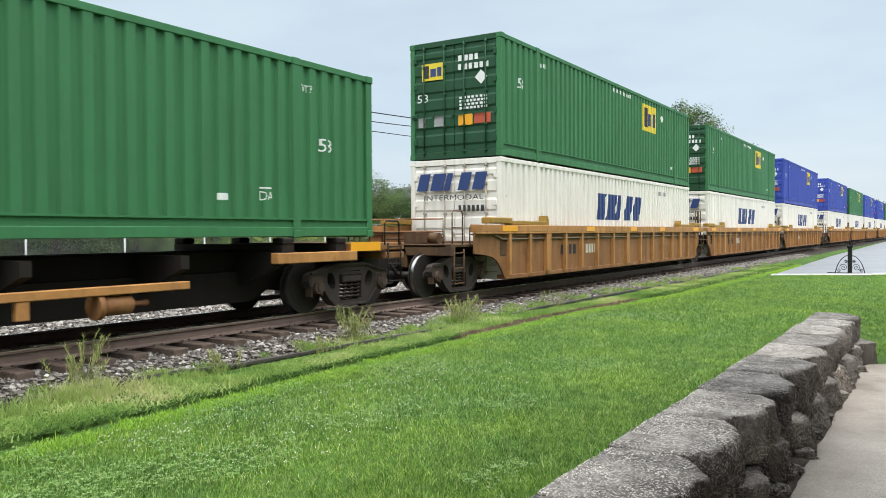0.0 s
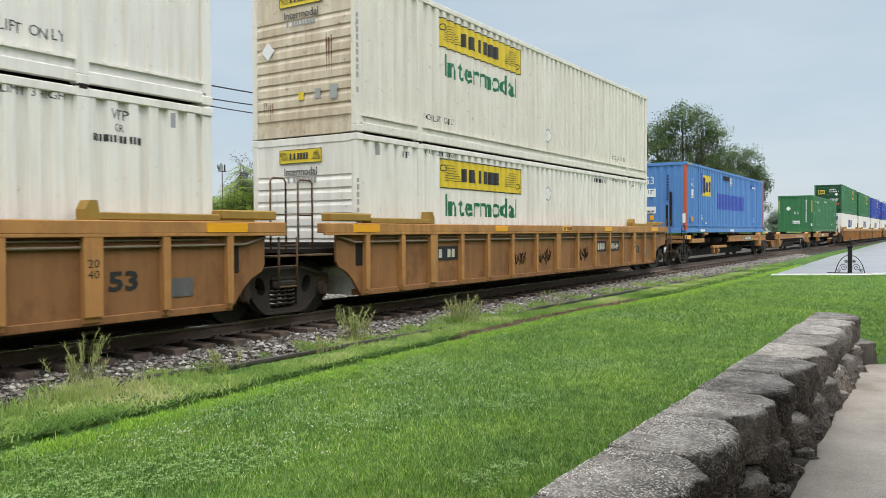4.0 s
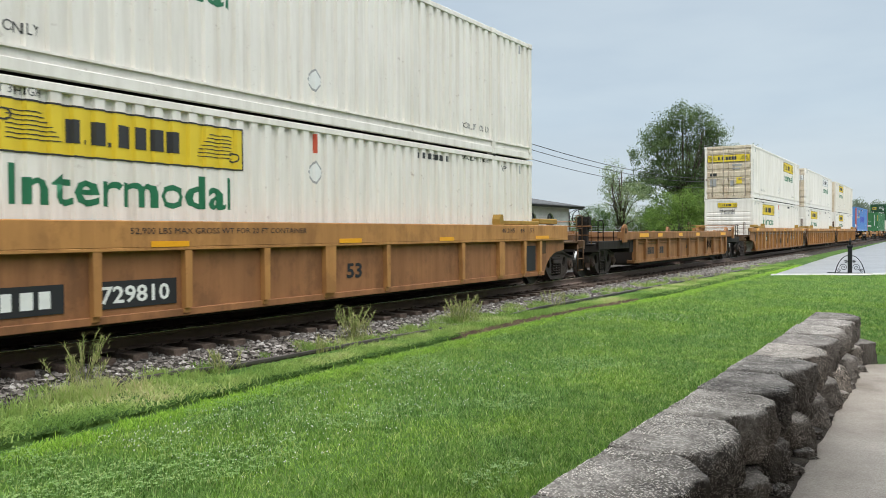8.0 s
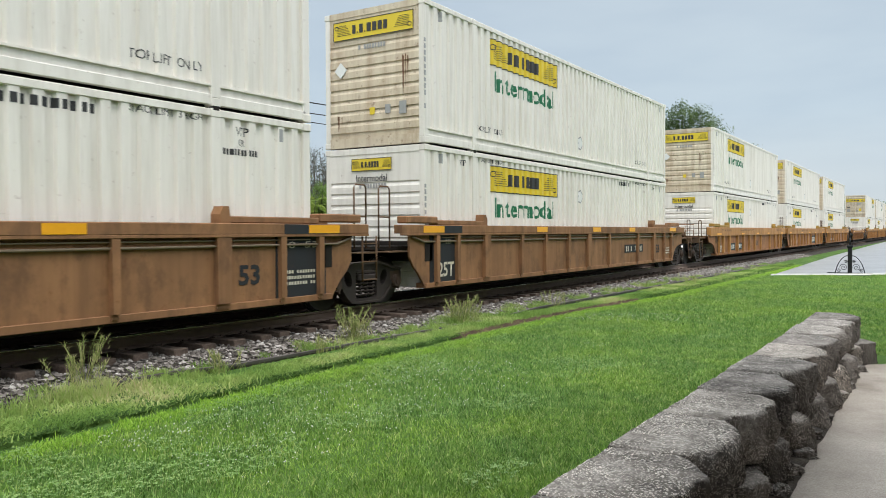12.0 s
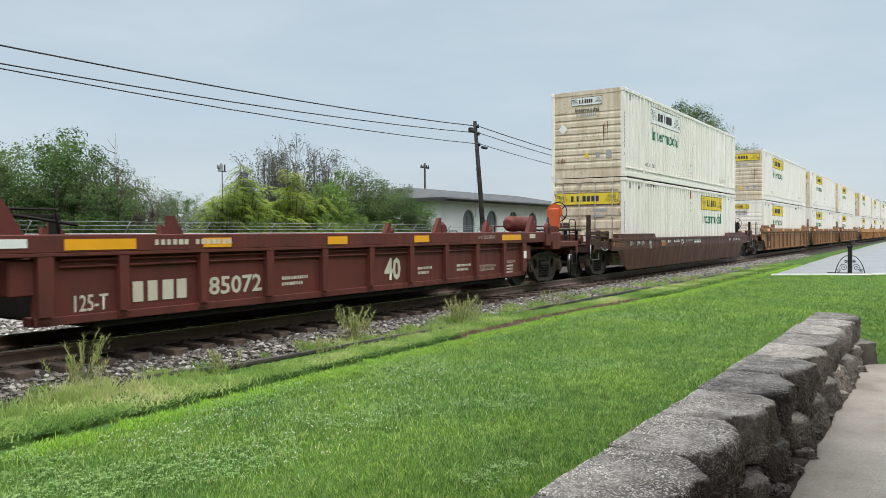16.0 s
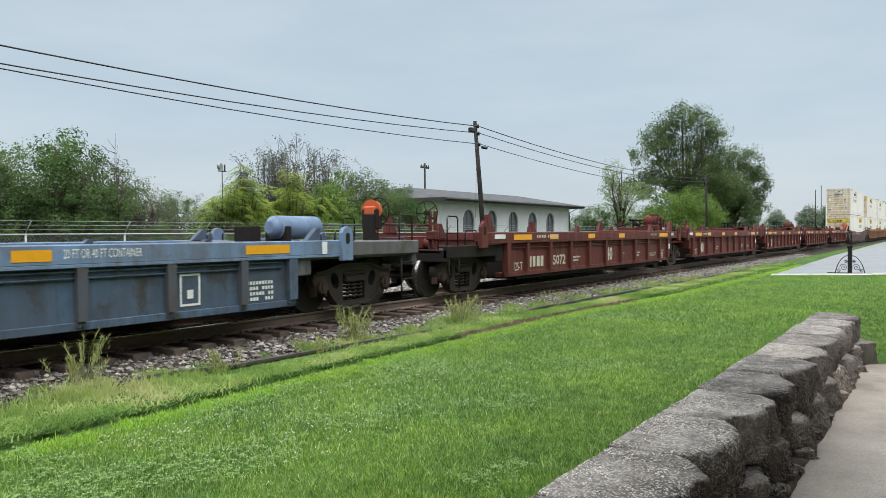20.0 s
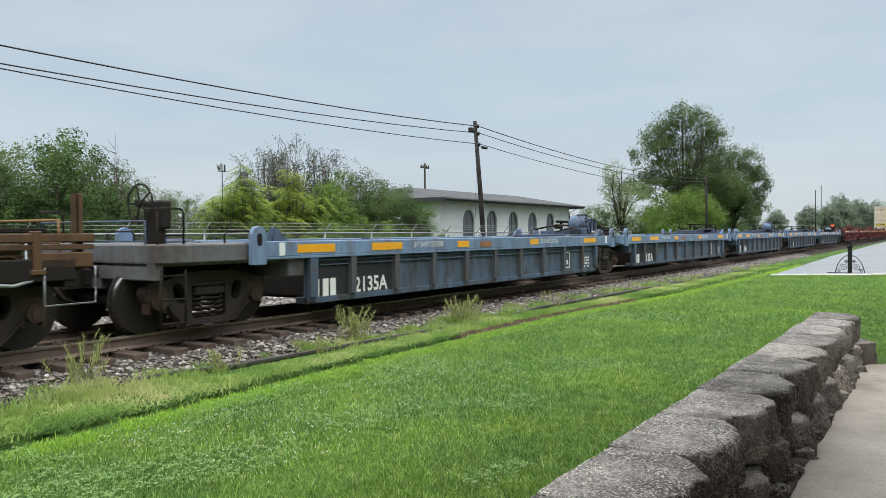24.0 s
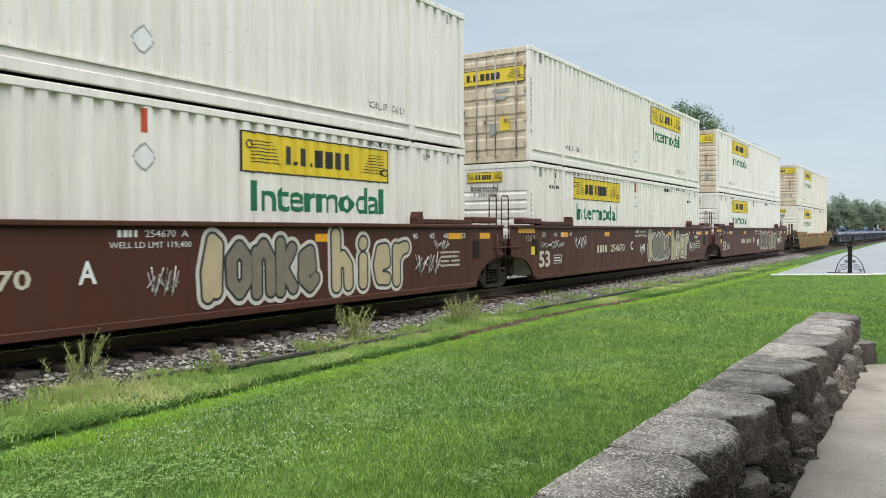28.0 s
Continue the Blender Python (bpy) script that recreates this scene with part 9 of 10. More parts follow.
def build_poles():
    wood = rough_stuff("weathered_pole_wood", [(0.3, (0.030, 0.027, 0.025)), (0.7, (0.070, 0.062, 0.055))], 2.0, 0.5, 0.01, fine=30)
    wire_m = plain("black_cable", (0.018, 0.018, 0.02), 0.6, 0, 0.1)
    PY = 22.0
    feet = [(-12.5, PY), (38.9, PY), (88.5, PY)]
    heads = [(-13.2, PY, 7.6), (37.75, PY, 7.55), (87.9, PY, 7.55)]
    for k in (0, 1, 2):
        p = thing("utility_pole", "leaning weathered wooden utility pole", "utility pole", group="utility poles")
        (fx, fy), (hx, hy, hz) = feet[k], heads[k]
        hang("shaft", Shape().tube([(fx, fy, -0.7), (fx * 0.5 + hx * 0.5, fy, hz / 2), (hx, hy, hz)], 0.16, 10, 0.10).mesh("shaft", wood), p)
        dx = lambda z: fx + (hx - fx) * z / hz
        for z in (7.25, 6.85, 6.25):
            hang("insulator", Shape().cyl((dx(z), PY - 0.18), 0.06, z - 0.1, z + 0.1, "z", 8).box(dx(z) - 0.03, dx(z) + 0.03, PY - 0.2, PY - 0.05, z - 0.03, z + 0.03).mesh("insulator", wire_m), p)
        if k == 1:
            hang("splice_box", Shape().box(dx(6.9) - 0.95, dx(6.9) - 0.45, PY - 0.30, PY - 0.06, 6.86, 7.10, 0.03).mesh("splice_box", wire_m), p)
            hang("splice_box", Shape().cyl((PY - 0.2, 6.12), 0.08, dx(6.1) + 0.25, dx(6.1) + 0.75, "x", 8).mesh("splice_box", wire_m), p)
            hang("guy_wire", Shape().tube([(dx(6.2), PY, 6.2), (dx(6.2) + 1.9, PY + 1.2, 2.2)], 0.008, 4).mesh("guy_wire", wire_m), p)
    for z, r, rise in ((7.25, 0.026, 0.1), (6.88, 0.022, -0.15), (6.28, 0.02, 0.75)):
        w = thing("overhead_cable", "black overhead cable between the poles", "cable", group="overhead cables")
        for a, b in ((0, 1), (1, 2)):
            xa = feet[a][0] + (heads[a][0] - feet[a][0]) * z / 7.55
            xb = feet[b][0] + (heads[b][0] - feet[b][0]) * z / 7.55
            hang("span", Shape().tube(sag((xa, PY - 0.2, z + (rise if a == 0 else 0)), (xb, PY - 0.2, z if a == 0 else z - 0.1), 0.75), r, 5).mesh("span", wire_m), w)
    # a second line of poles further off
    p = thing("utility_pole", "distant wooden utility pole with a crossarm", "utility pole", group="utility poles")
    x, y = 67.0, 45.0
    hang("shaft", Shape().tube([(x, y, -0.6), (x, y, 8.5)], 0.13, 8, 0.09).mesh("shaft", wood), p)
    hang("crossarm", Shape().box(x - 0.75, x + 0.75, y - 0.06, y + 0.06, 7.95, 8.12, 0.01).mesh("crossarm", wood), p)
    for d in (-0.65, -0.3, 0.3, 0.65):
        hang("insulator", Shape().cyl((x + d, y), 0.05, 8.12, 8.32, "z", 6).mesh("insulator", wire_m), p)
    for x, y, h in ((246, 31.0, 13.0), (300, 36, 17.0)):
        p = thing("utility_pole", "thin dark pole far along the line", "utility pole", group="utility poles")
        hang("shaft", Shape().tube([(x, y, -0.6), (x, y, h)], 0.16, 6, 0.1).mesh("shaft", wood), p)
    # small round reflector on a mast among the bushes
    d = thing("signal_lamp_mast", "small round grey lamp on a thin mast among the bushes", "signal")
    mx, my = 21.85, 24.5
    hang("mast", Shape().cyl((mx, my), 0.018, -0.6, 4.1, "z", 8).mesh("mast", wood), d)
    hang("lamp", Shape().tube([(mx - 0.22, my - 0.05, 4.05), (mx - 0.19, my - 0.16, 4.05)], 0.13, 14).mesh("lamp", STEEL), d)
    hang("bracket", Shape().box(mx - 0.2, mx + 0.2, my - 0.03, my + 0.03, 3.86, 3.9).box(mx + 0.12, mx + 0.15, my - 0.03, my + 0.03, 3.86, 4.15).mesh("bracket", wire_m), d)


def build_ornate_post():
    iron = plain("black_wrought_iron", (0.012, 0.012, 0.013), 0.45, 0.3, 0.2)
    x, y, z = 36.45, 3.28, LAWN_Z + 0.03
    o = thing("ornate_iron_post", "black wrought-iron post with scrolled brackets on the platform edge", "post")
    hang("post", Shape().box(x - 0.08, x + 0.08, y - 0.08, y + 0.08, z, z + 1.12, 0.015).box(x - 0.11, x + 0.11, y - 0.11, y + 0.11, z + 1.08, z + 1.2, 0.02).mesh("post", iron), o)
    hang("finial", Shape().cyl((x, y), 0.05, z + 1.2, z + 1.5, "z", 8, 0.015).mesh("finial", iron), o)
    hang("foot", Shape().box(x - 0.12, x + 0.12, y - 0.85, y + 0.85, z - 0.02, z + 0.05, 0.01).mesh("foot", iron), o)
    for sy in (-1, 1):
        arc = [(x, y + sy * (0.08 + 0.46 * math.sin(a)), z + 0.05 + 0.70 * math.cos(a) ** 1.5) for a in [math.pi / 2 * k / 10 for k in range(11)]]
        hang("bracket", Shape().tube(arc, 0.018, 6).mesh("bracket", iron), o, label="curved scrolled side bracket")
        for cy, cz, r in ((0.24, 0.26, 0.15), (0.42, 0.13, 0.08), (0.15, 0.50, 0.07)):
            sp = [(x, y + sy * cy + r * (1 - k / 26) * math.cos(0.5 * k), z + cz + r * (1 - k / 26) * math.sin(0.5 * k)) for k in range(24)]
            hang("scroll", Shape().tube(sp, 0.012, 5).mesh("scroll", iron), o)


build_fence()
build_house()
build_poles()
build_ornate_post()


# ================= trees and bushes =================
LEAF_D = island_stuff("dark_leaves", [(0.0, (0.038, 0.066, 0.022)), (0.5, (0.085, 0.13, 0.044)), (1.0, (0.165, 0.225, 0.08))], 0.7, 0.3, 0.5, 0.5)
LEAF_M = island_stuff("green_leaves", [(0.0, (0.026, 0.058, 0.014)), (0.5, (0.066, 0.122, 0.031)), (0.85, (0.12, 0.195, 0.055)), (1.0, (0.25, 0.33, 0.12))], 0.7, 0.25, 0.35, 1.0)
LEAF_L = island_stuff("yellow_green_leaves", [(0.0, (0.095, 0.155, 0.025)), (0.45, (0.20, 0.28, 0.050)), (0.8, (0.33, 0.40, 0.080)), (1.0, (0.50, 0.53, 0.15))], 0.7, 0.25, 0.4, 1.0)
LEAF_G = island_stuff("grey_green_leaves", [(0.0, (0.065, 0.085, 0.044)), (0.5, (0.12, 0.145, 0.078)), (1.0, (0.20, 0.225, 0.13))], 0.8, 0.2, 0.25, 1.0)
LEAF_P = island_stuff("pale_leaves", [(0.0, (0.10, 0.15, 0.06)), (0.5, (0.19, 0.25, 0.11)), (1.0, (0.32, 0.37, 0.20))], 0.6, 0.35, 0.35, 0.8)
LEAF_B = island_stuff("bright_green_leaves", [(0.0, (0.060, 0.115, 0.020)), (0.5, (0.135, 0.215, 0.042)), (0.85, (0.22, 0.32, 0.07)), (1.0, (0.34, 0.42, 0.13))], 0.7, 0.25, 0.4, 1.0)
LEAF_Y = island_stuff("golden_leaves", [(0.0, (0.12, 0.17, 0.025)), (0.5, (0.25, 0.31, 0.045)), (1.0, (0.40, 0.44, 0.10))], 0.7, 0.25, 0.4, 1.0)
# distance haze is mixed into this paler leaf colour
LEAF_H = island_stuff("haze_tinted_leaves", [(0.0, (0.11, 0.145, 0.10)), (0.5, (0.17, 0.21, 0.15)), (1.0, (0.25, 0.29, 0.21))], 0.8, 0.2, 0.3, 0.3)
# backlit darkness of the thin far crowns is put into their leaf colour
LEAF_T = island_stuff("backlit_grey_leaves", [(0.0, (0.040, 0.048, 0.038)), (0.5, (0.075, 0.086, 0.066)), (1.0, (0.13, 0.14, 0.105))], 0.8, 0.2, 0.15)
BARK = rough_stuff("bark", [(0.3, (0.055, 0.043, 0.033)), (0.7, (0.13, 0.108, 0.088))], 3.0, 0.6, 0.02, fine=24)


def leaf_cloud(seed, lobes, clumps, per, leaf, tight=0.16, flatten=0.8):
    """Leaves in clumps spread through ellipsoid lobes (x, y, z, rx, ry, rz); more at the surface, ragged outline."""
    rng = np.random.default_rng(seed)
    cs, outs = [], []
    vol = np.array([l[3] * l[4] * l[5] for l in lobes]) ** 0.67
    for l, k in zip(lobes, np.maximum(3, (clumps * vol / vol.sum()).astype(int))):
        d = rng.normal(size=(k, 3))
        d /= np.linalg.norm(d, axis=1)[:, None]
        r = (0.35 + 0.68 * rng.random(k) ** 0.45)[:, None]
        cs.append(np.array(l[:3]) + d * r * np.array(l[3:6]))
        outs.append(d)
    cs, outs = np.concatenate(cs), np.concatenate(outs)
    size = np.mean([l[3] for l in lobes]) * tight
    n = len(cs) * per
    own = np.repeat(np.arange(len(cs)), per)
    sc = (0.6 + 0.9 * rng.random(len(cs)))[own][:, None]
    p = cs[own] + np.clip(rng.normal(size=(n, 3)), -1.35, 1.35) * size * sc * np.array([1, 1, flatten])
    # leaves face outwards and upwards, each a little its own way
    face = 0.7 * outs[own] + rng.normal(size=(n, 3)) * 0.5 + np.array([0, 0, 0.6])
    face /= np.linalg.norm(face, axis=1)[:, None]
    a = np.cross(face, rng.normal(size=(n, 3)))
    a /= np.linalg.norm(a, axis=1)[:, None] + 1e-9
    b = np.cross(face, a)
    s = (leaf * (0.6 + 0.8 * rng.random(n)))[:, None]
    v = np.stack([p - a * s, p + b * s * 0.5, p + a * s, p - b * s * 0.5], 1)
    q = np.arange(n)[:, None] * 4 + np.arange(4)[None]
    return v.reshape(-1, 3), q, cs


def tree(name, label, x, y, z, lobes, clumps, per, leaf, mat, trunk_h, trunk_r, seed, bare=0, scale=1.0, tight=0.16, mesh_of=None, turn=0, group="trees"):
    t = thing(name, label, "tree" if name == "tree" else "bush", pose(x, y, z, 0, 0, turn) @ Matrix.Scale(scale, 4), group)
    key = mesh_of or (name, seed)

    def make():
        return leaf_cloud(seed, lobes, clumps, per, leaf, tight)
    v, q, cs = kept(("cloud", key), make)
    rnd = random.Random(seed)

    def wood():
        s = Shape()
        top = max(l[2] for l in lobes)
        s.tube([(0, 0, -0.2), (0.05 * trunk_h, 0, trunk_h * 0.5), (0, 0.03 * trunk_h, trunk_h), (0.0, 0, top)], trunk_r, 8, trunk_r * 0.3)
        pick = sorted(rnd.sample(range(len(cs)), min(len(cs), 26 + bare)))
        for i in pick:
            c = Vector(cs[i])
            base = Vector((0, 0, min(trunk_h * rnd.uniform(0.5, 1.3), max(0.3, c.z - 0.3))))
            mid = base.lerp(c, 0.5) + Vector((rnd.uniform(-0.1, 0.1), rnd.uniform(-0.1, 0.1), 0.12)) * (c - base).length
            s.tube([base, mid, c], trunk_r * 0.32, 5, trunk_r * 0.06)
        return s.mesh("trunk", BARK)
    hang("trunk", kept(("wood", key), wood), t, label="trunk and limbs")
    hang("crown", kept(("crownmesh", key, mat.name), lambda: big_mesh("crown", v, q, mat)), t, kind="stuff", label="leafy crown with gaps")
    return t


def fan_tree(label, x, y, z, h, w, limbs, seed, mat, leaves=16, leaf=0.05, group="trees", key=None):
    """A tree whose slender limbs fan upwards from a low fork, with small leaf clumps strung along the outer half; leaves=0 leaves it bare."""
    t = thing("tree", label, "tree", pose(x, y, z), group)

    def make():
        rnd, rng = random.Random(seed), np.random.default_rng(seed)
        wood, spots = Shape(), []
        wood.tube([(0, 0, -0.2), (0.02 * h, 0, 0.16 * h), (0, 0, 0.34 * h)], 0.018 * h, 7, 0.012 * h)
        for i in range(limbs):
            a = rnd.uniform(0, 6.28)
            out = w * math.sqrt(rnd.random())
            top = h * (1 - 0.42 * (out / w) ** 2) * rnd.uniform(0.9, 1.0)
            base = Vector((0, 0, h * rnd.uniform(0.12, 0.34)))
            tip = Vector((out * math.cos(a), out * math.sin(a), top))
            mid = base.lerp(tip, 0.45) + Vector((0.16 * out * math.cos(a), 0.16 * out * math.sin(a), -0.03 * h))
            wood.tube([base, mid, tip], 0.0065 * h, 4, 0.0012 * h)
            for k in range(7):
                f = rnd.uniform(0.3, 1.0)
                p = base.lerp(mid, f / 0.5) if f < 0.5 else mid.lerp(tip, (f - 0.5) / 0.5)
                d = Vector((rnd.gauss(0, 1), rnd.gauss(0, 1), rnd.uniform(0.6, 1.8))).normalized() * h * rnd.uniform(0.05, 0.12)
                wood.tube([p, p + d * 0.6, p + d], 0.0022 * h, 3, 0.0006 * h)
                spots += [tuple(p + d * q) for q in (0.5, 0.8, 1.0)]
        crown = None
        if leaves:
            c = np.repeat(np.array(spots), leaves, 0)
            n = len(c)
            p = c + rng.normal(size=(n, 3)) * 0.020 * h
            u = rng.normal(size=(n, 3))
            u /= np.linalg.norm(u, axis=1)[:, None]
            b = np.cross(u, rng.normal(size=(n, 3)))
            b /= np.linalg.norm(b, axis=1)[:, None]
            sz = (leaf * (0.6 + 0.8 * rng.random(n)))[:, None]
            v = np.stack([p - u * sz, p + b * sz * 0.55, p + u * sz, p - b * sz * 0.55], 1).reshape(-1, 3)
            crown = big_mesh("crown", v, np.arange(n)[:, None] * 4 + np.arange(4)[None], mat)
        return wood.mesh("trunk", BARK), crown
    trunk, crown = kept(("fan", key or seed, round(h, 1)), make)
    hang("trunk", trunk, t, label="trunk and limbs fanning upwards")
    if crown:
        hang("crown", crown, t, kind="stuff", label="thin leaf clumps with wide gaps")
    return t


def sumac(x, y, z, h, w, fronds, seed, mat):
    """A sumac: bare forking stems that end in rosettes of long feathered leaves."""
    t = thing("bush", "yellow-green sumac with feathered leaves behind the fence", "bush", pose(x, y, z), "bushes behind the fence")
    rnd, rng = random.Random(seed), np.random.default_rng(seed)
    wood, tips = Shape(), []
    for i in range(fronds // 2):
        a, r = rnd.uniform(0, 6.28), w * math.sqrt(rnd.random())
        top = h * rnd.uniform(0.42, 1.0) * (1 - 0.45 * (r / w) ** 2)
        p0, p2 = Vector((0.25 * r * math.cos(a), 0.25 * r * math.sin(a), 0)), Vector((r * math.cos(a), r * math.sin(a), top))
        wood.tube([p0, p0.lerp(p2, 0.5) + Vector((0, 0, 0.1 * h)), p2], 0.03, 5, 0.012)
        tips.append(p2)
    hang("trunk", wood.mesh("trunk", BARK), t, label="thin forking stems")
    verts = []
    for tip in tips:
        for k in range(11):
            a = 6.28 * k / 11 + rnd.uniform(-0.3, 0.3)
            up, ln = rnd.uniform(-0.15, 0.75), rnd.uniform(0.36, 0.62)
            d = np.array((math.cos(a), math.sin(a), 0.0))
            side = np.array((-math.sin(a), math.cos(a), 0.0))
            base = np.array(tip) - np.array((0, 0, rnd.uniform(0, 0.35)))
            for j in range(9):
                f = 0.18 + 0.82 * j / 8
                c = base + d * ln * f + np.array((0, 0, ln * (up * f - 0.75 * f * f)))
                ll = 0.15 * (1.1 - 0.6 * abs(f - 0.5)) * rnd.uniform(0.85, 1.1)
                for sg in (-1, 1):
                    q = c + side * sg * ll + d * 0.05 + np.array((0, 0, -0.045))
                    m = (c + q) / 2
                    verts += [c, m + d * 0.026, q, m - d * 0.026]
    hang("leaves", big_mesh("leaves", np.array(verts), np.arange(len(verts)).reshape(-1, 4), mat), t, kind="stuff", label="long feathered leaves")


BROAD = [(0, 0, 13.0, 5.4, 5.4, 5.2), (-4.2, 1.5, 10.0, 4.0, 4.2, 4.6), (4.2, -1.5, 10.5, 4.2, 4.2, 4.8), (0.5, 1, 16.8, 3.6, 3.6, 3.2), (-3, -3, 6.4, 5.0, 4.6, 3.0), (3.5, 2.5, 5.8, 5.0, 4.6, 2.8), (-1, 4.5, 12, 3.6, 3.2, 4.2), (0, -4.5, 11.5, 3.6, 3.2, 4.2)]
TALL = [(-4.1, 1.1, 16.0, 1.7, 2.0, 2.3), (-2.0, -0.7, 17.4, 1.6, 2.0, 2.3), (0.3, -0.7, 18.6, 1.7, 2.0, 2.1), (2.5, 0.9, 17.4, 1.5, 2.0, 2.6), (4.4, 0.2, 15.6, 1.5, 1.8, 2.4), (-3.4, -1.4, 13.4, 2.1, 2.4, 2.2), (-0.8, 1.0, 15.0, 1.9, 2.2, 2.4), (1.8, 0.8, 13.4, 2.2, 2.4, 2.4), (4.6, 0.4, 12.4, 1.8, 2.0, 2.2), (-6.7, 0.2, 13.3, 0.8, 0.9, 1.7), (-4.6, 0.2, 10.6, 1.6, 2.0, 1.5), (-1.0, 0.0, 10.6, 2.6, 3.0, 2.0), (3.4, 0.0, 9.8, 2.6, 3.0, 2.2), (-8.0, -1.2, 8.6, 2.4, 2.4, 1.3), (-4.0, -1.2, 8.4, 2.8, 2.8, 1.9), (1.4, 1.6, 7.4, 3.8, 3.8, 2.3), (6.4, 0.4, 8.4, 2.6, 2.6, 2.6), (0, 0, 4.4, 6.0, 3.0, 2.2)]
tree("tree", "tall dark broadleaf tree with gaps in its crown", 114.6, 32.0, -0.6, TALL, 950, 74, 0.12, LEAF_D, 6.0, 0.38, 501, bare=40, tight=0.235, turn=-74)
tree("tree", "dark broadleaf tree with a rounded crown", 136.2, 29.6, -0.6, [(-2.6, 0.5, 12.2, 1.9, 2.3, 2.9), (0.4, 0.2, 13.4, 1.9, 2.3, 3.0), (2.7, -0.7, 12.6, 1.7, 2.1, 3.0), (4.2, 0.5, 9.6, 1.5, 1.7, 3.0), (0.3, -0.8, 8.6, 3.4, 3.8, 2.5), (-3.6, 0.8, 8.8, 2.3, 2.3, 3.0), (2.6, 0, 6.0, 2.8, 3, 2.2), (-2.2, 0, 5.0, 3.2, 3, 2.5)], 640, 66, 0.125, LEAF_D, 4.0, 0.34, 502, bare=30, tight=0.20, turn=-78)
tree("tree", "open-branched tree with pale leaf sprays", 83.5, 30.0, -0.6, [(-1.0, 0.0, 8.6, 1.0, 1.1, 1.4), (-1.7, 0.2, 6.6, 0.8, 0.8, 1.2), (0.3, -0.4, 5.8, 1.5, 1.5, 1.0), (1.9, 0.6, 6.4, 1.6, 1.6, 1.0), (-1.4, 0, 4.6, 1.0, 1.0, 0.9), (0.6, 0, 3.6, 1.6, 1.2, 1.0)], 150, 40, 0.085, LEAF_P, 3.2, 0.20, 503, bare=30, tight=0.24, turn=-70)
fan_tree("half-bare grey tree behind the dark crowns", 131.5, 33.0, -0.6, 18.2, 4.0, 30, 511, LEAF_G, 10, 0.10)
tree("bush", "rounded green bush at the foot of the trees", 94.9, 26.5, -0.6, [(-1.8, 0.5, 4.4, 1.9, 2.1, 2.2), (0.2, 0, 5.2, 1.7, 2.0, 2.1), (2.0, -0.5, 4.6, 1.8, 2.1, 2.4), (-3.5, 0.4, 3.4, 1.2, 1.2, 1.4), (3.5, 0.0, 3.6, 1.4, 1.4, 1.6), (0, 0, 2.2, 4.2, 3, 1.8)], 460, 70, 0.075, LEAF_B, 1.2, 0.2, 504, tight=0.17, turn=-74)
tree("bush", "dark green bush beside the building", 69.2, 27.5, -0.6, [(0.0, 0.0, 3.3, 1.3, 1.4, 1.2), (-1.0, 0.3, 2.7, 0.9, 0.8, 1.0), (1.1, 0.3, 2.7, 0.9, 0.8, 1.0), (0.1, 0, 1.4, 1.9, 1.5, 1.4)], 190, 70, 0.06, LEAF_M, 0.8, 0.14, 505, tight=0.20, turn=-68)
for k, (x, y, sc) in enumerate([(101.0, 33.5, 0.85), (119.0, 36.0, 1.0), (146.0, 33.0, 0.8), (77.5, 32.0, 0.62)]):
    tree("bush", "dark undergrowth behind the trees", x, y, -0.6, [(0, 0, 3.4, 4.2, 3.0, 2.6), (-3.0, 0, 2.6, 2.8, 2.4, 2.0), (3.0, 0, 2.8, 2.8, 2.4, 2.2)], 260, 60, 0.10, LEAF_D, 1.0, 0.2, 506, mesh_of="undergrowth", scale=sc, turn=-72 + 9 * k, tight=0.16)

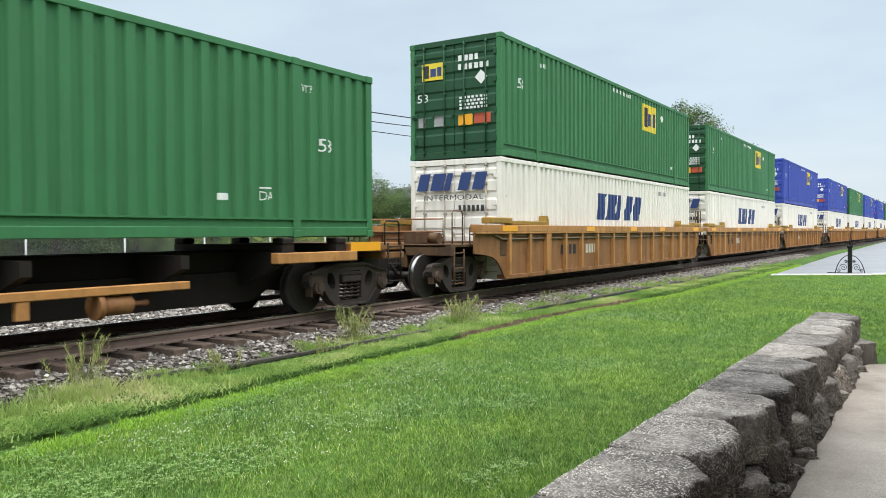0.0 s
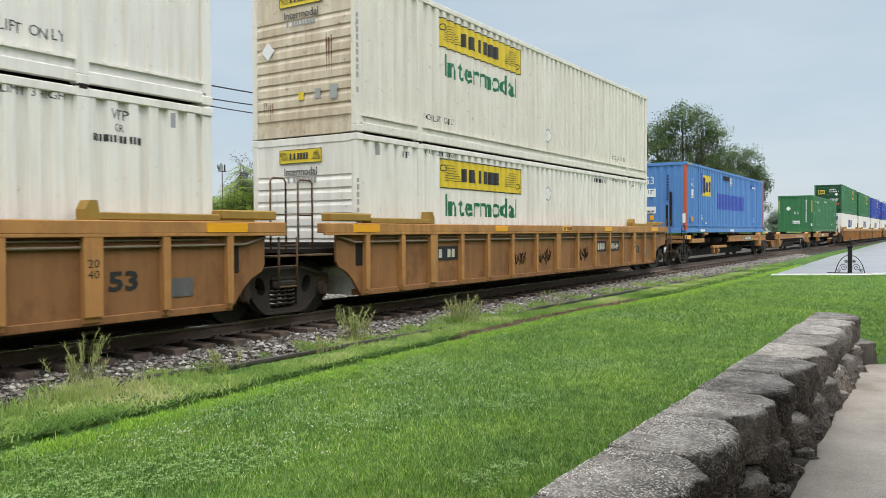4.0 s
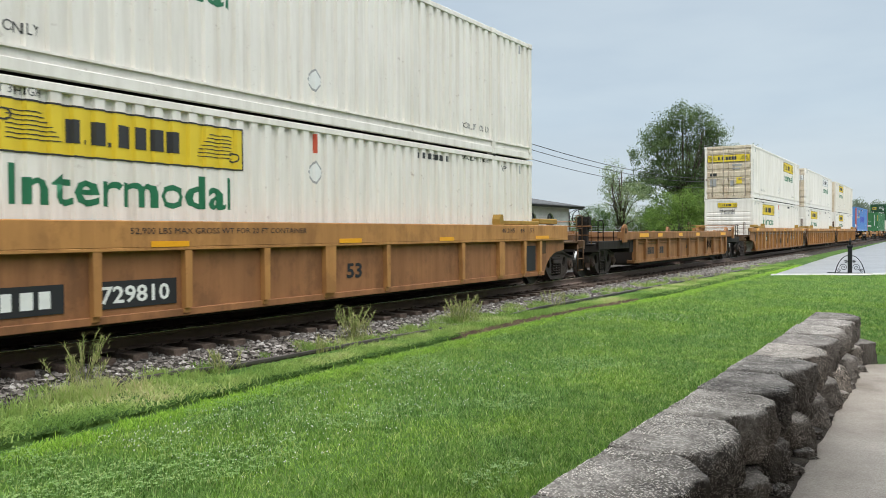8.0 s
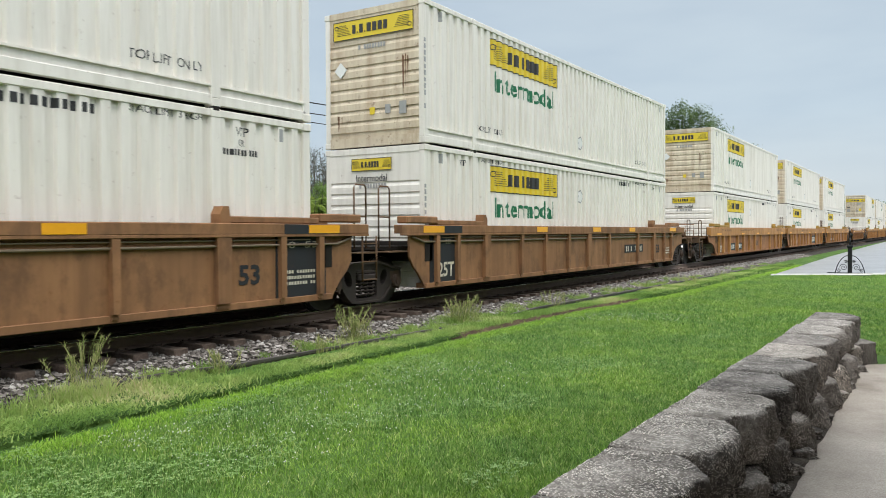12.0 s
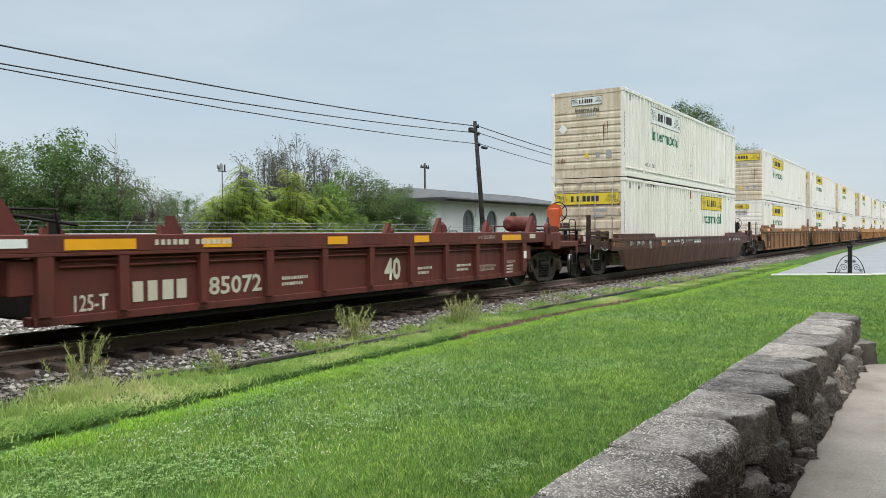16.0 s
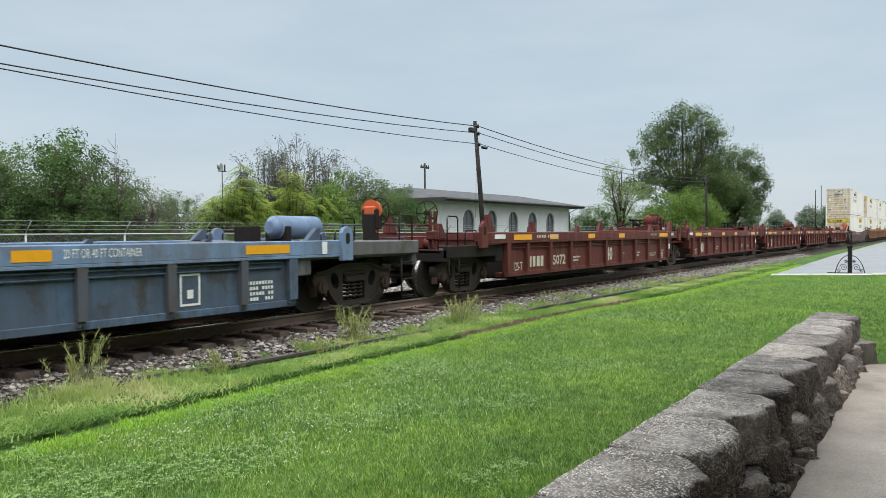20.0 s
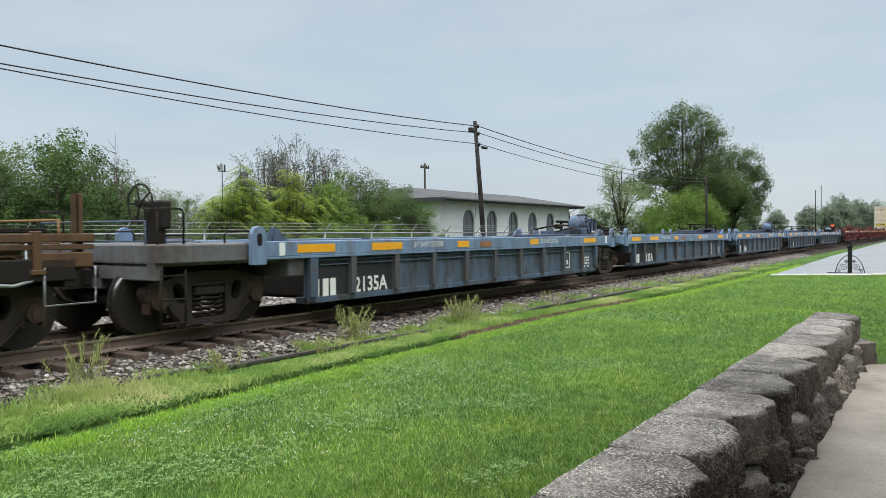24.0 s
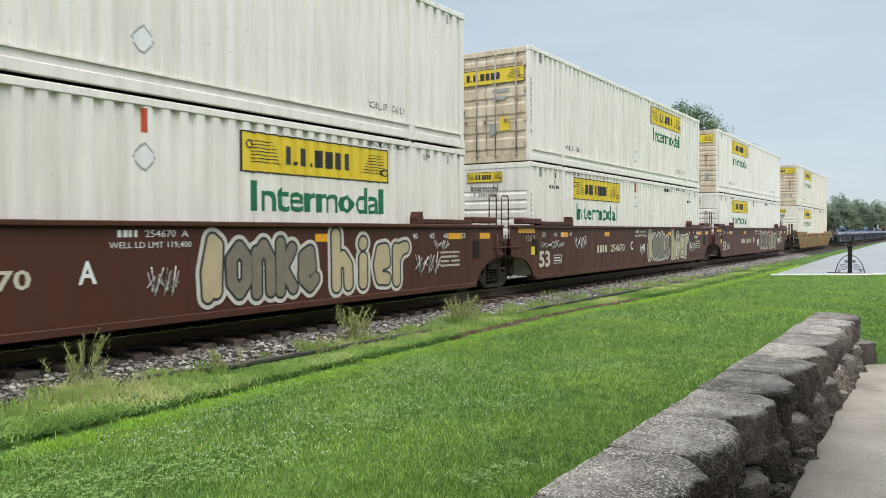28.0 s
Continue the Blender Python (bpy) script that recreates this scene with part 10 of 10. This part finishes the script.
BUSHY = [(0, 0, 1.9, 1.9, 1.7, 1.7), (-1.0, 0.2, 3.2, 1.2, 1.1, 1.2), (1.0, -0.2, 2.7, 1.3, 1.2, 1.3), (0.2, 0, 4.3, 0.7, 0.7, 0.9), (-0.5, 0.4, 4.0, 0.6, 0.6, 0.8)]
for k, (x, y, sc, kind) in enumerate([
        (10.0, 24.0, 1.0, "D"), (11.7, 24.6, 0.92, "D"), (13.0, 25.4, 0.90, "D"), (13.6, 24.4, 0.80, "M"), (14.9, 24.6, 1.12, "M"), (15.9, 25.0, 0.95, "M"), (16.9, 26.2, 1.05, "D"), (12.4, 26.6, 1.12, "D"), (10.8, 26.2, 1.1, "D"), (18.6, 27.0, 0.92, "D"), (20.2, 28.2, 0.86, "M"), (15.0, 27.5, 1.0, "D"), (18.2, 25.0, 0.84, "G"), (19.3, 25.6, 0.80, "G"), (20.4, 26.6, 0.74, "G"), (21.6, 27.6, 0.74, "G"), (22.8, 28.4, 0.78, "M"), (24.4, 29.2, 0.76, "G"), (26.2, 29.5, 0.76, "M"),
        (24.6, 26.6, 0.78, "M"), (27.4, 26.6, 0.80, "L"), (29.2, 25.9, 0.86, "L"), (30.4, 25.6, 1.00, "L"), (31.3, 26.4, 0.9, "M"), (32.2, 25.3, 1.02, "D"), (33.5, 26.0, 0.90, "M"), (34.6, 25.6, 0.92, "M"), (35.8, 25.3, 0.90, "D"), (36.9, 25.6, 0.82, "M"),
        (20.8, 23.6, 0.42, "L"), (27.0, 23.4, 0.55, "L"), (22.6, 23.4, 0.5, "L"), (28.6, 23.3, 0.5, "L"), (31.6, 23.4, 0.5, "L"), (33.5, 23.5, 0.45, "L"), (14.0, 23.4, 0.5, "G"), (18.0, 23.5, 0.5, "M"), (30.0, 23.6, 0.5, "L"), (37.0, 23.6, 0.42, "L"), (24.2, 23.8, 0.5, "G"), (16.2, 23.6, 0.5, "D")]):
    mat, mk = {"D": (LEAF_D, 601), "M": (LEAF_M, 602), "G": (LEAF_G, 603), "L": (LEAF_B, 604)}[kind]
    mk += 10 * (k % 2)
    tree("bush", {"D": "dense dark green roadside tree", "M": "leafy green bush behind the fence", "G": "grey-green half-bare shrub behind the fence", "L": "bright green bush behind the fence"}[kind], x, y, -0.6, BUSHY, 210 if kind != "G" else 150, 72 if kind != "G" else 26, 0.046 if kind != "G" else 0.042, mat, 1.6, 0.07, mk, bare=90 if kind == "G" else 14, scale=sc, mesh_of=(kind, k % 2), turn=(k * 67) % 360, tight=0.145, group="bushes behind the fence")
for k, (x, y, h, w, n) in enumerate([(21.5, 24.0, 4.3, 1.1, 110), (22.8, 24.6, 4.9, 1.2, 120), (24.1, 25.0, 4.2, 1.2, 110), (25.2, 25.2, 4.4, 1.1, 100), (26.3, 25.0, 5.1, 0.9, 110), (27.5, 25.2, 4.2, 1.1, 100), (28.6, 25.4, 4.0, 1.1, 90), (22.0, 23.8, 2.6, 1.2, 80), (25.6, 23.9, 2.6, 1.2, 80)]):
    sumac(x, y, -0.6, h, w, n, 640 + k, LEAF_L if k != 4 else LEAF_Y)
for k, (x, y, h, w) in enumerate([(17.5, 25.4, 5.7, 1.3), (15.6, 24.0, 4.6, 1.2), (34.6, 24.2, 3.4, 0.8)]):
    fan_tree("bare shrub of thin grey twigs behind the fence", x, y, -0.6, h, w, 20, 650 + k, LEAF_G, 0, group="bushes behind the fence")
# thin far crowns above the bushes
for k, (x, y, h, w) in enumerate([(42.8, 45, 7.8, 2.0), (44.6, 45, 8.8, 2.4), (46.9, 45, 9.9, 2.6), (48.6, 47, 9.8, 2.6), (50.4, 45, 9.6, 2.6), (53.2, 46, 9.2, 2.4), (58.6, 47, 8.8, 2.2), (62.5, 49, 7.6, 2.4), (72.0, 58, 7.6, 3.0), (80.0, 60, 7.4, 3.0), (88.0, 62, 7.4, 3.0)]):
    fan_tree("distant half-bare grey-green tree", x, y, -0.6, h, w * 1.15, 34, 620 + k % 3, LEAF_T, 7, 0.065, "distant trees", key=("thin", k % 3))
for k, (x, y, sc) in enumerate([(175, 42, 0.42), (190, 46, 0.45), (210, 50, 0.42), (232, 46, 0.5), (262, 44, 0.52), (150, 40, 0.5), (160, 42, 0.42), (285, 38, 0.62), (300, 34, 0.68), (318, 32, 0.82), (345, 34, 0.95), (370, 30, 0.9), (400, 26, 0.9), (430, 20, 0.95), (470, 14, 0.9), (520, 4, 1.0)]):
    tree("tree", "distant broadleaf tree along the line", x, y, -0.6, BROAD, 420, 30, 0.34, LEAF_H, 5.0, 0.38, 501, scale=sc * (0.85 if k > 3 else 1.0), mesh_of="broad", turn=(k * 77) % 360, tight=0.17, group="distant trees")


# ================= what moves =================
def motions():
    times = [0.5 * k for k in range(57)]
    for ob, u, y, z in MOVING:
        walk(ob, [(t, pose(u + travel(t), y, z)) for t in times])
    # wheels roll while they pass near; further off they are mere specks
    for w, u, dx in SPIN:
        passing = [f / 30 for f in range(841) if 1.0 < u + travel(f / 30) < 34.0]
        if not passing:
            continue
        spin = lambda t: pose(dx, 0, 0.4565, 0, math.degrees(travel(t) / 0.4565) % 360, 0)
        rows = [(t, spin(t)) for t in passing]
        if passing[0] > 0:
            rows.insert(0, (0.0, rows[0][1]))
        if passing[-1] < 28:
            rows.append((28.0, rows[-1][1]))
        walk(w, rows)


motions()
